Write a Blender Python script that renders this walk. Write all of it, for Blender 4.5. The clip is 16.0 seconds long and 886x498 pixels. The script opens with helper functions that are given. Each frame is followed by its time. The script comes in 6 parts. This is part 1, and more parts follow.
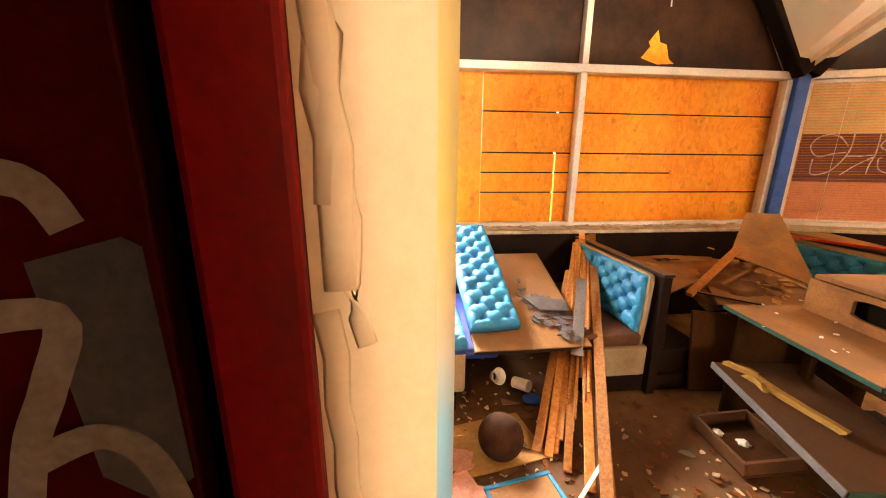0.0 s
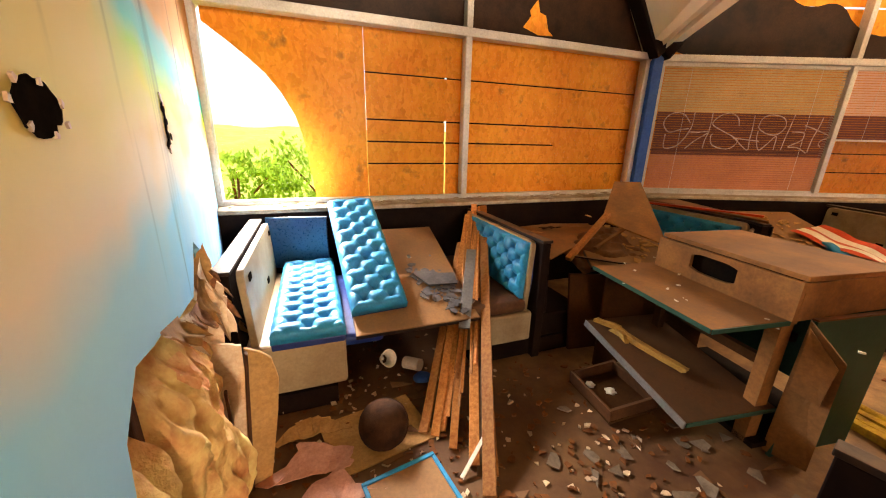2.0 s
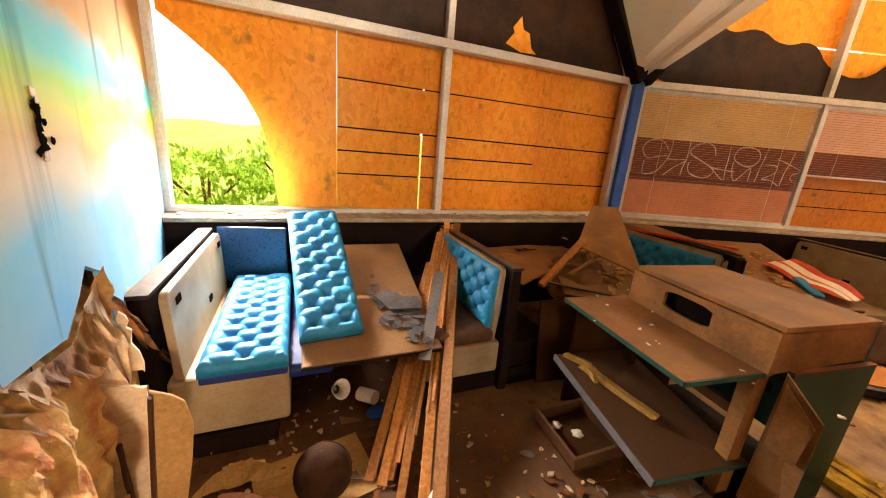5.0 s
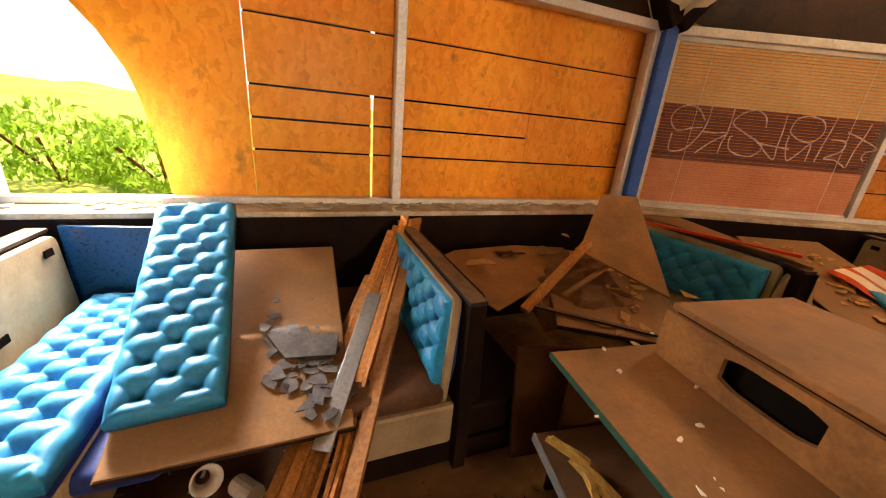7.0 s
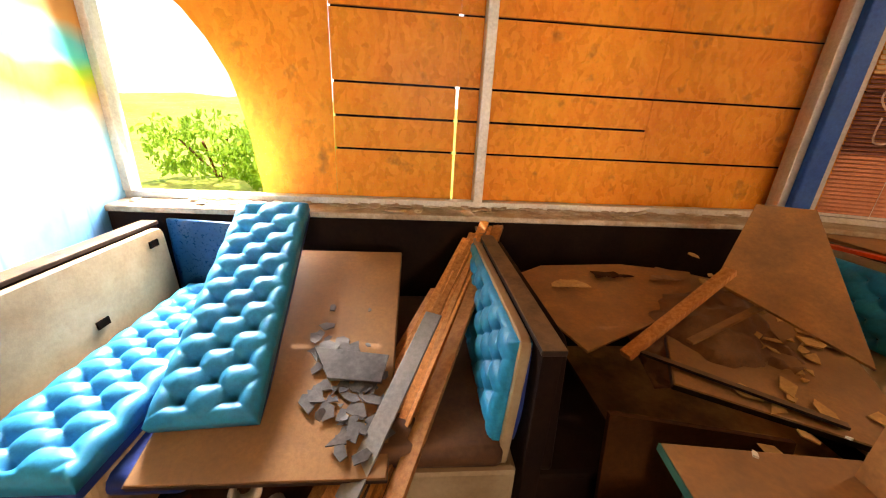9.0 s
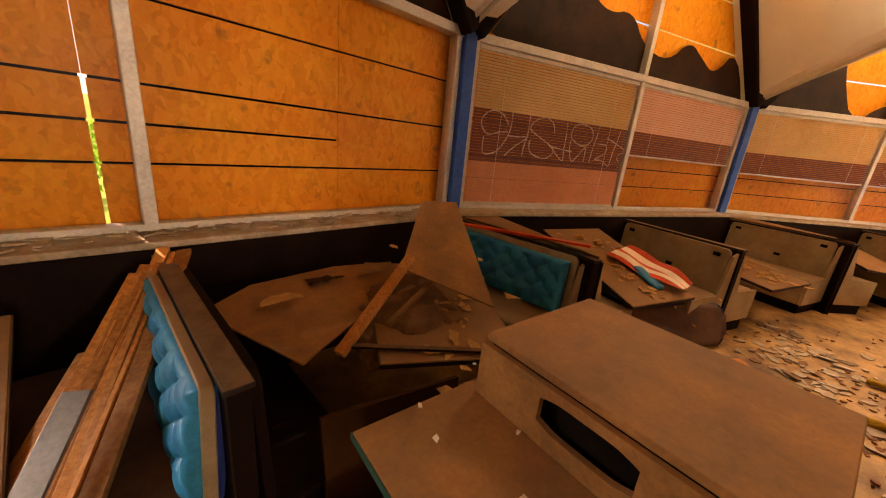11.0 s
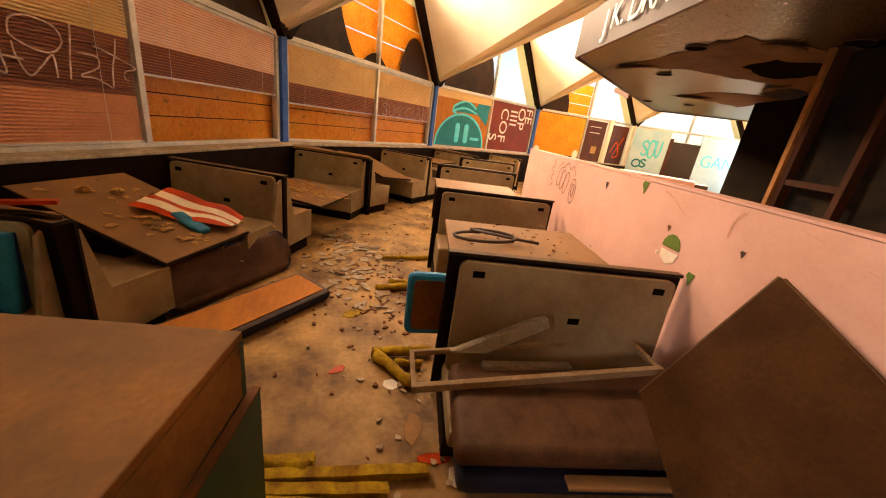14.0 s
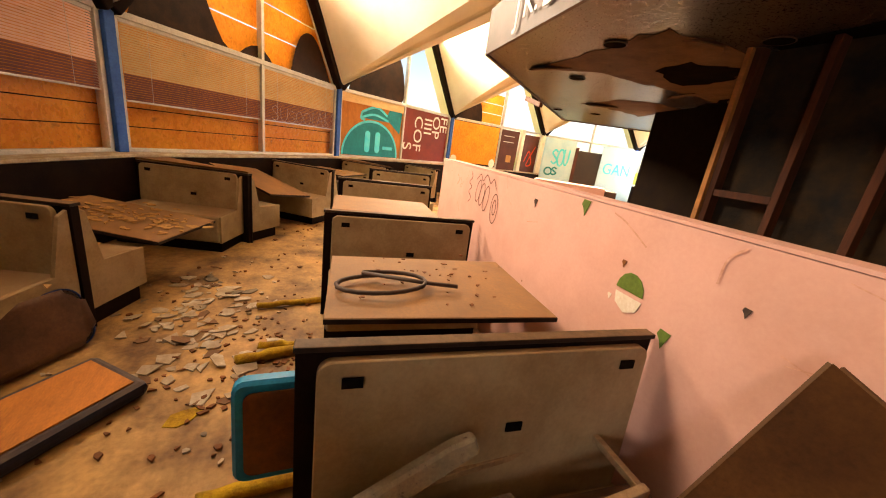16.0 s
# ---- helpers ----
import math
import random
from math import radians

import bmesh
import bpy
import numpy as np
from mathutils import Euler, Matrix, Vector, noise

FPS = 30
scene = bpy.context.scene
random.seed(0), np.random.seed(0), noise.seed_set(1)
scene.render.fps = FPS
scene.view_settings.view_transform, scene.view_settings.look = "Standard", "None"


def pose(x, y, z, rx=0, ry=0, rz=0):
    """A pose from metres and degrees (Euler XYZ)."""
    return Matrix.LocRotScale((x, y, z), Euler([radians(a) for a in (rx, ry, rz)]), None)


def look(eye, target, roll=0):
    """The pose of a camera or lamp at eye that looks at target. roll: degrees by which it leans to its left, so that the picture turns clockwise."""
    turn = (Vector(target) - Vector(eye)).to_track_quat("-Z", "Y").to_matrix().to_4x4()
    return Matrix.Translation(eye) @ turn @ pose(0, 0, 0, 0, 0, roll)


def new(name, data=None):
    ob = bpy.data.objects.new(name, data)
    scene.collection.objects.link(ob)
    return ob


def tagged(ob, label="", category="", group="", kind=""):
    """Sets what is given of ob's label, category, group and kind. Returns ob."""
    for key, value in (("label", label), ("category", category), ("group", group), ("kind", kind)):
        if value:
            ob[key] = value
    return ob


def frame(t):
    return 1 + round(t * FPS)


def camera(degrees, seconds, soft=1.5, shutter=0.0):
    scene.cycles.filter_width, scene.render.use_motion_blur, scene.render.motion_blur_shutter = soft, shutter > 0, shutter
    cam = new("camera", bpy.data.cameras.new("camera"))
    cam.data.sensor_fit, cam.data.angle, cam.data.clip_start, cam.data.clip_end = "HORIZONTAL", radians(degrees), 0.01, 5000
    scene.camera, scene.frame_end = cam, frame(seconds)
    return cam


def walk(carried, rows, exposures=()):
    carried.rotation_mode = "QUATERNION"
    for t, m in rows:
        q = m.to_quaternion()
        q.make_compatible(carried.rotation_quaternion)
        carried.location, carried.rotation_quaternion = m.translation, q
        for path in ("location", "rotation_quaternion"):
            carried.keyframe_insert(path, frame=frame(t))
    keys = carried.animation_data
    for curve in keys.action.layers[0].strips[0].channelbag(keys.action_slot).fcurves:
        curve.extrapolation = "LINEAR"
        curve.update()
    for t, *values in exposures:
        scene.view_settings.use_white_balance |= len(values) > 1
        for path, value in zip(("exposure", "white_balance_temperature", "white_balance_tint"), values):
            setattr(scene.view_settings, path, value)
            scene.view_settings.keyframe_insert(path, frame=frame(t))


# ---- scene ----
cam = camera(103.1, 16.0, soft=1.1)

PATH = [
    (0, (-3.85, -3.392, 1.537), (-3.647, -1.46, 1.059), 0.4),
    (0.5, (-3.804, -3.408, 1.516), (-3.446, -1.503, 1.024), -0.1),
    (1, (-3.749, -3.418, 1.492), (-3.271, -1.546, 0.973), -0.4),
    (1.5, (-3.68, -3.401, 1.452), (-3.053, -1.586, 0.896), 0.6),
    (2, (-3.599, -3.26, 1.452), (-2.938, -1.464, 0.871), 1.3),
    (2.5, (-3.504, -3.16, 1.466), (-2.863, -1.361, 0.873), 1.7),
    (3, (-3.408, -3.163, 1.501), (-2.832, -1.338, 0.919), 2.2),
    (3.5, (-3.429, -3.147, 1.503), (-2.992, -1.277, 0.945), 2.1),
    (4, (-3.454, -3.145, 1.508), (-3.049, -1.263, 0.963), 2.5),
    (4.5, (-3.46, -3.139, 1.507), (-2.948, -1.282, 0.972), 3.5),
    (5, (-3.434, -3.129, 1.5), (-2.68, -1.354, 0.969), 4.7),
    (7.5, (-2.686, -2.345, 1.451), (-2.032, -0.584, 0.764), 4.4),
    (8, (-2.637, -2.266, 1.42), (-2.5, -0.406, 0.697), 3.0),
    (10.5, (-2.531, -2.236, 1.498), (-1.935, -0.425, 0.895), 4.3),
    (11, (-2.412, -2.305, 1.496), (-1.031, -0.977, 0.924), 5.7),
    (11.5, (-2.335, -2.452, 1.493), (-0.554, -1.786, 0.874), 6.7),
    (12, (-2.209, -2.689, 1.468), (-0.324, -2.51, 0.824), 6.8),
    (12.5, (-2.073, -2.899, 1.44), (-0.202, -3.048, 0.75), 7.3),
    (13, (-2.031, -2.927, 1.442), (-0.179, -3.191, 0.735), 7.2),
    (13.5, (-1.981, -2.901, 1.477), (-0.143, -3.278, 0.786), 7.5),
    (14, (-1.954, -2.861, 1.507), (-0.12, -3.303, 0.841), 8.0),
    (14.5, (-1.893, -2.851, 1.509), (-0.06, -3.33, 0.868), 8.1),
    (15, (-1.726, -2.971, 1.502), (0.065, -3.629, 0.903), 8.0),
    (15.5, (-1.38, -3.197, 1.465), (0.358, -4.009, 0.902), 8.1),
    (16, (-1.234, -3.264, 1.493), (0.496, -4.095, 0.931), 8.0),
]
EXPOSURE = [(0, 2.3, 8400, 26), (0.6, 1.9, 8400, 24), (1.5, 1.4, 7900, 20), (2.5, 1.65, 7500, 16), (5.2, 1.5, 7600, 18), (7.5, 1.45, 7900, 20), (8.0, 1.68, 7400, 18), (10.5, 1.3, 8300, 24), (11.5, 0.75, 9700, 32), (13, 0.85, 8900, 26), (14, 0.85, 8300, 22), (16, 0.95, 7600, 17)]
walk(cam, [(t, look(eye, target, roll)) for t, eye, target, roll in PATH], EXPOSURE)

# ---------- light ----------
world = bpy.data.worlds.new("world")
scene.world = world
world.use_nodes = True
wn = world.node_tree.nodes
sky = wn.new("ShaderNodeTexSky")
sky.sky_type, sky.sun_disc = "NISHITA", False
sky.sun_elevation, sky.sun_rotation = radians(58), radians(-20)
wn["Background"].inputs["Strength"].default_value = 0.15
world.node_tree.links.new(sky.outputs["Color"], wn["Background"].inputs["Color"])
sun = new("sun", bpy.data.lights.new("sun", "SUN"))
sun.data.energy, sun.data.angle, sun.data.color = 5.0, radians(0.5), (1, 0.94, 0.85)
sun.matrix_world = look((-4.85, 2.7, 5.9), (-3.95, 0.1, 1.5))


def window_or_fill_lamp(eye, target, w, h, power, color=(1, 1, 1), spread=180):
    lamp = new("window_or_fill_light", bpy.data.lights.new("window_or_fill_light", "AREA"))
    lamp.data.shape, lamp.data.size, lamp.data.size_y = "RECTANGLE", w, h
    lamp.data.energy, lamp.data.color = power, color
    lamp.data.spread = radians(spread)
    lamp.matrix_world = look(eye, target)
    return lamp


# ---------- plan: an eighteen-sided room ----------
L = 4.42
SILL, RAIL, APEX = 0.92, 2.38, 5.3
CENTRE = Vector((-L / 2, -L / 2 / math.tan(radians(10)), 0))
CORNER = []
p = Vector((-L, 0, 0))
for k in range(18):
    CORNER.append(p.copy())
    p = p + L * Vector((math.cos(radians(-20 * k)), math.sin(radians(-20 * k)), 0))


def along(k):
    a = radians(-20 * k)
    return Vector((math.cos(a), math.sin(a), 0))


def inward(k):
    u = along(k)
    return Vector((u.y, -u.x, 0))


def at(k, s, d, z):
    """A place by side k: s along it, d into the room, z up."""
    return CORNER[k] + along(k) * s + inward(k) * d + Vector((0, 0, z))


def side(k, s=0.0, d=0.0, z=0.0):
    """The pose whose x runs along side k, y out of the room and z up."""
    m = Matrix.Rotation(radians(-20 * k), 4, "Z")
    m.translation = at(k, s, d, z)
    return m


# sky light in the openings, plus fill lamps added on sides out of sight
window_or_fill_lamp((-3.98, 0.02, 1.45), (-3.75, -1.75, 1.0), 0.5, 1.1, 20, (0.9, 0.96, 1), 115)
window_or_fill_lamp((-3.85, 0.02, 1.4), (-3.6, -0.95, 0.45), 0.45, 0.8, 17, (0.9, 0.96, 1), 75)
# k 7 and 8 are out of sight; their lamps are added to brighten the blinds
for k, power in ((1, 75), (2, 170), (3, 300), (4, 330), (5, 420), (6, 260), (7, 700), (8, 400)):
    window_or_fill_lamp(at(k, L / 2, 0.15, 4.3), at(k, L / 2, 6.0, 2.6), 1.3, 0.8, power, (1, 0.88, 0.7), 120)
# unseen far sides: lamps added to brighten the first boards and the jamb
for k, power in ((8, 90), (9, 215), (10, 145)):
    window_or_fill_lamp(at(k, L / 2, 0.15, 4.0), (-2.4, -1.0, 1.4), 3.0, 1.6, power, (1, 0.9, 0.76), 90)
# added bluish lamp to brighten the far white wall; its opening is made up
window_or_fill_lamp(at(6, 0.9, 0.5, 1.9), at(5, 1.8, 0.2, 1.4), 1.2, 1.2, 80, (0.5, 0.8, 1))

# ---------- materials ----------


def rich(c, more=1.18):
    """The colour with more chroma at the same weight."""
    grey = 0.3 * c[0] + 0.6 * c[1] + 0.1 * c[2]
    return tuple(min(0.9, max(0.004, grey + (v - grey) * more)) for v in c)


def material(name, a, b, scale=6.0, rough=0.6, bump=0.15, metal=0.0, fine=60.0, dust=0.0, stretch=(1, 1, 1), spec=0.22, own=0.0, grit=0.5):
    """Two colours mixed at two scales in world space, with relief; dust lies on faces that look up."""
    a, b = rich(a), rich(b)
    m = bpy.data.materials.new(name)
    m.use_nodes = True
    n, link = m.node_tree.nodes, m.node_tree.links.new
    bsdf = n["Principled BSDF"]
    geo = n.new("ShaderNodeNewGeometry")
    mapping = n.new("ShaderNodeMapping")
    mapping.inputs["Scale"].default_value = stretch
    link(geo.outputs["Position"], mapping.inputs["Vector"])
    big, small = n.new("ShaderNodeTexNoise"), n.new("ShaderNodeTexNoise")
    for tex, s, d in ((big, scale, 4), (small, fine, 6)):
        tex.inputs["Scale"].default_value, tex.inputs["Detail"].default_value = s, d
        tex.inputs["Roughness"].default_value = 0.65
        link(mapping.outputs["Vector"], tex.inputs["Vector"])
    ramp = n.new("ShaderNodeMapRange")
    ramp.inputs["From Min"].default_value, ramp.inputs["From Max"].default_value = 0.36, 0.66
    link(big.outputs["Fac"], ramp.inputs["Value"])
    mix = n.new("ShaderNodeMix")
    mix.data_type = "RGBA"
    mix.inputs["A"].default_value, mix.inputs["B"].default_value = (*a, 1), (*b, 1)
    link(ramp.outputs["Result"], mix.inputs["Factor"])
    grain = n.new("ShaderNodeMix")
    grain.data_type, grain.blend_type = "RGBA", "OVERLAY"
    grain.inputs["Factor"].default_value = grit
    link(mix.outputs["Result"], grain.inputs["A"])
    link(small.outputs["Fac"], grain.inputs["B"])
    colour = grain.outputs["Result"]
    if own:
        info, hsv = n.new("ShaderNodeObjectInfo"), n.new("ShaderNodeHueSaturation")
        span = n.new("ShaderNodeMapRange")
        span.inputs["To Min"].default_value, span.inputs["To Max"].default_value = 1 - own, 1 + own
        link(info.outputs["Random"], span.inputs["Value"])
        link(span.outputs["Result"], hsv.inputs["Value"])
        link(colour, hsv.inputs["Color"])
        colour = hsv.outputs["Color"]
    if dust:
        sep, lift, some = n.new("ShaderNodeSeparateXYZ"), n.new("ShaderNodeMapRange"), n.new("ShaderNodeMath")
        link(geo.outputs["Normal"], sep.inputs["Vector"])
        lift.inputs["From Min"].default_value, lift.inputs["From Max"].default_value = 0.4, 0.95
        lift.inputs["To Max"].default_value = dust
        link(sep.outputs["Z"], lift.inputs["Value"])
        some.operation = "MULTIPLY"
        link(lift.outputs["Result"], some.inputs[0])
        cover = n.new("ShaderNodeMapRange")
        cover.inputs["From Min"].default_value, cover.inputs["From Max"].default_value = 0.3, 0.55
        cover.inputs["To Min"].default_value = 0.35
        link(big.outputs["Fac"], cover.inputs["Value"])
        link(cover.outputs["Result"], some.inputs[1])
        top = n.new("ShaderNodeMix")
        top.data_type = "RGBA"
        top.inputs["B"].default_value = (0.27, 0.15, 0.075, 1)
        link(some.outputs["Value"], top.inputs["Factor"])
        link(colour, top.inputs["A"])
        colour = top.outputs["Result"]
    link(colour, bsdf.inputs["Base Color"])
    bsdf.inputs["Metallic"].default_value = metal
    bsdf.inputs["Specular IOR Level"].default_value = spec
    gloss = n.new("ShaderNodeMapRange")
    gloss.inputs["To Min"].default_value, gloss.inputs["To Max"].default_value = max(0.05, rough - 0.15), min(1, rough + 0.2)
    link(small.outputs["Fac"], gloss.inputs["Value"])
    link(gloss.outputs["Result"], bsdf.inputs["Roughness"])
    relief = n.new("ShaderNodeBump")
    relief.inputs["Strength"].default_value, relief.inputs["Distance"].default_value = bump, 0.01
    link(small.outputs["Fac"], relief.inputs["Height"])
    link(relief.outputs["Normal"], bsdf.inputs["Normal"])
    return m


def flakes(name, a, b, c):
    """Pressed strand board: flat flakes of several browns."""
    m = material(name, a, b, 2.0, 0.65, 0.35, fine=45)
    n, link = m.node_tree.nodes, m.node_tree.links.new
    geo = n.new("ShaderNodeNewGeometry")
    cells = n.new("ShaderNodeTexVoronoi")
    cells.inputs["Scale"].default_value = 33
    stretch = n.new("ShaderNodeMapping")
    stretch.inputs["Scale"].default_value = (1.0, 1.0, 0.5)
    bend = n.new("ShaderNodeTexNoise")
    bend.inputs["Scale"].default_value = 9
    add = n.new("ShaderNodeVectorMath")
    add.operation = "MULTIPLY_ADD"
    add.inputs[1].default_value = (0.12, 0.12, 0.12)
    link(geo.outputs["Position"], bend.inputs["Vector"])
    link(bend.outputs["Color"], add.inputs[0])
    link(geo.outputs["Position"], add.inputs[2])
    link(add.outputs["Vector"], stretch.inputs["Vector"])
    link(stretch.outputs["Vector"], cells.inputs["Vector"])
    ramp = n.new("ShaderNodeValToRGB")
    ramp.color_ramp.elements[0].color, ramp.color_ramp.elements[1].color = (*c, 1), (*b, 1)
    mid = ramp.color_ramp.elements.new(0.5)
    mid.color = (*a, 1)
    link(cells.outputs["Color"], ramp.inputs["Fac"])
    blend = n.new("ShaderNodeMix")
    blend.data_type = "RGBA"
    blend.inputs["Factor"].default_value = 0.42
    spots, cut = n.new("ShaderNodeTexNoise"), n.new("ShaderNodeMapRange")
    spots.inputs["Scale"].default_value, spots.inputs["Detail"].default_value = 8.0, 9
    link(geo.outputs["Position"], spots.inputs["Vector"])
    cut.inputs["From Min"].default_value, cut.inputs["From Max"].default_value = 0.62, 0.78
    cut.inputs["To Max"].default_value = 0.75
    link(spots.outputs["Fac"], cut.inputs["Value"])
    stain = n.new("ShaderNodeMix")
    stain.data_type = "RGBA"
    stain.inputs["B"].default_value = (0.2, 0.07, 0.02, 1)
    bsdf = n["Principled BSDF"]
    link(bsdf.inputs["Base Color"].links[0].from_socket, blend.inputs["A"])
    link(ramp.outputs["Color"], blend.inputs["B"])
    link(blend.outputs["Result"], stain.inputs["A"])
    link(cut.outputs["Result"], stain.inputs["Factor"])
    link(stain.outputs["Result"], bsdf.inputs["Base Color"])
    return m


def clear_glass(name, tint=(0.9, 0.9, 0.85), rough=0.03):
    m = bpy.data.materials.new(name)
    m.use_nodes = True
    n, link = m.node_tree.nodes, m.node_tree.links.new
    n.remove(n["Principled BSDF"])
    thin, shine, both, fresnel = n.new("ShaderNodeBsdfTransparent"), n.new("ShaderNodeBsdfGlossy"), n.new("ShaderNodeMixShader"), n.new("ShaderNodeFresnel")
    thin.inputs["Color"].default_value = (*tint, 1)
    shine.inputs["Roughness"].default_value = rough
    fresnel.inputs["IOR"].default_value = 1.15
    link(fresnel.outputs["Fac"], both.inputs["Fac"])
    link(thin.outputs["BSDF"], both.inputs[1])
    link(shine.outputs["BSDF"], both.inputs[2])
    link(both.outputs["Shader"], n["Material Output"].inputs["Surface"])
    return m


OSB = flakes("strand_board", (0.76, 0.27, 0.05), (0.88, 0.39, 0.09), (0.44, 0.13, 0.022))
GLASS = clear_glass("window_glass", (0.95, 0.94, 0.9), 0.3)
ALU = material("weathered_aluminium", (0.5, 0.47, 0.43), (0.62, 0.58, 0.53), 5, 0.45, 0.08, 0.3)
BLUE = material("blue_paint", (0.03, 0.085, 0.32), (0.05, 0.12, 0.38), 6, 0.5, 0.1)
LEDGE = material("dusty_ledge", (0.5, 0.43, 0.35), (0.33, 0.25, 0.18), 7, 0.75, 0.3, dust=0.4)
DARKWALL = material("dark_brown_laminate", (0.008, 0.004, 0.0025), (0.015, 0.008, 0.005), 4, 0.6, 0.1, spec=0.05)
TRIM = material("black_brown_edge", (0.018, 0.012, 0.01), (0.035, 0.022, 0.017), 9, 0.45, 0.1, dust=0.5, spec=0.12)
BEIGE = material("dirty_beige_laminate", (0.36, 0.275, 0.18), (0.25, 0.175, 0.105), 3.5, 0.45, 0.08, dust=0.75, grit=0.25)
TABLE = material("dusty_brown_tabletop", (0.27, 0.14, 0.068), (0.18, 0.09, 0.044), 4, 0.6, 0.12, dust=0.4)
TEAL = material("teal_vinyl", (0.008, 0.165, 0.32), (0.014, 0.22, 0.38), 5, 0.45, 0.08, spec=0.35)
BLUEVINYL = material("navy_vinyl", (0.012, 0.025, 0.11), (0.02, 0.035, 0.14), 5, 0.4, 0.08)
BROWNVINYL = material("worn_brown_vinyl", (0.065, 0.03, 0.018), (0.11, 0.052, 0.03), 6, 0.5, 0.15, dust=0.08)
PLY = material("orange_plywood", (0.5, 0.2, 0.07), (0.36, 0.14, 0.05), 4, 0.6, 0.15, stretch=(1, 3, 1))
CREAM = material("cream_paint", (0.76, 0.6, 0.42), (0.68, 0.52, 0.35), 3, 0.5, 0.05, grit=0.15)
RED = material("dark_red_paint", (0.22, 0.008, 0.01), (0.16, 0.008, 0.008), 4, 0.4, 0.06)
PINK = material("pink_paint", (0.64, 0.39, 0.335), (0.56, 0.33, 0.275), 2.2, 0.55, 0.03, grit=0.12)
WHITE = material("white_ceiling_paint", (0.82, 0.77, 0.66), (0.72, 0.66, 0.54), 1.2, 0.7, 0.04, grit=0.15)
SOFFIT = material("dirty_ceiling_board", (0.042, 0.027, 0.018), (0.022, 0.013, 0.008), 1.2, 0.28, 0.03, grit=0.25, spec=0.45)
FASCIA = material("grey_brown_fascia", (0.075, 0.048, 0.038), (0.05, 0.032, 0.025), 2, 0.55, 0.08)
# matt black, also standing in for shade inside holes, gaps and the core
DARK = material("matt_black", (0.006, 0.0045, 0.0035), (0.01, 0.007, 0.005), 4, 0.9, 0.1, spec=0.0)
BOWL = material("dark_brown_felt", (0.05, 0.022, 0.012), (0.022, 0.011, 0.007), 9, 0.85, 0.5, fine=30, spec=0.08)
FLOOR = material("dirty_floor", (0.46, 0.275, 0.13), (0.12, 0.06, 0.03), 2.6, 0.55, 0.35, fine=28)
def floor_shade():
    """Shade painted into the floor, dark red-brown by the first booth; dusty aisle paler."""
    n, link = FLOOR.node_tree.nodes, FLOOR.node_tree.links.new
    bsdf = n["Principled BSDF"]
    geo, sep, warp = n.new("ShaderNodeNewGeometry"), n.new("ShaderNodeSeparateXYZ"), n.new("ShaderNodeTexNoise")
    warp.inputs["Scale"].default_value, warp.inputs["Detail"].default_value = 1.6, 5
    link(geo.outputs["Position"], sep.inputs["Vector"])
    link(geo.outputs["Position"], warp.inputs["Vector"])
    edge, span, shade_mix = n.new("ShaderNodeMath"), n.new("ShaderNodeMapRange"), n.new("ShaderNodeMix")
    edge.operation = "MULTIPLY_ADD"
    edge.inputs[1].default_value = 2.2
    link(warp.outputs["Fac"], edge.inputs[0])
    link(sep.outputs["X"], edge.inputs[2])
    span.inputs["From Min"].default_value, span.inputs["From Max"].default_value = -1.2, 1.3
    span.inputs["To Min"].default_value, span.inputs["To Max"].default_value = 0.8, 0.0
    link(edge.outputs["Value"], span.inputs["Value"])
    shade_mix.data_type = "RGBA"
    shade_mix.inputs["B"].default_value = (0.085, 0.034, 0.018, 1)
    link(bsdf.inputs["Base Color"].links[0].from_socket, shade_mix.inputs["A"])
    link(span.outputs["Result"], shade_mix.inputs["Factor"])
    link(shade_mix.outputs["Result"], bsdf.inputs["Base Color"])


floor_shade()
WOOD = material("lath_wood", (0.5, 0.235, 0.1), (0.32, 0.125, 0.05), 8, 0.6, 0.25, stretch=(7, 7, 0.5), own=0.45)
STUD = material("old_stud_wood", (0.075, 0.028, 0.012), (0.04, 0.016, 0.008), 5, 0.7, 0.2, stretch=(5, 5, 0.6))
YELLOW = material("yellow_insulation", (0.44, 0.28, 0.06), (0.2, 0.1, 0.028), 11, 0.9, 0.8, fine=45)
WOOL = material("stained_insulation_wool", (0.8, 0.63, 0.3), (0.52, 0.24, 0.12), 7, 0.95, 0.9, fine=26)
PLASTER = material("torn_plasterboard", (0.76, 0.6, 0.44), (0.5, 0.34, 0.22), 8, 0.8, 0.3)
PAPERPINK = material("pink_paper", (0.62, 0.34, 0.27), (0.5, 0.25, 0.19), 9, 0.8, 0.2)
CARD = material("cardboard", (0.45, 0.27, 0.13), (0.36, 0.2, 0.09), 5, 0.8, 0.15)
BOARD = material("tan_hardboard", (0.32, 0.15, 0.065), (0.17, 0.08, 0.036), 4, 0.7, 0.15, dust=0.35)
GREEN = material("dark_green_laminate", (0.018, 0.052, 0.036), (0.028, 0.072, 0.05), 5, 0.45, 0.08)
GREY = material("grey_metal_sheet", (0.2, 0.19, 0.19), (0.28, 0.26, 0.25), 6, 0.4, 0.1, 0.6)
WHITEPAINT = material("white_spray_paint", (0.8, 0.76, 0.7), (0.7, 0.66, 0.6), 12, 0.6, 0.05)
BLINDTAN = material("tan_blind", (0.7, 0.49, 0.28), (0.6, 0.4, 0.22), 3, 0.5, 0.05)
BLINDPINK = material("faded_pink_blind", (0.84, 0.56, 0.45), (0.78, 0.5, 0.39), 3, 0.5, 0.05)
BLINDRED = material("red_brown_blind", (0.66, 0.3, 0.19), (0.56, 0.24, 0.15), 3, 0.5, 0.05)
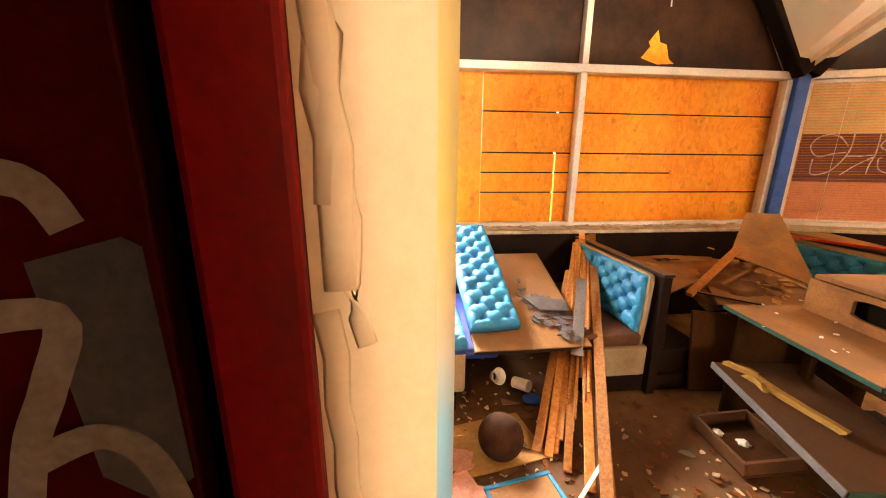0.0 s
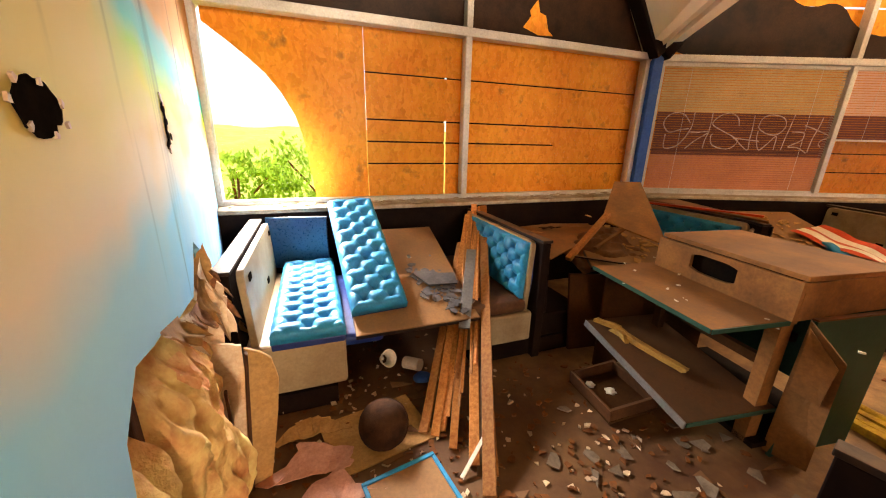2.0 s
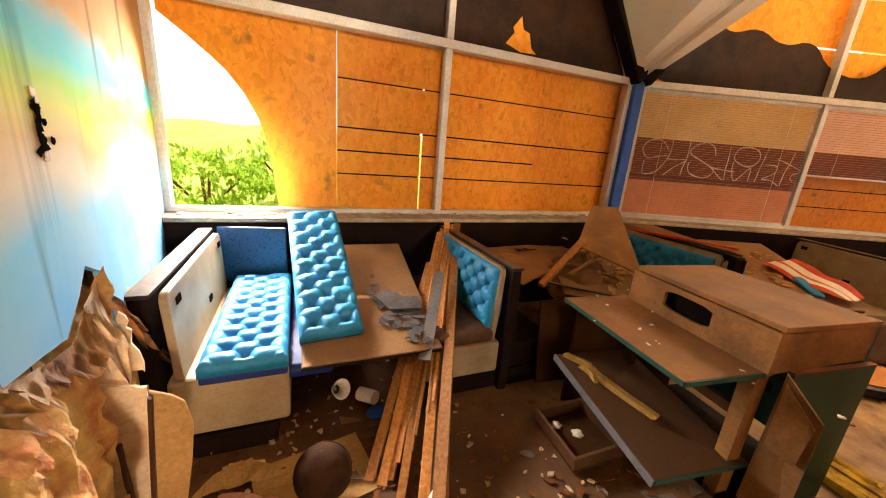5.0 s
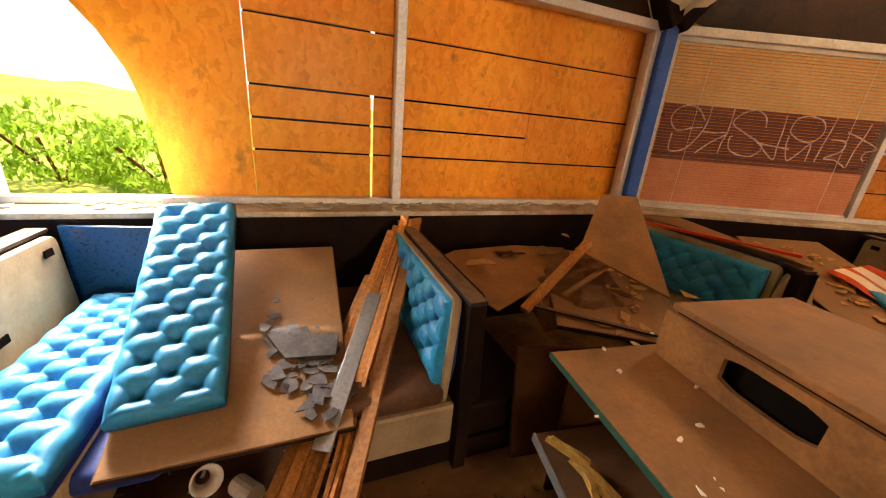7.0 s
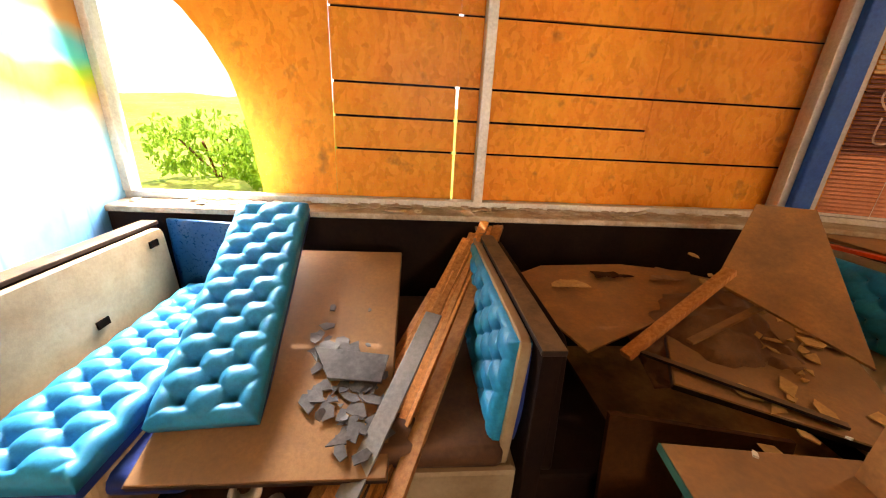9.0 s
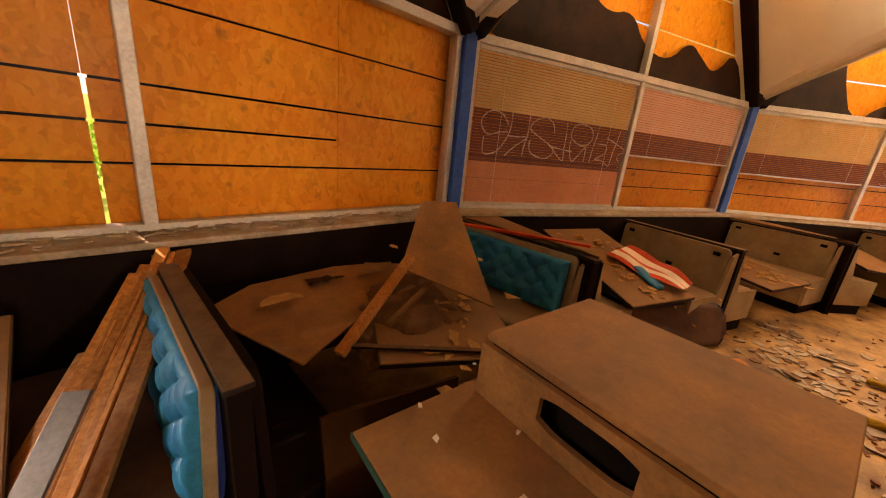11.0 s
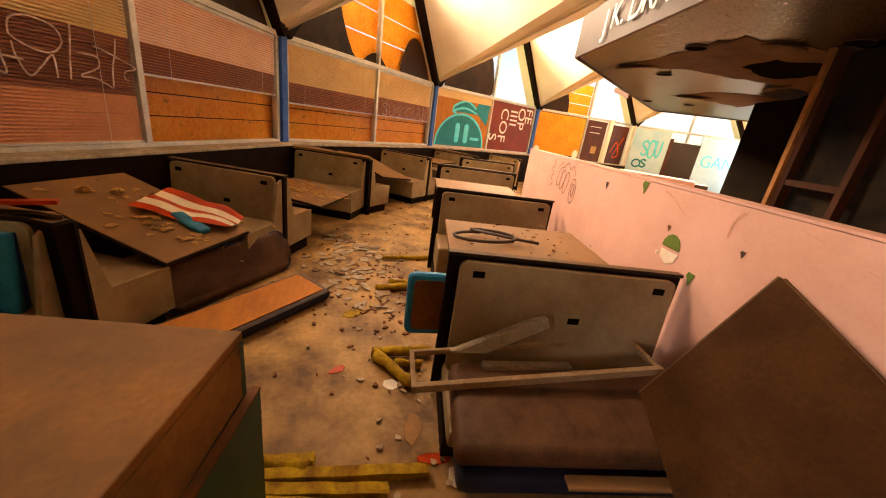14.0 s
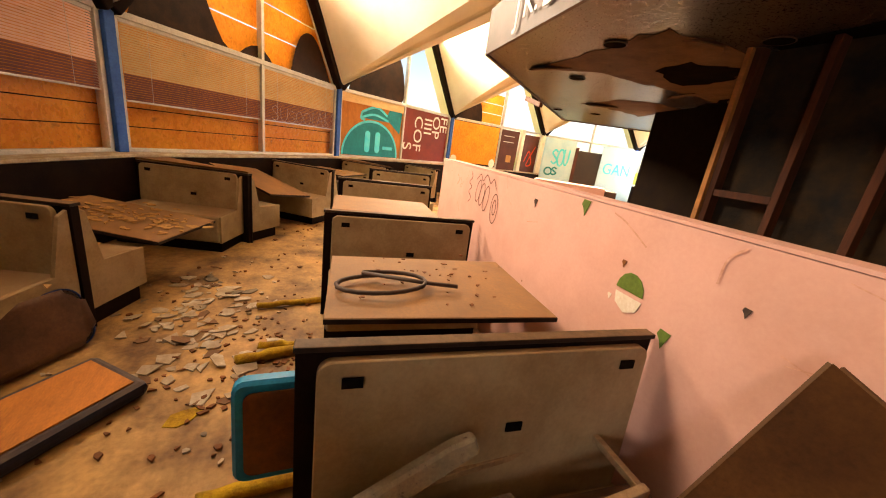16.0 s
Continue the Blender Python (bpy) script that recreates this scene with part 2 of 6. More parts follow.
BLINDDARK = material("dark_brown_blind", (0.22, 0.083, 0.06), (0.17, 0.065, 0.048), 3, 0.5, 0.05)
FILM = material("dark_window_film", (0.016, 0.008, 0.005), (0.04, 0.018, 0.01), 3, 0.35, 0.05, spec=0.12)
TEALPAINT = material("teal_spray_paint", (0.008, 0.17, 0.21), (0.012, 0.22, 0.26), 5, 0.6, 0.05)
CYANPAINT = material("cyan_spray_paint", (0.1, 0.62, 0.75), (0.2, 0.7, 0.8), 5, 0.6, 0.05)
DARKRED = material("dark_red_brown_paint", (0.09, 0.028, 0.018), (0.06, 0.02, 0.014), 3, 0.5, 0.05)
# white paint tinted towards the blue daylight that falls on it
FARWHITE = material("far_bluelit_white", (0.5, 0.68, 0.76), (0.4, 0.6, 0.72), 2, 0.6, 0.04, grit=0.15)
SIGNRED = material("faded_red_sign", (0.2, 0.034, 0.022), (0.15, 0.026, 0.018), 3, 0.5, 0.05)
CLOTHRED = material("red_plastic_sheet", (0.5, 0.075, 0.035), (0.4, 0.05, 0.025), 5, 0.4, 0.05)
CLOTHWHITE = material("white_plastic_sheet", (0.78, 0.7, 0.6), (0.68, 0.58, 0.48), 5, 0.4, 0.05)
RUST = material("rust_brown", (0.2, 0.075, 0.03), (0.12, 0.05, 0.025), 8, 0.7, 0.2)
LEAF = material("leaf_green", (0.22, 0.36, 0.04), (0.34, 0.45, 0.07), 6, 0.6, 0.1)
shine_through = LEAF.node_tree.nodes.new("ShaderNodeBsdfTranslucent")
shine_through.inputs["Color"].default_value = (0.3, 0.5, 0.06, 1)
leaf_mix = LEAF.node_tree.nodes.new("ShaderNodeMixShader")
leaf_mix.inputs["Fac"].default_value = 0.5
LEAF.node_tree.links.new(LEAF.node_tree.nodes["Principled BSDF"].outputs["BSDF"], leaf_mix.inputs[1])
LEAF.node_tree.links.new(shine_through.outputs["BSDF"], leaf_mix.inputs[2])
LEAF.node_tree.links.new(leaf_mix.outputs["Shader"], LEAF.node_tree.nodes["Material Output"].inputs["Surface"])
GRASS = material("dry_grass", (0.36, 0.36, 0.1), (0.2, 0.28, 0.06), 2, 0.9, 0.4, fine=20)
CUTGREEN = material("green_backing", (0.12, 0.165, 0.045), (0.09, 0.13, 0.035), 8, 0.7, 0.1)


def graffiti_wall():
    """White plaster with sprayed cyan and yellow-green bands, blue below, orange-brown above."""
    m = material("sprayed_plaster", (0.78, 0.66, 0.46), (0.68, 0.54, 0.35), 2.5, 0.8, 0.06, grit=0.2, spec=0.03)
    n, link = m.node_tree.nodes, m.node_tree.links.new
    bsdf = n["Principled BSDF"]
    geo, warp, sep = n.new("ShaderNodeNewGeometry"), n.new("ShaderNodeTexNoise"), n.new("ShaderNodeSeparateXYZ")
    warp.inputs["Scale"].default_value = 2.2
    link(geo.outputs["Position"], warp.inputs["Vector"])
    link(geo.outputs["Position"], sep.inputs["Vector"])
    height = n.new("ShaderNodeMath")
    height.operation = "MULTIPLY_ADD"
    height.inputs[1].default_value = 0.25
    link(warp.outputs["Fac"], height.inputs[0])
    link(sep.outputs["Z"], height.inputs[2])
    span = n.new("ShaderNodeMapRange")
    span.inputs["From Min"].default_value, span.inputs["From Max"].default_value = 0.9, 2.5
    link(height.outputs["Value"], span.inputs["Value"])
    ramp = n.new("ShaderNodeValToRGB")
    bare = n.new("ShaderNodeValToRGB")
    blues = ((0.0, (0.08, 0.38, 0.78, 1)), (0.14, (0.13, 0.5, 0.84, 1)), (0.29, (0.22, 0.62, 0.84, 1)), (0.36, (0.74, 0.62, 0.44, 1)))
    bright = blues + ((0.41, (0.72, 0.46, 0.14, 1)), (0.47, (0.66, 0.66, 0.02, 1)), (0.52, (0.3, 0.68, 0.05, 1)), (0.565, (0.03, 0.6, 0.56, 1)), (0.6, (0.08, 0.55, 0.6, 1)), (0.65, (0.66, 0.32, 0.1, 1)), (1.0, (0.5, 0.18, 0.05, 1)))
    plain = blues + ((0.46, (0.74, 0.6, 0.16, 1)), (0.62, (0.72, 0.54, 0.24, 1)), (1.0, (0.56, 0.32, 0.12, 1)))
    for node, stops in ((ramp, bright), (bare, plain)):
        els = node.color_ramp.elements
        els[0].position, els[0].color = stops[0]
        els[1].position, els[1].color = stops[-1]
        for pos, col in stops[1:-1]:
            e = els.new(pos)
            e.color = col
        link(span.outputs["Result"], node.inputs["Fac"])
    reach = n.new("ShaderNodeTexNoise")
    reach.inputs["Scale"].default_value, reach.inputs["Detail"].default_value = 3.0, 5
    link(geo.outputs["Position"], reach.inputs["Vector"])
    place = n.new("ShaderNodeMath")
    place.operation = "MULTIPLY_ADD"
    place.inputs[1].default_value = 0.8
    link(reach.outputs["Fac"], place.inputs[0])
    link(sep.outputs["Y"], place.inputs[2])
    amount = n.new("ShaderNodeMapRange")
    amount.inputs["From Min"].default_value, amount.inputs["From Max"].default_value = -2.2, -1.8
    link(place.outputs["Value"], amount.inputs["Value"])
    sprayed = n.new("ShaderNodeMix")
    sprayed.data_type = "RGBA"
    link(bare.outputs["Color"], sprayed.inputs["A"])
    link(ramp.outputs["Color"], sprayed.inputs["B"])
    link(amount.outputs["Result"], sprayed.inputs["Factor"])
    mist = n.new("ShaderNodeMapRange")
    mist.inputs["From Min"].default_value, mist.inputs["From Max"].default_value = 0.3, 0.6
    mist.inputs["To Min"].default_value, mist.inputs["To Max"].default_value = 1.0, 0.8
    link(reach.outputs["Fac"], mist.inputs["Value"])
    blend = n.new("ShaderNodeMix")
    blend.data_type = "RGBA"
    link(bsdf.inputs["Base Color"].links[0].from_socket, blend.inputs["A"])
    link(sprayed.outputs["Result"], blend.inputs["B"])
    link(mist.outputs["Result"], blend.inputs["Factor"])
    thin, streak, ink = n.new("ShaderNodeMapping"), n.new("ShaderNodeTexNoise"), n.new("ShaderNodeMapRange")
    thin.inputs["Scale"].default_value = (4.5, 4.5, 0.32)
    streak.inputs["Scale"].default_value, streak.inputs["Detail"].default_value = 1.6, 3
    link(geo.outputs["Position"], thin.inputs["Vector"])
    link(thin.outputs["Vector"], streak.inputs["Vector"])
    ink.inputs["From Min"].default_value, ink.inputs["From Max"].default_value = 0.57, 0.66
    ink.inputs["To Max"].default_value = 0.75
    link(streak.outputs["Fac"], ink.inputs["Value"])
    runs = n.new("ShaderNodeMix")
    runs.data_type, runs.blend_type = "RGBA", "MULTIPLY"
    runs.inputs["B"].default_value = (0.3, 0.3, 0.32, 1)
    link(blend.outputs["Result"], runs.inputs["A"])
    link(ink.outputs["Result"], runs.inputs["Factor"])
    link(runs.outputs["Result"], bsdf.inputs["Base Color"])
    return m


SPRAYED = graffiti_wall()

# ---------- mesh helpers ----------


def thing(name, label, category, m=None, group="", kind=""):
    ob = new(name)
    ob.empty_display_size = 0.1
    if m is not None:
        ob.matrix_world = m
    return tagged(ob, label, category, group, kind)


def solid(name, bm, mat, label="", category="", kind="", m=None, group="", smooth=False):
    """One mesh as a thing of its own."""
    me = bpy.data.meshes.new(name)
    bmesh.ops.recalc_face_normals(bm, faces=bm.faces)
    bm.to_mesh(me)
    bm.free()
    for one in mat if isinstance(mat, (list, tuple)) else [mat]:
        me.materials.append(one)
    if smooth:
        me.shade_smooth()
    ob = new(name, me)
    if m is not None:
        ob.matrix_world = m
    return tagged(ob, label, category, group, kind)


def part(name, bm, mat, parent, label="", smooth=False, m=None):
    ob = solid(name, bm, mat, label, smooth=smooth)
    ob.parent = parent
    if m is not None:
        ob.matrix_local = m
    return ob


def again(ob, parent, m):
    """Another piece on the same mesh."""
    o = new(ob.name, ob.data)
    o.parent, o.matrix_local = parent, m
    return o


def box(x0, x1, y0, y1, z0, z1, bevel=0.0, bm=None):
    own = bm is None
    bm = bm or bmesh.new()
    vs = [bm.verts.new((x, y, z)) for x in (x0, x1) for y in (y0, y1) for z in (z0, z1)]
    fs = [bm.faces.new([vs[i] for i in f]) for f in ((0, 1, 3, 2), (4, 6, 7, 5), (0, 4, 5, 1), (2, 3, 7, 6), (0, 2, 6, 4), (1, 5, 7, 3))]
    if bevel:
        edges = {e for f in fs for e in f.edges}
        bmesh.ops.bevel(bm, geom=list(edges), offset=bevel, segments=2, affect="EDGES", profile=0.5)
    return bm


def prism(points, thick, bm=None, bevel=0.0):
    """A plate from points in the x-z plane, from y = 0 to y = thick."""
    bm = bm or bmesh.new()
    front = [bm.verts.new((x, 0, z)) for x, z in points]
    back = [bm.verts.new((x, thick, z)) for x, z in points]
    bm.faces.new(front)
    bm.faces.new(back[::-1])
    n = len(points)
    for i in range(n):
        bm.faces.new((front[i], back[i], back[(i + 1) % n], front[(i + 1) % n]))
    if bevel:
        bmesh.ops.bevel(bm, geom=bm.edges[:], offset=bevel, segments=1, affect="EDGES")
    return bm


def slab(corners, thick):
    """A plate on corners in space, thickened against its normal."""
    bm = bmesh.new()
    cs = [Vector(c) for c in corners]
    nrm = (cs[1] - cs[0]).cross(cs[2] - cs[0]).normalized() * thick
    a = [bm.verts.new(c) for c in cs]
    b = [bm.verts.new(c - nrm) for c in cs]
    bm.faces.new(a)
    bm.faces.new(b[::-1])
    for i in range(len(cs)):
        j = (i + 1) % len(cs)
        bm.faces.new((a[i], b[i], b[j], a[j]))
    return bm


def rounded(w, h, r, n=5):
    pts = []
    for cx, cz, a0 in ((w - r, h - r, 0), (r, h - r, 90), (r, r, 180), (w - r, r, 270)):
        for i in range(n):
            a = radians(a0 + 90 * i / (n - 1))
            pts.append((cx + r * math.cos(a), cz + r * math.sin(a)))
    return pts


def bar(a, b, w, h, roll=0.0):
    """The pose and mesh of a straight bar from a to b."""
    a, b = Vector(a), Vector(b)
    m = (b - a).to_track_quat("Z", "Y").to_matrix().to_4x4() @ Matrix.Rotation(roll, 4, "Z")
    m.translation = a
    return box(-w / 2, w / 2, -h / 2, h / 2, 0, (b - a).length, min(w, h) * 0.12), m


def tube(points, r, sides=8, bm=None):
    bm = bm or bmesh.new()
    pts = [Vector(q) for q in points]
    rings = []
    for i, q in enumerate(pts):
        d = (pts[min(i + 1, len(pts) - 1)] - pts[max(i - 1, 0)]).normalized()
        e = d.orthogonal().normalized() if abs(d.z) > 0.99 else d.cross(Vector((0, 0, 1))).normalized()
        f = d.cross(e)
        rings.append([bm.verts.new(q + r * (math.cos(t) * e + math.sin(t) * f)) for t in [2 * math.pi * j / sides for j in range(sides)]])
    for a, b in zip(rings, rings[1:]):
        for j in range(sides):
            bm.faces.new((a[j], a[(j + 1) % sides], b[(j + 1) % sides], b[j]))
    bm.faces.new(rings[0])
    bm.faces.new(rings[-1][::-1])
    return bm


def strokes(lines, w, lift=0.004, bm=None):
    """Spray lines in the x-z plane, a little proud of it towards -y."""
    bm = bm or bmesh.new()
    for line in lines:
        pts = [Vector((x, 0, z)) for x, z in line]
        fine = []
        for i in range(len(pts) - 1):
            p0, p1, p2, p3 = pts[max(i - 1, 0)], pts[i], pts[i + 1], pts[min(i + 2, len(pts) - 1)]
            for j in range(5):
                t = j / 5
                fine.append(0.5 * ((2 * p1) + (p2 - p0) * t + (2 * p0 - 5 * p1 + 4 * p2 - p3) * t * t + (3 * p1 - p0 - 3 * p2 + p3) * t ** 3))
        fine.append(pts[-1])
        last = None
        for i, q in enumerate(fine):
            d = fine[min(i + 1, len(fine) - 1)] - fine[max(i - 1, 0)]
            e = Vector((-d.z, 0, d.x)).normalized() * w / 2
            pair = [bm.verts.new(q + s * e + Vector((0, -lift, 0))) for s in (-1, 1)]
            if last:
                bm.faces.new((last[0], pair[0], pair[1], last[1]))
            last = pair
    return bm


def words(text, size):
    """Letters of the built-in font as a flat mesh in the x-z plane."""
    cu = bpy.data.curves.new("words", "FONT")
    cu.body, cu.size, cu.extrude = text, size, 0.002
    tmp = bpy.data.objects.new("words", cu)
    scene.collection.objects.link(tmp)
    me = bpy.data.meshes.new_from_object(tmp.evaluated_get(bpy.context.evaluated_depsgraph_get()))
    bpy.data.objects.remove(tmp)
    bm = bmesh.new()
    bm.from_mesh(me)
    bpy.data.meshes.remove(me)
    bmesh.ops.transform(bm, matrix=Matrix.Rotation(radians(90), 4, "X"), verts=bm.verts)
    return bm


def sheet(w, h, nx, ny, height, thick=0.06):
    """A padded sheet: a grid whose top is height(u, v) for u, v in 0..1, with sides and a flat bottom."""
    bm = bmesh.new()
    grid = [[bm.verts.new((w * i / nx, h * j / ny, height(i / nx, j / ny))) for i in range(nx + 1)] for j in range(ny + 1)]
    for j in range(ny):
        for i in range(nx):
            bm.faces.new((grid[j][i], grid[j][i + 1], grid[j + 1][i + 1], grid[j + 1][i]))
    rim = [e for e in bm.edges if e.is_boundary]
    low = bmesh.ops.extrude_edge_only(bm, edges=rim)["geom"]
    vs = [v for v in low if isinstance(v, bmesh.types.BMVert)]
    for v in vs:
        v.co.z = -thick
    edge = [e for e in low if isinstance(e, bmesh.types.BMEdge)]
    bmesh.ops.contextual_create(bm, geom=edge)
    return bm


def tuft_points(w, h, du, dv):
    """The buttons of a w by h cushion, in staggered rows."""
    out = []
    rows, cols = int((h / 2 - 0.05) / dv), int((w / 2 - 0.05) / du)
    for b in range(-rows, rows + 1):
        for a in range(-cols, cols + 1):
            if (a + b) % 2 == 0:
                out.append((w / 2 + a * du, h / 2 + b * dv))
    return out


def tufts(w, h, du, dv, depth):
    """The height of button-tufted upholstery over a w by h sheet: plump diamonds, sharp dimples, thin folds."""
    def height(u, v):
        a, b = (u * w - w / 2) / du, (v * h - h / 2) / dv
        s, t = a + b, a - b
        s0, t0 = 2 * round(s / 2), 2 * round(t / 2)
        edge = min(u * w, (1 - u) * w, v * h, (1 - v) * h)
        ca, cb = ((s0 + t0) / 2) * du, ((s0 - t0) / 2) * dv
        inside = abs(ca) < w / 2 - 0.045 and abs(cb) < h / 2 - 0.045
        r = math.hypot(a * du - ca, b * dv - cb)
        hole = math.exp(-(r / 0.021) ** 1.4) if inside else 0.0
        fold = min(abs(s - s0), abs(t - t0)) * 0.04
        crease = math.exp(-fold / 0.0045) * min(1.0, edge / 0.07)
        plump = abs(math.sin(math.pi * s / 2) * math.sin(math.pi * t / 2))
        return depth * (0.78 - 1.0 * hole - 0.2 * crease + 0.14 * plump) + 0.034 * (1 - math.exp(-edge / 0.016)) - 0.02
    return height


def ragged(w, h, rnd, foot=0.0):
    """A torn strip w wide from foot up to h, with jagged sides and tip."""
    left, right = [], []
    for i in range(8):
        f = i / 7
        half = w / 2 * (1 - 0.75 * f ** 2.2)
        z = foot + (h - foot) * f
        left.append((-half * rnd.uniform(0.65, 1.15) + 0.02 * f * rnd.uniform(-1, 1), z + rnd.uniform(-0.012, 0.012)))
        right.append((half * rnd.uniform(0.65, 1.15) + 0.02 * f * rnd.uniform(-1, 1), z + rnd.uniform(-0.012, 0.012)))
    return right + left[::-1]


def shards(count, area, size, z=0.0, seed=1, tall=0.012):
    """Broken flat pieces scattered over a list of (x, y, spread x, spread y)."""
    rnd = random.Random(seed)
    bm = bmesh.new()
    for _ in range(count):
        x, y, sx, sy = rnd.choice(area)
        cx, cy = rnd.gauss(x, sx), rnd.gauss(y, sy)
        r, n = size * rnd.uniform(0.3, 1.2), rnd.randint(3, 6)
        turn = Matrix.Rotation(rnd.uniform(0, 6.3), 3, "Z") @ Matrix.Rotation(rnd.gauss(0, 0.12), 3, "X")
        ring = []
        for i in range(n):
            a = 2 * math.pi * (i + rnd.uniform(-0.3, 0.3)) / n
            ring.append(turn @ Vector((r * math.cos(a) * rnd.uniform(0.7, 1.5), r * math.sin(a) * rnd.uniform(0.5, 1), 0)))
        t = tall * rnd.uniform(0.3, 1.3)
        low = [bm.verts.new(q + Vector((cx, cy, z + 0.003 + max(0, -min(v.z for v in ring))))) for q in ring]
        up = [bm.verts.new(v.co + Vector((0, 0, t))) for v in low]
        bm.faces.new(up)
        for i in range(n):
            bm.faces.new((low[i], low[(i + 1) % n], up[(i + 1) % n], up[i]))
    return bm

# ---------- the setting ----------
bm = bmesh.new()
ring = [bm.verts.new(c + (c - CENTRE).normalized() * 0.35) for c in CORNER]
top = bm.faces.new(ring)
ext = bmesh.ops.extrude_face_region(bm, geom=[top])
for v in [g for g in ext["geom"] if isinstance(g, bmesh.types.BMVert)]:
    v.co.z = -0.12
solid("floor", bm, FLOOR, "dirty brown floor with dust and stains, shade painted in by the first booth", "floor", "structure")
bm = bmesh.new()
bmesh.ops.create_circle(bm, cap_ends=True, segments=48, radius=900)
solid("ground", bm, GRASS, "dry grassy ground outside the building", "ground", "structure", pose(0, 0, -0.15))

G = 1.32  # slope of the gables
for k in range(0, 12):
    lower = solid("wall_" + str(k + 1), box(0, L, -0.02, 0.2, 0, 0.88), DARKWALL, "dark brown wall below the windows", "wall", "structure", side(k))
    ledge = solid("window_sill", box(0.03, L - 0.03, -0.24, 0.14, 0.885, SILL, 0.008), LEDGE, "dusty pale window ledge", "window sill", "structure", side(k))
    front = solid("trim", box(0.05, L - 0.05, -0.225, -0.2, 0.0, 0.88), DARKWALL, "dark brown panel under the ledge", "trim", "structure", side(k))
    win = thing("window_" + str(k + 1), "aluminium window with a gable light above its rail", "window", side(k), kind="structure")
    part("rail", box(0.06, L - 0.06, -0.05, 0.06, RAIL - 0.035, RAIL + 0.035, 0.006), ALU, win)
    part("rail", box(0.06, L - 0.06, -0.03, 0.05, SILL, SILL + 0.04, 0.005), ALU, win)
    part("mullion", box(L / 2 - 0.03, L / 2 + 0.03, -0.045, 0.05, SILL + 0.04, RAIL - 0.035, 0.006), ALU, win)
    part("mullion", box(L / 2 - 0.03, L / 2 + 0.03, -0.045, 0.05, RAIL + 0.035, APEX - 0.15, 0.006), ALU, win)
    part("jamb", box(0.07, 0.13, -0.04, 0.05, SILL + 0.04, RAIL - 0.035, 0.005), ALU, win)
    part("jamb", box(L - 0.13, L - 0.07, -0.04, 0.05, SILL + 0.04, RAIL - 0.035, 0.005), ALU, win)
    for s0, s1 in ((0.13, L / 2 - 0.03), (L / 2 + 0.03, L - 0.13)):
        if (k, s0 < 1) not in ((3, True), (3, False), (4, True)):
            bm = bmesh.new()
            bm.faces.new([bm.verts.new(v) for v in ((s0, 0.004, SILL + 0.04), (s1, 0.004, SILL + 0.04), (s1, 0.004, RAIL - 0.035), (s0, 0.004, RAIL - 0.035))])
            pane = part("pane", bm, GLASS, win, "dusty glass")
            pane.visible_shadow = False
    # gable beams, dark brown, from the corner up to the apex
    for sgn, s in ((1, 0.0), (-1, L)):
        a = Vector((s + sgn * 0.02, -0.08, RAIL + 0.02))
        b = Vector((L / 2, -0.08, RAIL + 0.02 + G * L / 2))
        body, m = bar(a, b, 0.16, 0.2)
        beam = part("gable_beam", body, DARKWALL, win, "dark brown raked beam")
        beam.matrix_local = m
    post = solid("post", box(-0.06, 0.06, -0.1, 0.1, SILL, RAIL + 0.05, 0.01), BLUE, "blue painted steel window post", "post", "structure",
                 Matrix.Translation(CORNER[k + 1]) @ Matrix.Rotation(radians(-20 * k - 10), 4, "Z"))

# folded ceiling: a valley in from each corner, a ridge in from each apex
INNER = 6.7
for k in range(0, 12):
    n0, n1 = (CENTRE - CORNER[k]).normalized(), (CENTRE - CORNER[k + 1]).normalized()
    # unseen eaves of the first two sides are stretched to block the sun
    apex = at(k, L / 2, -1.1 if k < 2 else -0.35, RAIL + G * L / 2 + 0.12)
    ridge = at(k, L / 2, INNER, RAIL + G * L / 2 + 0.12)
    for c, n, name in ((CORNER[k], n0, "ceiling"), (CORNER[k + 1], n1, "ceiling")):
        out = 1.1 if k < 2 and c is not CORNER[0] else 0.35
        a = c - n * out + Vector((0, 0, RAIL + 0.05 - 0.43 * out))
        b = c + n * (INNER + 0.2) + Vector((0, 0, RAIL + 0.43 * (INNER + 0.2)))
        solid(name, slab((a, b, ridge, apex) if c is CORNER[k] else (a, apex, ridge, b), 0.05 if c is CORNER[k] else 0.05), WHITE,
              "white folded ceiling plate rising from the window corner", "ceiling", "structure")
bm = bmesh.new()
bmesh.ops.create_circle(bm, cap_ends=True, segments=36, radius=13.5)
solid("roof", bm, DARK, "dark roof deck over the folded ceiling", "roof", "structure", pose(CENTRE.x, CENTRE.y, 5.75))
bm = bmesh.new()
for k in range(12, 18):
    for q in ((at(k, 0, 0, 0), at(k, L, 0, 0), at(k, L, 0, 5.7), at(k, 0, 0, 5.7)),):
        bm.faces.new([bm.verts.new(v) for v in q])
bmesh.ops.solidify(bm, geom=bm.faces[:], thickness=0.1)
solid("wall_back", bm, DARKWALL, "plain dark wall closing the far side", "wall", "structure")

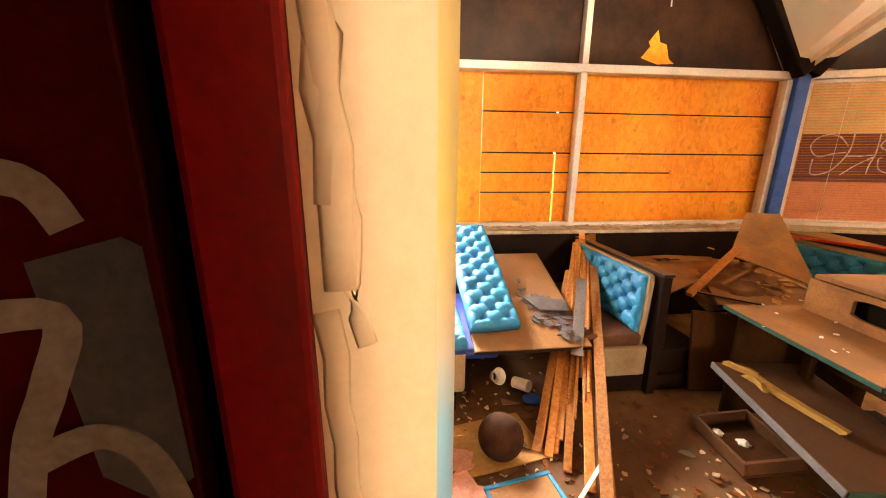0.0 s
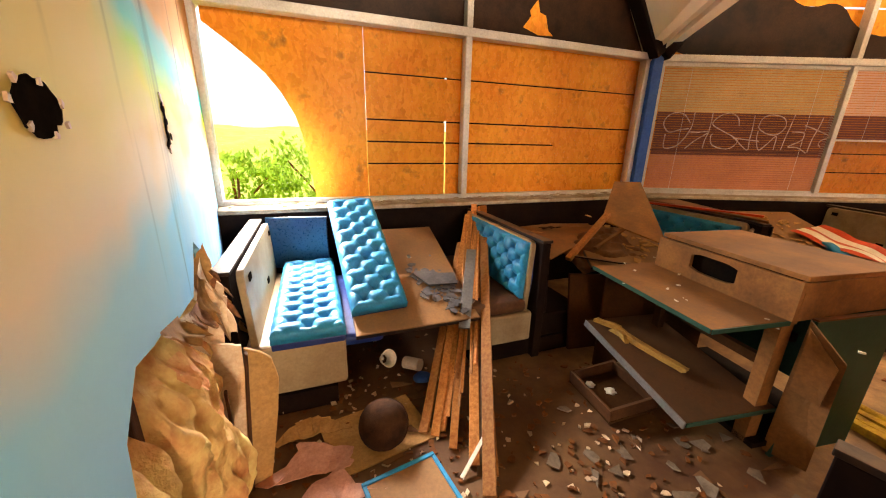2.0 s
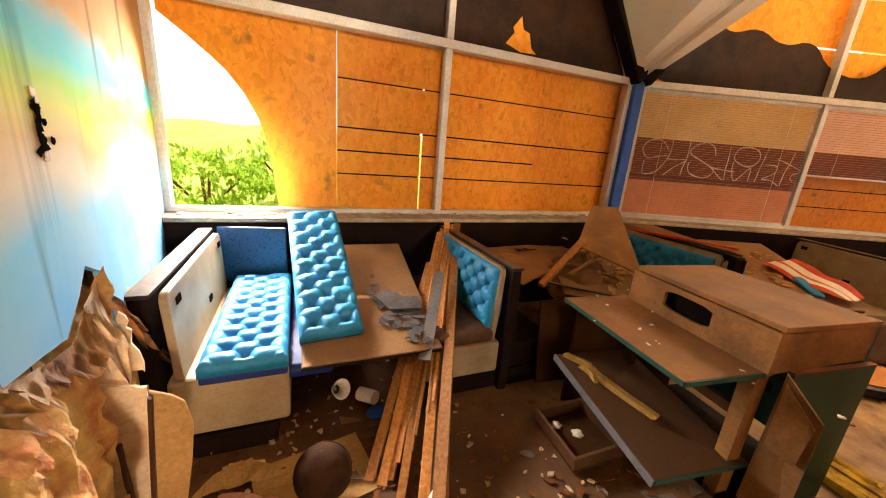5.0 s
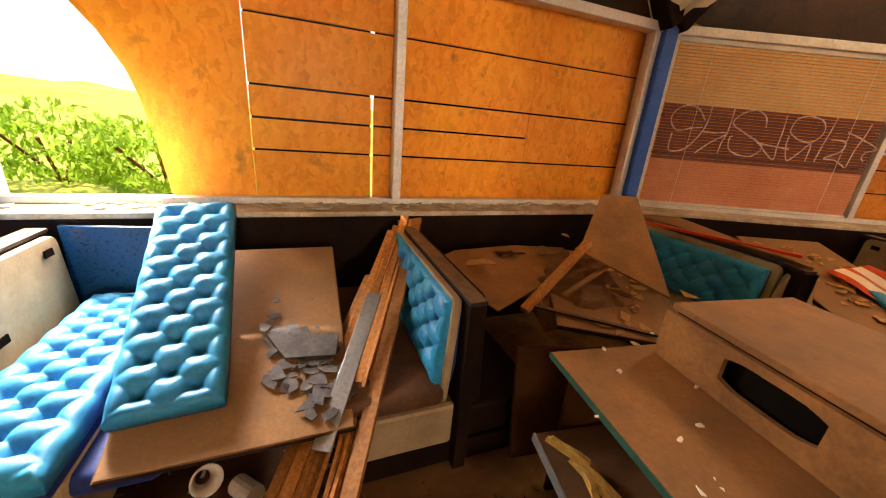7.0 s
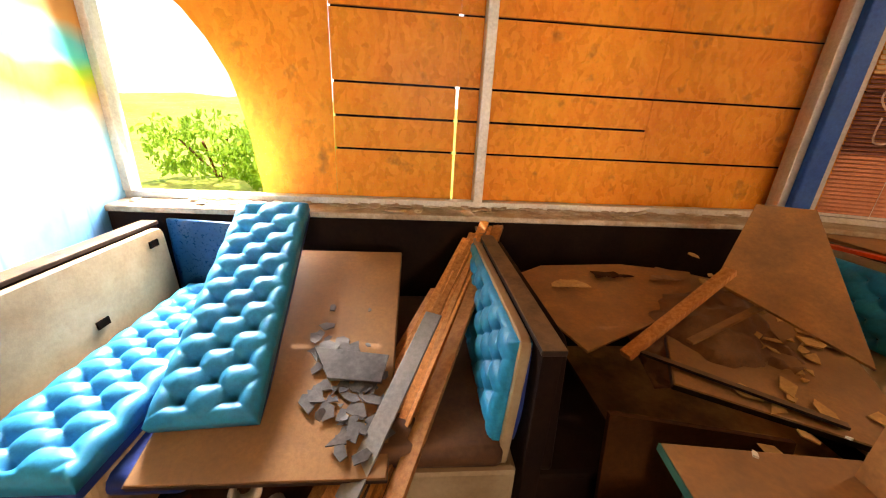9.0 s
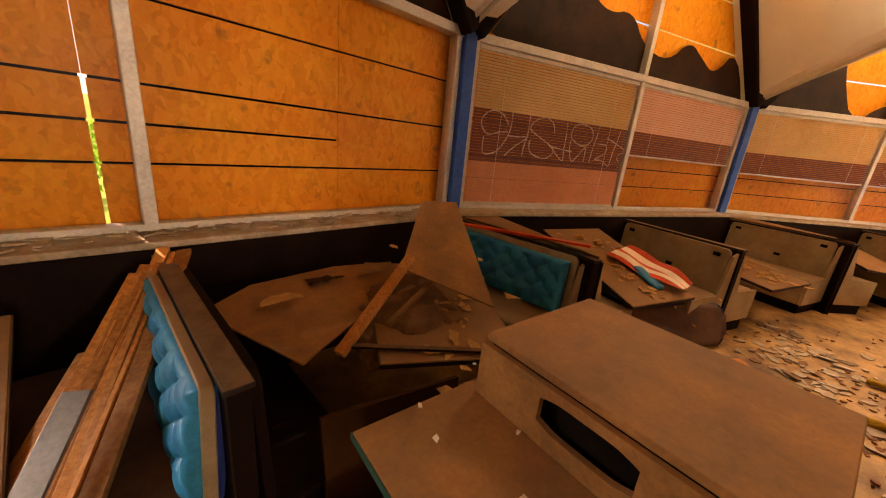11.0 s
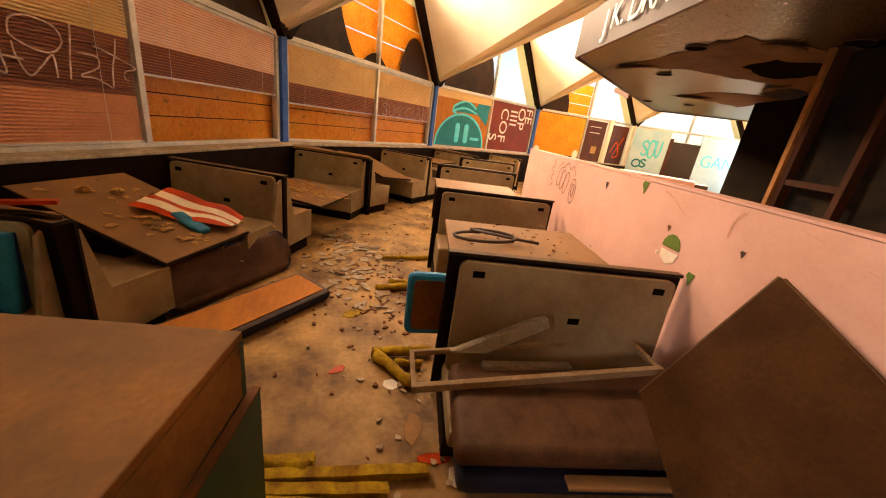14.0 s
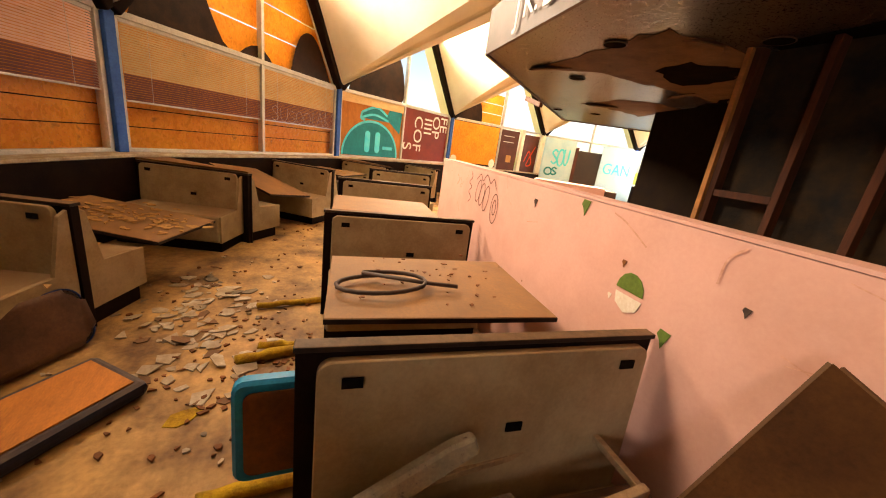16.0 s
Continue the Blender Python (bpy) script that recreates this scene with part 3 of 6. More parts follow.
# boards outside the glass
# side 1: boards with a broken hole by the partition
boards = thing("window_boards", "orange strand boards nailed outside, broken open at one end", "board", side(0))
H0 = ((0.14, 2.26), (0.3, 2.14), (0.42, 2.04), (0.52, 1.95), (0.63, 1.81), (0.72, 1.64), (0.76, 1.5), (0.8, 1.3), (0.82, 1.1), (0.845, 0.9))
part("board", prism(list(H0) + [(1.3, 0.9), (1.3, 2.38), (0.14, 2.38)], 0.018, bevel=0.002), OSB, boards, m=Matrix.Translation((0, 0.09, 0)))
CUTS = (0.9, 1.25, 1.445, 1.635, 2.015, 2.4)
for i in range(5):
    z0, z1 = CUTS[i] + 0.007, CUTS[i + 1] - 0.007
    spans = ((1.305, 2.045 if i < 3 else 2.05), (2.062 if i < 3 else 2.052, 3.31), (3.313, L))
    for s0, s1 in spans:
        if i == 1 and s0 > 3.3:
            z1 = CUTS[3] - 0.007
        if i == 2 and s0 > 3.3:
            continue
        part("board", box(s0, s1, 0.09 + 0.004 * ((i * 7 + int(s0 * 3)) % 3), 0.112, z0, z1), OSB, boards)
# black strips added behind the gaps so the cracks stay dark
for i in range(1, 5):
    part("gap_backing", box(1.31, 2.04, 0.116, 0.135, CUTS[i] - 0.04, CUTS[i] + 0.04), DARK, boards)
    part("gap_backing", box(2.07, L, 0.116, 0.135, CUTS[i] - 0.04, CUTS[i] + 0.04), DARK, boards)
for k in (1, 2):
    more = thing("window_boards", "orange strand boards nailed outside the glass", "board", side(k))
    zs = (0.9, 1.2, 1.42, 1.75, 2.4)
    for i in range(4):
        for s0, s1 in ((0.0, 2.35), (2.36, L)):
            part("board", box(s0, s1, 0.09, 0.11, zs[i] + 0.006, zs[i + 1] - 0.006), OSB, more)
        part("gap_backing", box(0, L, 0.114, 0.13, zs[i] - 0.03, zs[i] + 0.03), DARK, more)

# gable lights: strand boards up to a height, dark film peeling off the glass in front
BARE = [(2.78, 2.5), (2.86, 2.6), (2.84, 2.64), (2.92, 2.74), (2.95, 2.64), (3.02, 2.62), (3.06, 2.5), (3.12, 2.46), (2.95, 2.45)]
FILMS = {
    0: (((0.1, 2.42), (L - 0.08, 2.42), (L / 2 + 0.1, 5.2), (L / 2 - 0.1, 5.2)),),
    1: (((0.1, 2.42), (L - 0.08, 2.42), (3.85, 3.0), (3.5, 2.62), (3.2, 2.75), (2.9, 2.9), (2.6, 2.62), (2.15, 2.7), (1.9, 2.98), (1.55, 2.88), (1.25, 3.05), (0.95, 2.95), (0.72, 3.1)),),
    2: (((0.1, 2.42), (1.7, 2.42), (1.35, 2.75), (1.2, 3.2), (0.95, 3.45)), ((1.6, 2.42), (2.6, 2.42), (2.4, 2.58), (2.0, 2.62)), ((3.0, 2.42), (4.3, 2.42), (3.75, 3.1), (3.4, 3.2), (3.1, 2.95))),
    3: (((0.1, 2.42), (2.15, 2.42), (2.1, 3.3), (1.6, 3.7), (1.1, 3.6)),),
    4: (((0.1, 2.42), (1.2, 2.42), (1.25, 2.9), (0.9, 3.3)),),
}
# side 0 boards run on unseen to the apex to keep the sun out
for k, top in ((0, 5.1), (1, 3.9), (2, 3.7), (4, 3.35)):
    n = thing("gable_boards", "orange strand boards behind the gable glass", "board", side(k))
    end = L if k != 4 else L / 2
    for r in range(3):
        z0, z1 = RAIL + 0.05 + (top - RAIL) * r / 3, RAIL + 0.04 + (top - RAIL) * (r + 1) / 3
        ins = max(0.0, (z0 - RAIL) / G - 0.35)
        part("board", box(ins, end - (ins if k != 4 else 0), 0.1, 0.118, z0 + 0.006, z1 - 0.006), OSB, n)
def eased(points):
    """The outline with its corners rounded off."""
    for _ in range(2):
        points = [q for a, b in zip(points, points[1:] + points[:1]) for q in ((a[0] * 0.75 + b[0] * 0.25, a[1] * 0.75 + b[1] * 0.25), (a[0] * 0.25 + b[0] * 0.75, a[1] * 0.25 + b[1] * 0.75))]
    return points


for k, shapes in FILMS.items():
    film = thing("window_film", "dark film peeling off the gable glass", "film", side(k))
    for shape in shapes:
        part("sheet", prism(shape if k == 0 else [(x, max(z, 2.415)) for x, z in eased([(x + (0.12 if x > sum(q[0] for q in shape) / len(shape) else -0.12) * (z < 2.45), z - 0.35 * (z < 2.45)) for x, z in shape])], 0.003), FILM, film, m=Matrix.Translation((0, 0.03, 0)))

patch = solid("bare_board_patch", prism(BARE, 0.002), OSB, "patch of orange board where the dark film has peeled", "board patch", "", side(0, 0, -0.026))
solid("hanging_wire", tube([(2.95, -0.06, 3.6), (2.94, -0.06, 3.2), (2.95, -0.06, 2.9)], 0.006, 6), WHITEPAINT, "thin white wire hanging before the gable glass", "wire", "", side(0))

# blinds
def blind(k, s0, s1, bands, sag=0.0):
    b = thing("venetian_blind", "faded striped slatted blind hanging inside the window", "blind", side(k))
    part("head_rail", box(s0, s1, -0.025, 0.0, RAIL - 0.075, RAIL - 0.037, 0.003), ALU, b)
    made = {}
    step = 0.026
    z = RAIL - 0.085
    for end, mat in bands:
        while z > end:
            if mat.name not in made:
                bmx = bmesh.new()
                for y0, z0, y1, z1 in ((-0.008, -0.0125, -0.002, 0.0), (-0.002, 0.0, 0.008, 0.0105)):
                    bmx.faces.new([bmx.verts.new(v) for v in ((s0 + 0.01, y0, z0), (s1 - 0.01, y0, z0), (s1 - 0.01, y1, z1), (s0 + 0.01, y1, z1))])
                bmesh.ops.remove_doubles(bmx, verts=bmx.verts, dist=1e-5)
                made[mat.name] = part("slat", bmx, mat, b)
                made[mat.name].matrix_local = Matrix.Translation((0, -0.015, z))
            else:
                again(made[mat.name], b, Matrix.Translation((0, -0.015, z)) @ Matrix.Rotation(random.gauss(0, 0.03), 4, "X"))
            z -= step
    part("bottom_rail", box(s0, s1, -0.028, -0.004, z - 0.005, z + 0.015, 0.003), ALU, b)
    for s in (s0 + 0.3, s1 - 0.3):
        part("cord", tube(((s, -0.028, RAIL - 0.07), (s, -0.03, (z + RAIL) / 2), (s, -0.028, z)), 0.0015, 5), WHITEPAINT, b)
    return b


blind(1, 0.14, L / 2 - 0.04, ((1.85, BLINDTAN), (1.36, BLINDDARK), (0.99, BLINDRED)))
blind(1, L / 2 + 0.04, L - 0.14, ((1.85, BLINDPINK), (1.58, BLINDDARK)))
blind(2, 0.14, L / 2 - 0.04, ((1.8, BLINDTAN), (1.49, BLINDDARK)))
blind(2, L / 2 + 0.04, L - 0.14, ((1.85, BLINDTAN), (1.5, BLINDDARK)))

CHALK = material("worn_white_spray", (0.66, 0.52, 0.45), (0.36, 0.22, 0.17), 16, 0.7, 0.05)
# spray scrawls on the blinds: rounded looping strokes, each a part
LOOPS = {
    "o": [[(0.5 + 0.48 * math.cos(0.3 + a * 0.785), 0.5 + 0.5 * math.sin(0.3 + a * 0.785)) for a in range(9)]],
    "u": [[(0.05, 1), (0.1, 0.3), (0.5, 0.0), (0.85, 0.35), (0.9, 1)]],
    "s": [[(0.9, 0.85), (0.5, 1.0), (0.1, 0.78), (0.5, 0.52), (0.9, 0.25), (0.5, 0.0), (0.05, 0.15)]],
    "l": [[(0.4, 1.0), (0.38, 0.5), (0.42, 0.05), (0.9, 0.0)]],
    "t": [[(0.5, 1.0), (0.48, 0.5), (0.5, 0.0)], [(0.0, 0.75), (0.5, 0.7), (1.0, 0.78)]],
    "r": [[(0.1, 0.0), (0.12, 0.6), (0.1, 1.0), (0.7, 0.95), (0.8, 0.65), (0.2, 0.5), (0.9, 0.0)]],
    "a": [[(0.0, 0.0), (0.25, 0.5), (0.5, 1.0), (0.75, 0.5), (1.0, 0.0)], [(0.2, 0.4), (0.5, 0.38), (0.85, 0.42)]],
    "m": [[(0.0, 0.0), (0.1, 0.95), (0.45, 0.3), (0.85, 1.0), (1.0, 0.0)]],
}


def scrawl(m, x0, z0, w, h, marks, width, mat, label, seed=1):
    rnd = random.Random(seed)
    g = thing("graffiti", label, "graffiti", m)
    step = w / len(marks)
    for i, mark in enumerate(marks):
        dz, sx, sz = rnd.uniform(-0.06, 0.06) * h, step * rnd.uniform(0.85, 1.1), h * rnd.uniform(0.85, 1.1)
        for line in LOOPS[mark]:
            part("stroke", strokes([[(x0 + i * step + sx * x, z0 + dz + sz * z) for x, z in line]], width), mat, g)
    return g


TAG = (
    ((305, 370), (280, 330), (240, 320), (205, 340), (192, 375), (215, 410), (260, 400), (300, 395)),
    ((322, 320), (315, 370), (300, 410), (270, 455), (240, 480), (195, 483), (200, 420)),
    ((300, 410), (340, 412), (385, 412), (330, 450), (285, 490)), ((385, 412), (370, 450), (362, 490)), ((398, 322), (392, 370), (385, 412)),
    ((512, 385), (505, 345), (470, 325), (425, 340), (400, 375), (440, 405), (490, 435), (510, 460), (480, 490), (440, 490), (400, 470), (395, 430), (405, 420)),
    ((490, 440), (550, 450), (605, 458)), ((575, 335), (570, 400), (562, 450), (555, 500), (500, 445)),
    ((595, 390), (610, 350), (650, 335), (700, 350), (710, 390), (680, 425), (640, 425), (605, 405), (595, 390)),
    ((595, 410), (592, 450), (605, 500), (640, 470), (675, 435), (668, 500)),
    ((745, 335), (730, 390), (715, 440), (700, 500)), ((740, 415), (790, 420), (785, 455), (730, 485), (770, 490), (812, 518)),
    ((865, 350), (850, 400), (830, 450), (815, 515)), ((790, 385), (840, 405), (905, 440), (870, 455), (860, 475), (870, 490)))
tag = thing("graffiti", "thin chalky white scrawl on the dark band of the blind", "graffiti", side(1, 0, 0.033))
for line in TAG:
    part("stroke", strokes([[(0.22 + (x + 0.14 * (z - 320) - 195) * 0.00268, 1.825 - (z - 320) * 0.0023 + (x - 195) * 0.00008) for x, z in line]], 0.012), CHALK, tag)
scrawl(side(2, 0, 0.033), 2.4, 1.52, 1.7, 0.24, "susoolas", 0.008, CHALK, "faint white sprayed scrawl on the far blind", 7)

# side 4: painted panel and red sign board in the windows
mural = thing("painted_panel", "panel painted with a teal rounded shape in white outline", "mural", side(3))
part("board", box(0.13, L / 2 - 0.03, 0.0, 0.02, SILL + 0.04, RAIL - 0.035), PLY, mural)
arch = [(0.2 + 0.92 * (1 + math.cos(a)), 0.97 + 0.84 * math.sin(a)) for a in [math.pi * i / 16 for i in range(17)]]
part("painted_shape", prism(arch, 0.004), TEALPAINT, mural, m=Matrix.Translation((0, -0.006, 0)))
part("painted_shape", prism([(0.75 + 0.45 * (1 + math.cos(a)), 1.86 + 0.32 * math.sin(a)) for a in [math.pi * i / 10 for i in range(11)]], 0.004), TEALPAINT, mural, m=Matrix.Translation((0, -0.006, 0)))
part("painted_shape", prism([(1.55, 1.95), (2.1, 1.6), (2.15, 2.2), (1.75, 2.3)], 0.004), TEALPAINT, mural, m=Matrix.Translation((0, -0.006, 0)))
part("outline", strokes([arch, [(0.7, 1.86), (1.15, 1.98), (1.65, 1.88)], [(0.75, 2.0), (1.2, 2.16), (1.6, 2.0)], [(0.75, 2.0), (0.72, 1.86), (0.85, 1.82)]], 0.055, 0.009), CYANPAINT, mural, "white sprayed outline")
for s0 in (0.88, 1.22):
    part("painted_eye", prism([(s0 + x, 1.06 + z) for x, z in rounded(0.17, 0.52, 0.08)], 0.004), CYANPAINT, mural, "pale rounded bar", m=Matrix.Translation((0, -0.012, 0)))
part("tan_strip", box(0.13, L / 2 - 0.03, -0.02, -0.002, 2.16, RAIL - 0.037), BLINDTAN, mural, "tan blind rolled up over the panel")
part("lettering_bar", box(1.5, 1.86, -0.012, -0.008, 1.16, 1.24), CYANPAINT, mural, "small pale scrawl")
sign = thing("red_sign_board", "faded red sign board with white letters turned on end", "sign", side(3))
part("board", box(L / 2 + 0.03, L - 0.13, 0.0, 0.02, SILL + 0.04, RAIL - 0.035), SIGNRED, sign)
for text, s, z in (("S", 2.28, 1.45), ("COF", 2.7, 2.2), ("IIII", 3.13, 2.2), ("OP", 3.52, 2.3), ("FE", 3.9, 2.32)):
    word = part("lettering", words(text, 0.5), WHITEPAINT, sign)
    word.matrix_local = Matrix.Translation((s, -0.006, z)) @ Matrix.Rotation(radians(90), 4, "Y")
osb5 = thing("window_boards", "single orange board over the window with dark sprayed rim", "board", side(4))
part("board", box(0.13, 2.1, -0.05, -0.03, SILL + 0.1, RAIL - 0.06), OSB, osb5)
part("sprayed_rim", box(0.1, 2.14, -0.03, -0.02, SILL + 0.04, RAIL - 0.04), FILM, osb5, "dark sprayed border")
for s0, z0 in ((0.25, 1.08), (1.95, 1.08)):
    part("painted_eye", prism([(s0 + 0.13 * math.cos(a), z0 + 0.16 * math.sin(a)) for a in [2 * math.pi * i / 14 for i in range(14)]], 0.004), WHITEPAINT, osb5, m=Matrix.Translation((0, -0.056, 0)))
far_door = thing("far_door", "dark red panelled door with a pale notice, far side", "door", side(4))
part("leaf", box(2.22, 3.1, -0.06, -0.02, 0.05, RAIL - 0.06, 0.006), DARKRED, far_door)
for z0 in (1.9, 2.1):
    part("slit", box(2.35, 2.85, -0.066, -0.061, z0, z0 + 0.02), WHITEPAINT, far_door)
part("notice", box(2.6, 2.85, -0.066, -0.061, 1.2, 1.45), CARD, far_door, "pale paper notice")
far_door = thing("far_door", "dark far door with red sprayed scrawl", "door", side(4))
part("leaf", box(3.42, 4.2, -0.06, -0.02, 0.05, RAIL - 0.1, 0.006), DARKRED, far_door)
part("stroke", strokes([[(3.55, 1.3), (3.75, 1.7), (3.95, 1.25), (3.7, 1.2), (4.05, 1.9)]], 0.05, 0.065), CLOTHRED, far_door)
for s0 in (3.15, 4.3):
    solid("post", box(s0, s0 + 0.17, -0.14, -0.02, 0, RAIL + 0.05, 0.006), WHITE, "pale far door post", "post", "structure", side(4))

# the partition: a radial wall with a torn hole, a doorway beside it
PW = Matrix.Translation((-4.34, 0, 0)) @ Matrix.Rotation(math.atan2(-0.985, 0.174), 4, "Z")
# local x runs in from the window wall, y = 0 is the room face, +y into the room
TORN = ((1.18, 0.0), (1.2, 0.3), (1.36, 0.58), (1.46, 0.64), (1.57, 0.8), (1.66, 0.78), (1.75, 1.04), (1.88, 1.1), (1.97, 1.04), (2.1, 0.98), (2.24, 1.01), (2.4, 1.04), (2.5, 1.08), (2.62, 1.1), (2.74, 1.13), (2.84, 1.08), (2.93, 0.7), (2.98, 0.3), (2.98, 0.0))
wall_pts = [(0, 0)] + list(TORN) + [(3.1, 0.0), (3.1, 2.2), (3.1, 5.6), (0, 5.6)]
bm = prism(wall_pts, -0.02)
solid("wall_partition", bm, SPRAYED, "plastered partition sprayed cyan and yellow, blue in its lower part, torn open low down", "wall", "structure", PW)
solid("wall_partition_back", box(0, 3.085, -0.16, -0.14, 0, 5.6), CREAM, "plain back of the partition", "wall", "structure", PW)
solid("wall_partition_top", box(3.1, 4.1, -0.16, 0, 2.2, 5.6), CREAM, "wall above the doorway", "wall", "structure", PW)
solid("wall_partition_end", box(4.1, 6.7, -0.16, 0, 0, 5.6), CREAM, "wall beyond the doorway", "wall", "structure", PW)
for i, s in enumerate((1.3, 1.74, 2.2, 2.66)):
    body = box(s - 0.02, s + 0.02, -0.135, -0.04, 0, 1.6, 0.004)
    solid("stud", body, STUD, "bare wooden stud inside the torn wall", "stud", "structure", PW)
wool = thing("wall_insulation", "stained yellow insulation wool sagging out of the torn wall", "insulation", PW)
REDSTAIN = material("red_stained_wool", (0.6, 0.24, 0.13), (0.74, 0.5, 0.26), 9, 0.95, 0.8, fine=30)
for i, (s0, s1, fat) in enumerate(((1.33, 1.71, 0.03), (1.77, 2.17, 0.02), (2.22, 2.64, 0.13), (2.68, 2.98, 0.11))):
    def bulge(u, v, o=i * 3.1, fat=fat):
        body = fat * (0.35 + 0.65 * math.sin(math.pi * min(1, 0.12 + 0.88 * u)) * (0.4 + 0.6 * v))
        folds = 0.05 * noise.noise((u * 2.5 + o, v * 4, 0.3)) + 0.05 * abs(noise.noise((u * 6 + o, v * 8, 1.3))) + 0.022 * noise.noise((u * 22 + o, v * 14, 2.3)) + 0.012 * noise.noise((u * 40 + o, v * 50, 5.3))
        return 0.02 + min(1, max(0, (v - 0.06) / 0.22)) * (0.04 + body + folds)
    batt = part("batt", sheet(s1 - s0, 1.2, 30, 70, bulge, 0.02), WOOL, wool, smooth=True, m=Matrix.Translation((s0, -0.125, 1.2)) @ Matrix.Rotation(radians(-90), 4, "X"))
    if i == 2:
        spot = bmesh.new()
        rim = []
        for j in range(3):
            ring = []
            for a in [2 * math.pi * q / 18 for q in range(18)]:
                r = 0.022 * (j + 0.4) * (1 + 0.35 * noise.noise((math.cos(a), math.sin(a), j * 0.4)))
                u, v = 0.5 + r * math.cos(a) / 0.42, 0.235 + r * math.sin(a) / 1.2
                ring.append(spot.verts.new((u * (s1 - s0), v * 1.2, bulge(u, v) + 0.004)))
            rim.append(ring)
        spot.faces.new(rim[0])
        for a, b in zip(rim, rim[1:]):
            for q in range(18):
                spot.faces.new((a[q], b[q], b[(q + 1) % 18], a[(q + 1) % 18]))
        part("stain", spot, REDSTAIN, batt, "pinkish red stain in the wool", smooth=True)


DUSTPAPER = material("dirty_torn_paper", (0.4, 0.22, 0.13), (0.22, 0.11, 0.06), 14, 0.85, 0.3)


def torn_flap(s0, z0, s1, z1, drop, curl, seed, lift=0.006, label="curled flap of torn wall paper hanging from the tear"):
    """Paper along the tear from (s0, z0) to (s1, z1), curling out and down, with a ragged end."""
    bm = bmesh.new()
    nu, nv = 18, 8
    rows = []
    for i in range(nu + 1):
        u = i / nu
        long = drop * (0.45 + 0.55 * math.sin(math.pi * (0.1 + 0.8 * u)) + 0.9 * noise.noise((u * 5, seed, 0.7)) + 0.5 * noise.noise((u * 17, seed, 1.9)))
        long = max(0.02, long)
        turn = curl * (0.8 + 0.5 * noise.noise((u * 3, seed, 4.4)))
        row = []
        for j in range(nv + 1):
            a = turn * j / nv
            r = long / turn
            wob = 0.02 * noise.noise((u * 6, j * 0.4, seed)) * j / nv
            row.append(bm.verts.new((s0 + (s1 - s0) * u + wob, lift + r * (1 - math.cos(a)) + wob, z0 + (z1 - z0) * u + 0.012 - r * math.sin(a))))
        rows.append(row)
    for a, b in zip(rows, rows[1:]):
        for j in range(nv):
            bm.faces.new((a[j], b[j], b[j + 1], a[j + 1]))
    bmesh.ops.solidify(bm, geom=bm.faces[:], thickness=0.003)
    return solid("torn_paper_flap", bm, (PLASTER, CARD, PLASTER, DUSTPAPER)[int(seed) % 4], label, "wall paper", "", PW, smooth=True)


for i, (s0, z0, s1, z1, drop, curl) in enumerate(((1.42, 0.64, 1.6, 0.82, 0.14, 1.2), (1.62, 0.82, 1.78, 1.04, 0.18, 1.0), (1.84, 1.02, 1.98, 1.0, 0.22, 0.7), (1.96, 1.0, 2.14, 0.94, 0.12, 1.0), (2.1, 0.95, 2.28, 0.99, 0.08, 1.4), (2.26, 0.99, 2.46, 1.05, 0.08, 1.0), (2.42, 1.05, 2.6, 1.1, 0.06, 1.6))):
    torn_flap(s0, z0, s1, z1, drop, curl, i * 2.7 + 1)


def across(y, foot=0.0, lean=0.0, s=1.9):
    """A pose whose x points out of the partition: for boards standing edge-on in the tear."""
    return PW @ Matrix.Translation((s, y, foot)) @ Matrix.Rotation(radians(90), 4, "Z") @ Matrix.Rotation(lean, 4, "Y")


def jag(points, seed, amount=0.012, steps=4):
    """The outline with its edges broken into splinters."""
    rnd = random.Random(seed)
    out = []
    for (x0, z0), (x1, z1) in zip(points, points[1:] + points[:1]):
        for i in range(steps):
            f = i / steps
            j = amount * (rnd.uniform(-1, 1) if i else 0)
            out.append((x0 + (x1 - x0) * f + j, max(0.0, z0 + (z1 - z0) * f + j * rnd.uniform(-1, 1))))
    return out


solid("broken_plasterboard", prism(jag([(-0.05, 0.0), (0.06, 0.0), (0.092, 0.67), (0.03, 0.69), (-0.022, 0.71)], 3, 0.006), 0.014), PLASTER, "pale slab of broken plasterboard standing in the tear", "plasterboard", "", across(0.0))
solid("broken_plasterboard", prism(jag([(-0.1, 0.0), (0.0, 0.0), (0.04, 0.72), (0.085, 0.7), (0.07, 0.86), (0.045, 0.93), (0.03, 0.84), (0.0, 0.8), (-0.03, 0.95), (-0.1, 0.9)], 5, 0.01), 0.012), PLASTER, "splintered pale plasterboard with a jagged top in the tear", "plasterboard", "", across(0.0, s=1.85))
solid("broken_plasterboard", prism(jag([(-0.12, 0.0), (-0.03, 0.0), (-0.02, 0.8), (0.02, 0.92), (0.035, 0.98), (0.018, 1.07), (-0.02, 1.0), (-0.06, 1.02), (-0.12, 0.9)], 7, 0.012), 0.012), CARD, "brown paper-faced board torn to a point", "plasterboard", "", across(0.0, s=1.8))
curved = thing("broken_wall_panel", "curved brown panel leaning by the torn wall", "panel", across(0.0, s=1.93))
part("face", prism([(0.04, 0.0), (0.13, 0.0), (0.19, 0.35), (0.208, 0.5), (0.19, 0.6), (0.158, 0.635), (0.1, 0.672)], 0.016, bevel=0.003), CARD, curved)
part("rib", prism([(0.045, 0.0), (0.06, 0.0), (0.112, 0.655), (0.1, 0.665)], -0.03, bevel=0.002), STUD, curved, "dark stiffening rib")
rnd = random.Random(15)
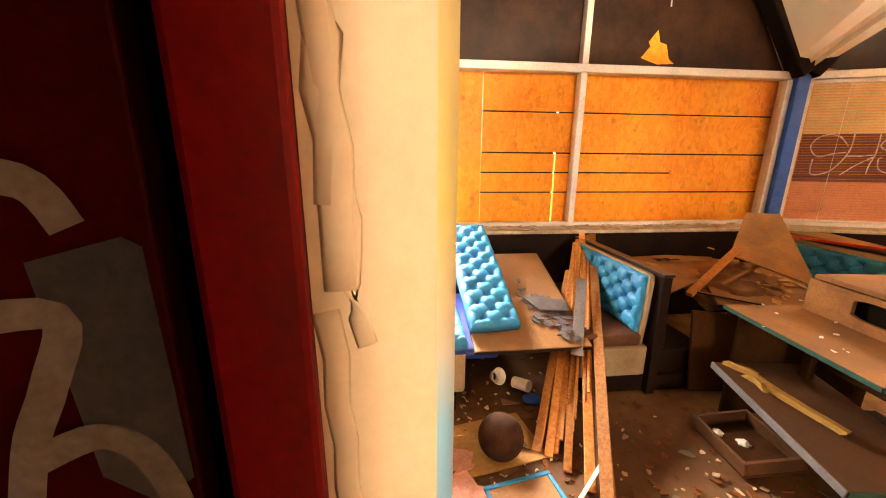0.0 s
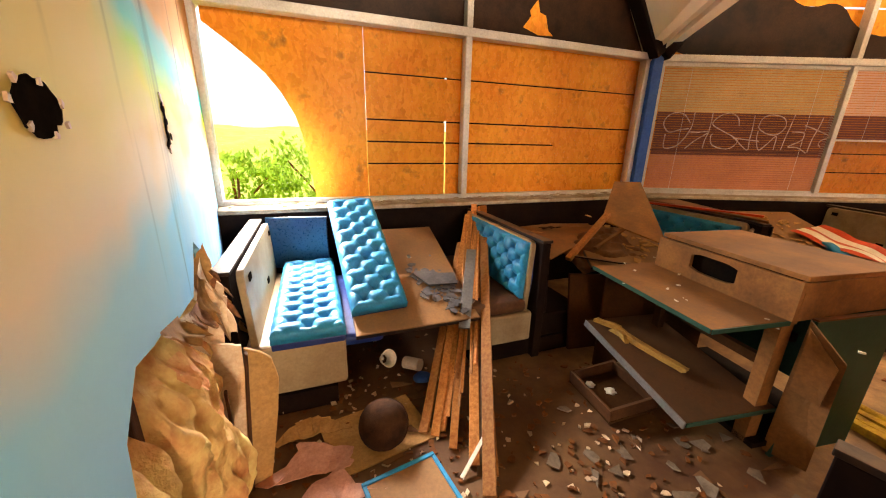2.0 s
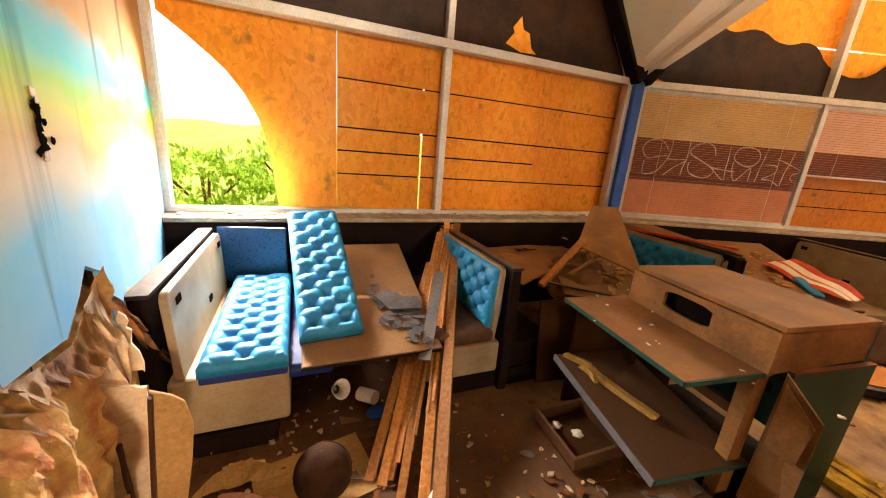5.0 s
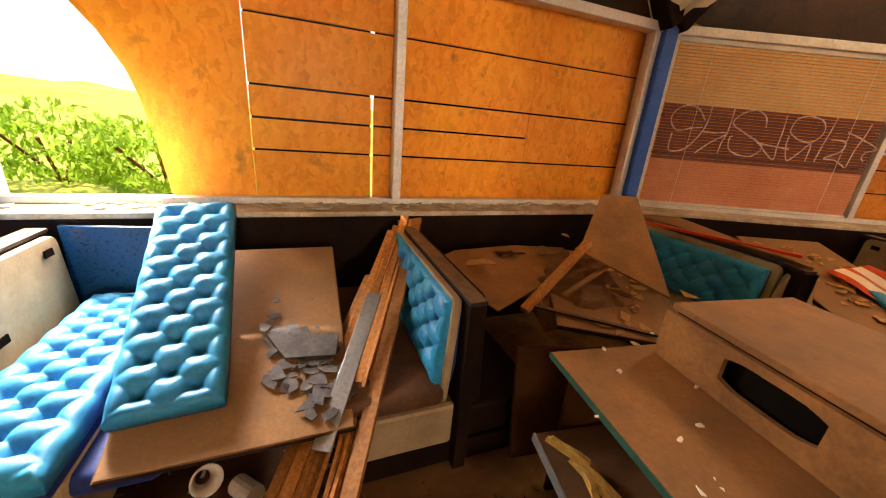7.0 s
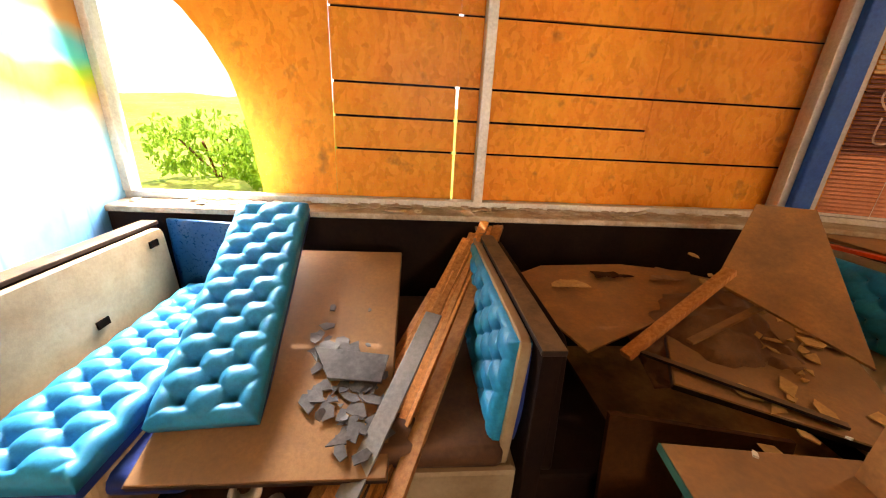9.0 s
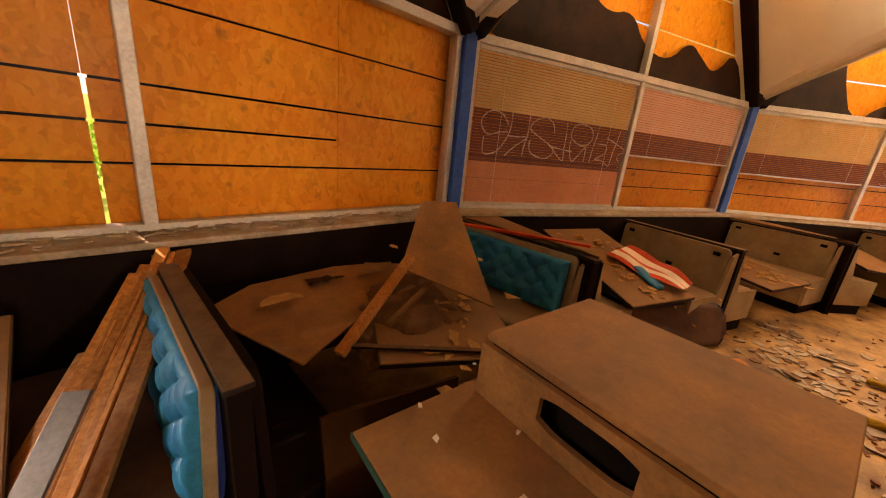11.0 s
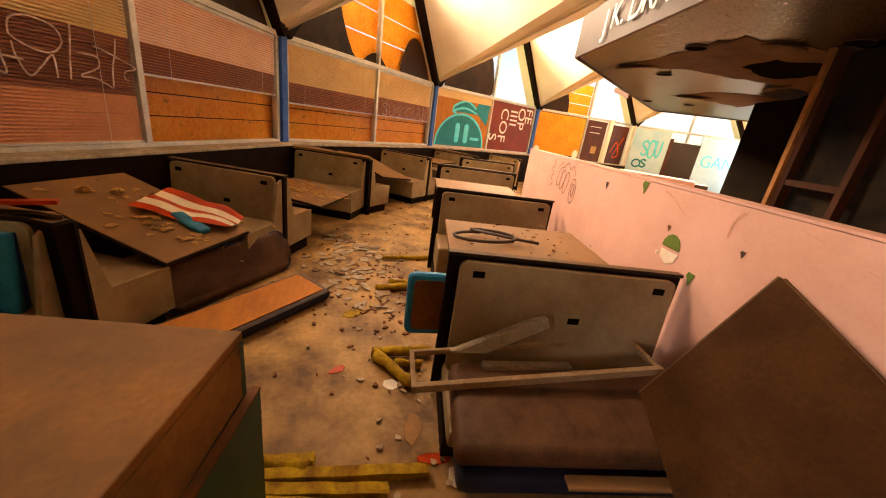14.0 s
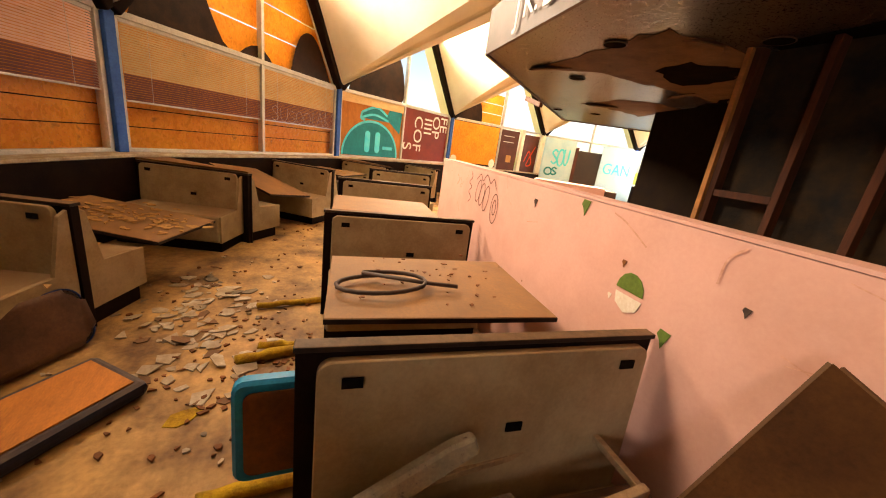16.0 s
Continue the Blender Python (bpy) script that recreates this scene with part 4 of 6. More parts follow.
for i in range(9):
    s0, h = 1.25 + 0.17 * i + rnd.uniform(-0.04, 0.04), rnd.uniform(0.25, 0.62)
    solid("splintered_board", prism(jag(ragged(rnd.uniform(0.04, 0.09), h, rnd, 0.0), i, 0.004, 2), 0.01), (PLASTER, STUD, CARD)[i % 3], "narrow splintered strip of wall board in the tear", "board", "",
          PW @ Matrix.Translation((s0, 0.006 + 0.012 * (i % 3), 0)) @ Matrix.Rotation(rnd.uniform(-0.2, 0.2), 4, "Y"))
# a punched hole higher up: a black plate paints the shade inside
punch = thing("wall_hole", "ragged wall hole, its dark inside painted as a black plate, torn paper rim", "wall hole", PW)
ring = jag([(0.052 * math.cos(a), 0.030 * math.sin(a) + 0.5) for a in [2 * math.pi * i / 9 for i in range(9)]], 12, 0.006, 3)
part("hole_shade", prism([(x, z - 0.5) for x, z in ring], 0.002), DARK, punch, m=Matrix.Translation((2.817, 0.001, 1.476)))
for i in range(7):
    a = 2 * math.pi * i / 7
    part("torn_rim", prism([(0, 0), (0.008, 0.001), (0.006, 0.009), (0.001, 0.007)], 0.003), PLASTER, punch, m=Matrix.Translation((2.817 + 0.058 * math.cos(a), 0.002, 1.476 + 0.030 * math.sin(a))) @ Matrix.Rotation(a, 4, "Y"))
# chipped scar in the plaster, made of ragged bits
rnd = random.Random(8)
scar = thing("wall_scar", "black chipped scar with loose plaster bits", "wall scar", PW)
for i in range(26):
    z = 1.555 - 0.15 * (i / 26) + rnd.gauss(0, 0.004)
    w = (0.012 + 0.016 * abs(noise.noise((i * 0.35, 2.2, 0.1)))) * (1.8 if i in (1, 2, 19, 20, 21) else 1.0)
    pts = [(w * rnd.uniform(0.5, 1.3) * math.cos(a), 0.009 * rnd.uniform(0.6, 1.6) * math.sin(a)) for a in [2 * math.pi * j / 7 for j in range(7)]]
    part("chip", prism(pts, 0.002), PLASTER if i in (0, 1, 3, 24, 25) else DARK, scar, m=Matrix.Translation((2.0 + 0.012 * noise.noise((i * 0.4, 0.5, 0.3)) + (rnd.gauss(0, 0.03) if i % 6 == 5 else 0), 0.001 + 0.0003 * (i % 5), z)))

# doorway: cream jamb, red casing, red door standing open
solid("door_jamb", box(3.085, 3.1, -0.14, 0.0, 0, 2.2), CREAM, "cream painted door jamb with drips", "door jamb", "structure", PW)
solid("door_casing", box(3.02, 3.116, -0.225, -0.141, 0, 2.26, 0.008), RED, "dark red door casing", "door casing", "structure", PW)
for i, (z1, z0, y, r) in enumerate(((2.0, 1.5, -0.128, 0.012), (1.68, 1.42, -0.122, 0.016), (1.55, 1.36, -0.108, 0.01), (1.4, 1.1, -0.128, 0.013), (1.2, 0.9, -0.12, 0.012), (1.02, 0.7, -0.126, 0.012))):
    run = [(3.101, y + 0.012 * noise.noise((j * 0.7, i, 0.2)) + 0.012 * j / 6, z1 + (z0 - z1) * j / 6) for j in range(7)]
    bm = tube(run, r, 8)
    for v in bm.verts:
        f = (v.co.z - z0) / (z1 - z0)
        v.co.x = 3.1 + (v.co.x - 3.101) * (0.4 + 0.9 * (1 - f)) * 0.2
    solid("paint_run", bm, CREAM, "thick run of cream paint down the jamb", "paint run", "", PW, smooth=True)
# casing red darkened further: the dim lobby's shade is in the colour
DOORRED = material("shaded_red_door_paint", (0.085, 0.004, 0.006), (0.06, 0.004, 0.005), 4, 0.5, 0.06, spec=0.1)
GREYSPRAY = material("greyed_white_spray", (0.42, 0.36, 0.31), (0.3, 0.25, 0.21), 10, 0.7, 0.05)
door = thing("door_1", "dark red door standing open, lobby shade in its colour, white sprayed scrawl", "door", pose(-4.02, -3.02, 0, 0, 0, 187), kind="structure")
part("leaf", box(0.065, 0.85, -0.02, 0.02, 0.02, 2.1, 0.004), DOORRED, door)
part("graffiti", strokes([[(0.125, 1.48), (0.15, 1.52), (0.22, 1.52), (0.29, 1.48), (0.29, 1.42), (0.24, 1.4), (0.15, 1.4), (0.17, 1.33), (0.2, 1.26), (0.23, 1.12), (0.24, 0.95)], [(0.2, 1.25), (0.14, 1.27), (0.1, 1.23), (0.08, 1.12), (0.075, 0.95)], [(0.3, 1.36), (0.33, 1.3), (0.31, 1.2)]], 0.03, -0.027), GREYSPRAY, door, "broad white spray strokes")
part("notice", prism(((0.07, 1.2), (0.11, 1.18), (0.15, 1.22), (0.165, 1.45), (0.09, 1.47), (0.075, 1.46)), 0.0015), GREY, door, "peeling grey notice sheet", m=Matrix.Translation((0, 0.022, 0)))
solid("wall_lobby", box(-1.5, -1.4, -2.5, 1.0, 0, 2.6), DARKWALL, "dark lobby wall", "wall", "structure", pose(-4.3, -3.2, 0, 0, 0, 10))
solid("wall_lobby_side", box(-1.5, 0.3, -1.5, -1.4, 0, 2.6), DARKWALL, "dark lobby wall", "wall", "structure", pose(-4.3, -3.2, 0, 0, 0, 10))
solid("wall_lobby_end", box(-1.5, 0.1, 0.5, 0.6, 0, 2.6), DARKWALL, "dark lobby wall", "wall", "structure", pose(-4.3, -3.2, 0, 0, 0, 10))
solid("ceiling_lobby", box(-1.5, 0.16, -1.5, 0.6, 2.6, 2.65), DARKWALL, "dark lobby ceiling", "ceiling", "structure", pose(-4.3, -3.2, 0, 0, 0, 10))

# pink half wall, soffit and stripped core
PK = Matrix.Translation((-0.28, -4.65, 0)) @ Matrix.Rotation(math.atan(-0.13), 4, "Z")
solid("wall_pink", box(-1.8, 3.1, -0.12, 0, 0, 1.33, 0.004), PINK, "pink half-height wall, chipped and scribbled on", "wall", "structure", PK)
solid("trim", box(-1.8, 3.1, -0.13, 0.004, 1.332, 1.345), PINK, "thin cap on the pink half wall", "trim", "structure", PK)
# chips and scrawl on the pink wall, face at y = 0 towards +y
def chip(s, z, pts, mat, label):
    solid("wall_chip", prism(pts, 0.003), mat, label, "wall chip", "", PK @ Matrix.Translation((s, 0.002, z)))


circle = [(0.075 * math.cos(a), 0.085 * math.sin(a)) for a in [2 * math.pi * i / 14 for i in range(14)]]
chip(0.0, 0.99, [q for q in circle if q[1] > -0.02], CUTGREEN, "green patch where the pink paint has come off")
chip(0.0, 0.97, [(0.07, 0), (0.06, -0.05), (0.0, -0.08), (-0.06, -0.05), (-0.075, 0)], CLOTHWHITE, "white torn edge under the green patch")
for s, z, r, mt in ((-0.21, 0.89, 0.03, CUTGREEN), (0.41, 1.29, 0.034, CUTGREEN), (0.89, 1.22, 0.022, FASCIA), (0.07, 1.1, 0.014, RUST), (-0.44, 1.12, 0.014, FASCIA), (0.1, 0.93, 0.012, CLOTHWHITE)):
    chip(s, z, [(-r, r * 0.9), (-r * 0.7, 0), (-r * 0.15, -r * 1.5), (r * 0.3, -r * 0.5), (r * 0.9, r * 0.2), (r * 0.6, r)], mt, "small chip in the pink paint")
PINKSCRATCH = material("scuffed_pink", (0.5, 0.28, 0.21), (0.62, 0.37, 0.3), 20, 0.8, 0.1)
PKF = PK @ Matrix.Translation((0, 0.001, 0)) @ Matrix.Rotation(math.pi, 4, "Z")
MARKER = material("brown_black_marker", (0.09, 0.045, 0.035), (0.2, 0.1, 0.075), 25, 0.8, 0.02)
bubbles = thing("graffiti", "brown-black marker tag of drooping bubble loops on the pink wall", "graffiti", PKF)
for x, z, rx, rz, tilt in ((-1.87, 1.14, 0.05, 0.1, 0.02), (-1.78, 1.12, 0.05, 0.1, 0.02), (-1.68, 1.1, 0.05, 0.11, 0.02), (-1.49, 1.05, 0.065, 0.12, 0.0), (-1.49, 1.06, 0.03, 0.06, 0.0)):
    part("stroke", strokes([[(x + rx * math.cos(a) + tilt * math.sin(a), z + rz * math.sin(a)) for a in [0.7 * i for i in range(10)]]], 0.009), MARKER, bubbles)
part("stroke", strokes([[(-1.95, 1.23), (-1.86, 1.29), (-1.8, 1.24), (-1.72, 1.3), (-1.63, 1.24), (-1.57, 1.28), (-1.5, 1.2)]], 0.009), MARKER, bubbles)
part("stroke", strokes([[(-2.1, 1.29), (-2.06, 1.24), (-2.12, 1.19), (-2.05, 1.15), (-2.11, 1.1), (-2.04, 1.05), (-2.1, 1.0)]], 0.009), MARKER, bubbles)
faint = thing("graffiti", "faint pale red scribble on the pink wall end", "graffiti", PKF)
part("stroke", strokes([[(-2.5, 1.22), (-2.42, 1.17), (-2.48, 1.12), (-2.38, 1.2), (-2.36, 1.1), (-2.3, 1.17)]], 0.007), PAPERPINK, faint)
for s0, z0, s1, z1 in ((0.2, 1.3, -0.02, 1.2), (-0.38, 1.31, -0.33, 1.17), (2.4, 0.95, 2.3, 0.85)):
    solid("wall_scratch", strokes([[(-s0, z0), (-(s0 + s1) / 2 - 0.02, (z0 + z1) / 2 + 0.02), (-s1, z1)]], 0.008), PINKSCRATCH, "brown scratch in the pink paint", "scratch", "", PKF)
rnd = random.Random(31)
for i in range(16):
    s0, z0 = rnd.uniform(-1.6, 2.9), rnd.uniform(0.95, 1.3)
    a, ln = rnd.uniform(-1.2, 1.2), rnd.uniform(0.04, 0.14)
    solid("wall_scratch", strokes([[(-s0, z0), (-s0 - ln * 0.5 * math.cos(a) + 0.006, z0 + ln * 0.5 * math.sin(a)), (-s0 - ln * math.cos(a), z0 + ln * math.sin(a))]], 0.004), PINKSCRATCH, "fine scuff in the pink paint", "scratch", "", PKF)
SB, ST = 2.46, 2.86
sof = [Vector(q) for q in ((2.38, -5.2, 0), (5.9, -9.4, 0), (4.6, -11.8, 0), (-1.5, -10.6, 0), (-1.5, -4.59, 0))]
def poly_plate(points, z0, z1):
    bm = bmesh.new()
    a = [bm.verts.new((q.x, q.y, z0)) for q in points]
    b = [bm.verts.new((q.x, q.y, z1)) for q in points]
    bm.faces.new(a)
    bm.faces.new(b[::-1])
    for i in range(len(a)):
        j = (i + 1) % len(a)
        bm.faces.new((a[i], a[j], b[j], b[i]))
    return bm


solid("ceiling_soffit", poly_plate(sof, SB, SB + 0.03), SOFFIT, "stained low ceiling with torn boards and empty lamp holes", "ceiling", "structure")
for i in (0, 1, 4):
    a, b = sof[i], sof[(i + 1) % 5]
    d = (b - a).normalized()
    solid("fascia", slab((a + Vector((0, 0, SB - 0.02)), b + Vector((0, 0, SB - 0.02)), b + Vector((0, 0, ST)), a + Vector((0, 0, ST))), 0.03), FASCIA, "grey-brown fascia round the low ceiling", "fascia", "structure")
solid("ceiling_core", poly_plate(sof, ST, ST + 0.03), DARK, "dark top of the low ceiling", "ceiling", "structure")
fascia_tag = thing("graffiti", "white sprayed letters on the fascia", "graffiti", Matrix.Translation((1.7, -5.038, SB + 0.08)) @ Matrix.Rotation(math.atan(-0.157), 4, "Z") @ Matrix.Rotation(math.pi, 4, "Z"))
for i, letter in enumerate(("J", "K.", "D", "R", "A")):
    part("letter", words(letter, 0.3), WHITEPAINT, fascia_tag, m=Matrix.Translation(((0.0, 0.14, 0.46, 0.66, 0.84)[i], 0, 0.012 * (i % 2))))
def broken(points, seed, amount):
    """The outline with its edges broken up."""
    rnd = random.Random(seed)
    out = []
    for (x0, y0), (x1, y1) in zip(points, points[1:] + points[:1]):
        for i in range(5):
            f = i / 5
            out.append((x0 + (x1 - x0) * f + rnd.uniform(-1, 1) * amount, y0 + (y1 - y0) * f + rnd.uniform(-1, 1) * amount))
    return out


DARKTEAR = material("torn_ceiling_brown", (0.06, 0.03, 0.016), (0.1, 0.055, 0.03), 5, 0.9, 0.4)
# torn patches and lamp holes of the soffit; flat black plates paint the shade in the holes
for i, (pts, low, mat) in enumerate((
        ([(2.29, -5.9), (0.94, -5.7), (0.71, -5.68), (0.65, -6.51), (1.93, -8.97), (1.83, -7.87), (1.87, -7.15), (1.93, -6.5)], 0.004, DARKTEAR),
        ([(1.49, -6.57), (1.09, -6.42), (0.8, -6.82), (1.11, -7.21), (1.57, -7.18)], 0.008, DARK),
        ([(2.65, -8.86), (2.18, -8.46), (1.51, -7.97), (1.83, -8.68), (3.05, -10.24), (3.33, -10.03)], 0.008, DARK),
        ([(3.62, -7.79), (2.85, -7.68), (2.48, -8.09), (2.46, -8.56), (3.67, -9.13), (3.57, -8.53)], 0.004, DARKTEAR),
        ([(0.4, -6.4), (-0.6, -6.1), (-1.1, -7.0), (0.3, -7.6)], 0.006, DARK))):
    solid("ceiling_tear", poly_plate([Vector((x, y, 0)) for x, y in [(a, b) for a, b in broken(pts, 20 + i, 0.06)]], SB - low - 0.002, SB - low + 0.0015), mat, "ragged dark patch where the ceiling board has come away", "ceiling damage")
for i, (x, y, w2, h2, turn) in enumerate(((2.05, -6.05, 0.5, 0.18, 20), (1.7, -7.6, 0.4, 0.2, -30), (3.3, -8.2, 0.5, 0.22, 50), (0.7, -6.3, 0.4, 0.14, 80))):
    solid("hanging_ceiling_board", prism(jag([(0, 0.0), (w2, 0.0), (w2 * 0.9, h2 * 0.7), (w2 * 0.4, h2)], i, 0.02, 3), 0.01), DARKTEAR, "torn strip of board hanging from the low ceiling", "board", "", pose(x, y, SB - 0.004, -100, 0, turn))
for x, y in ((1.19, -5.7), (2.35, -6.41), (0.34, -6.26), (4.26, -8.72), (3.54, -7.88), (4.66, -8.13)):
    can = thing("downlight", "empty round downlight hole, its shade a black disc, with a thin rim", "downlight", pose(x, y, SB - 0.012))
    bm = bmesh.new()
    bmesh.ops.create_cone(bm, cap_ends=True, segments=20, radius1=0.085, radius2=0.085, depth=0.008)
    # black disc in place of the shade inside the empty can
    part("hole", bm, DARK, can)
    bm = tube([(0.09 * math.cos(a), 0.09 * math.sin(a), 0) for a in [2 * math.pi * i / 20 for i in range(21)]], 0.005, 6)
    part("rim", bm, FASCIA, can)
# stripped stud wall behind the pink wall; the core's shade is in its browns
SHADEDRUST = material("shaded_rust_insulation", (0.03, 0.016, 0.006), (0.004, 0.0025, 0.002), 3, 0.9, 0.5, fine=20)
CORESTUD = material("shaded_stud_wood", (0.055, 0.018, 0.008), (0.028, 0.01, 0.005), 5, 0.7, 0.2, stretch=(5, 5, 0.6))
stud_wall = thing("wall_studs", "stripped wall of bare studs and insulation, shade darkened into both", "wall", Matrix.Translation((0.5, -6.38, 0)) @ Matrix.Rotation(radians(178), 4, "Z"), kind="structure")
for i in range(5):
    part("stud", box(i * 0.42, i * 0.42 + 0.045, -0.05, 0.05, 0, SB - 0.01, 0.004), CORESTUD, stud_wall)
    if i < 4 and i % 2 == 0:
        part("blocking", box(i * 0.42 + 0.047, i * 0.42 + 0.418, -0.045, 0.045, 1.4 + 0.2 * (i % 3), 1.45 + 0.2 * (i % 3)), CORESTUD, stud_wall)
part("backing", box(-0.02, 1.75, 0.09, 0.12, 0, SB - 0.01), SHADEDRUST, stud_wall)
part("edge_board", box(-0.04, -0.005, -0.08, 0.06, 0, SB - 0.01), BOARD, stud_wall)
# end wall coloured near-black to paint the unlit kitchen
solid("wall_core", box(0, 3.4, -0.06, 0.06, 0, SB - 0.01), DARK, "end wall of the kitchen core, its shade painted near-black", "wall", "structure", Matrix.Translation((3.0, -8.8, 0)) @ Matrix.Rotation(radians(160), 4, "Z"))
solid("wall_core_side", box(-0.05, 0.05, 0, 5.5, 0, SB - 0.01), CREAM, "plain side wall of the kitchen core", "wall", "structure", pose(-1.35, -10.3, 0))
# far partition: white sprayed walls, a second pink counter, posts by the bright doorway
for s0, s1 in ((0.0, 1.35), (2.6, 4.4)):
    solid("wall_far_white", box(s0, s1, -0.34, -0.26, 0, 2.32), FARWHITE, "far white wall sprayed cyan and blue, bluish daylight tinted into its paint", "wall", "structure", side(5))
solid("far_grey_door", box(1.5, 2.6, -0.32, -0.28, 0, 2.0, 0.004), SOFFIT, "plain grey-tan far door", "door", "", side(5))
solid("door_casing", box(1.36, 1.49, -0.36, -0.26, 0, 2.1), DARKRED, "dark red casing of the far door", "door casing", "structure", side(5))
for text, s0, z0, size, mat in (("GAN", 2.75, 1.25, 0.62, CYANPAINT),):
    solid("graffiti", words(text, size), mat, "pale blue sprayed letters on the far white wall", "graffiti", "", side(5, s0, 0.345, z0))
scrawl(side(5, 0, 0.345), 0.35, 1.35, 0.8, 0.6, "sou", 0.07, CYANPAINT, "cyan sprayed scrawl on the far white wall", 2)
scrawl(side(5, 0, 0.345), 0.15, 0.95, 0.6, 0.3, "os", 0.06, TEALPAINT, "teal sprayed scrawl low on the far white wall", 8)
counter = thing("wall_counter_pink", "pink far half-height counter with marker scrawl", "counter", pose(5.15, -9.3, 0, 0, 0, 47), kind="structure")
part("body", box(-0.8, 0.8, -0.6, 0, 0, 1.03, 0.006), PINK, counter)
part("end", box(-1.05, -0.802, -0.5, -0.02, 0, 0.98), FASCIA, counter, "dark end of the counter")
scrawl(pose(5.15, -9.3, 0, 0, 0, 47) @ Matrix.Rotation(math.pi, 4, "Z") @ Matrix.Translation((0, -0.002, 0)), -0.6, 0.55, 1.2, 0.3, "osous", 0.012, FASCIA, "faint marker scrawl on the far pink counter", 4)
bm, m = bar((4.9, -7.9, 2.5), (6.0, -8.3, 2.75), 0.07, 0.09)
solid("timber_strut", bm, STUD, "loose timber strut hanging from the low ceiling", "strut", "", m)

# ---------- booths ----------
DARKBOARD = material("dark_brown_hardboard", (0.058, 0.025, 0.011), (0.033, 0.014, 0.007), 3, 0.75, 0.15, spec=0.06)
# local x: the way the sitter faces, y: from the window wall towards the aisle, z up


def divider(m, length, height=0.86, thick=0.06, label="dark brown booth divider with a dusty cap"):
    d = thing("booth_divider", label, "booth divider", m, "booth dividers")
    part("panel", box(-thick / 2, thick / 2, 0, length, 0, height - 0.022, 0.004), DARKWALL, d)
    part("cap", box(-thick / 2 - 0.008, thick / 2 + 0.008, -0.005, length + 0.008, height - 0.02, height, 0.004), TRIM, d)
    return d


def bench(m, length, seat=0.42, deep=0.5, shell=BEIGE, label="stripped beige booth bench, dusty, with black clip slots", rear=0.84, clips=True, gusset=1):
    b = thing("booth_bench", label, "booth bench", m, "booth benches")
    bk = Matrix.Rotation(radians(90), 4, "Z")
    back = prism(rounded(length - 0.08, rear - seat + 0.02, 0.045), -0.035, bevel=0.004)
    part("back_panel", back, shell, b, m=Matrix.Translation((0.036, 0.04, seat - 0.02)) @ bk @ Matrix.Rotation(radians(-3), 4, "X"))
    part("seat_box", box(0.0, deep, 0.03, length - 0.02, 0.12, seat, 0.02), shell, b)
    if gusset is not None:
        part("side_gusset", prism(((0, 0.12), (deep, 0.12), (deep, seat + 0.0), (0.14, seat + 0.01), (0.06, rear - 0.05), (0, rear - 0.02)), 0.025, bevel=0.003), shell, b, m=Matrix.Translation((0.0, length - 0.02 if gusset else 0.0, 0)))
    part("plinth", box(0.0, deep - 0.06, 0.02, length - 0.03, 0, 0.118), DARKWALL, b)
    if clips:
        clip = None
        for y, z in ((0.14, rear - 0.08), (length - 0.14, rear - 0.08), (length * 0.55, rear - 0.3)):
            mm = Matrix.Translation((0.074 - 0.052 * (z - seat), y - 0.03, z)) @ bk @ Matrix.Rotation(radians(-3), 4, "X")
            if clip is None:
                clip = part("clip_slot", prism(((0, 0), (0.062, 0), (0.062, 0.034), (0, 0.034)), -0.006), DARK, b, m=mm)
            else:
                again(clip, b, mm)
    return b


def booth_pose(k, s, face, start=0.26):
    """At side k, s along: x faces along the side (face 1) or back (-1), y into the room."""
    u, n = along(k) * face, inward(k)
    m = Matrix(((u.x, n.x, 0, 0), (u.y, n.y, 0, 0), (0, 0, 1, 0), (0, 0, 0, 1)))
    m.translation = at(k, s, start, 0)
    return m


def proper(k, s, face, start, length):
    """A pose without mirroring: for face 1 y runs from the aisle back to the wall."""
    u, n = along(k) * face, inward(k)
    if face < 0:
        m = Matrix(((u.x, n.x, 0, 0), (u.y, n.y, 0, 0), (0, 0, 1, 0), (0, 0, 0, 1)))
        m.translation = at(k, s, start, 0)
    else:
        m = Matrix(((u.x, -n.x, 0, 0), (u.y, -n.y, 0, 0), (0, 0, 1, 0), (0, 0, 0, 1)))
        m.translation = at(k, s, start + length, 0)
    return m


LEN = 1.2
for k, s in ((0, L / 2), (1, L / 2), (2, L / 2), (3, L / 2), (0, L - 0.04), (1, L - 0.04), (2, L - 0.04), (2, 0.45), (1, 0.42), (3, 0.45)):
    divider(booth_pose(k, s, -1, 0.24), LEN)
# benches that face back along the walk (seen from the front) and their partners
for k, s in ((1, L / 2), (1, L - 0.04), (2, L / 2), (2, L - 0.04), (3, L / 2)):
    bench(proper(k, s - 0.03, -1, 0.26, LEN - 0.04), LEN - 0.04)
for k, s in ((1, 0.42), (1, L / 2), (2, 0.45), (2, L / 2), (3, 0.45)):
    b = bench(proper(k, s + 0.03, 1, 0.26, LEN - 0.04), LEN - 0.04, gusset=0)
# dark end panels of the corner wedges
for k in (0, 1, 2):
    a, b2 = at(k, L - 0.08, 1.455, 0), at(k + 1, 0.46, 1.455, 0)
    solid("booth_end_panel", slab((a, b2, b2 + Vector((0, 0, 0.84)), a + Vector((0, 0, 0.84))), 0.03), DARKWALL, "dark brown end panel closing the corner between two booths", "booth panel")
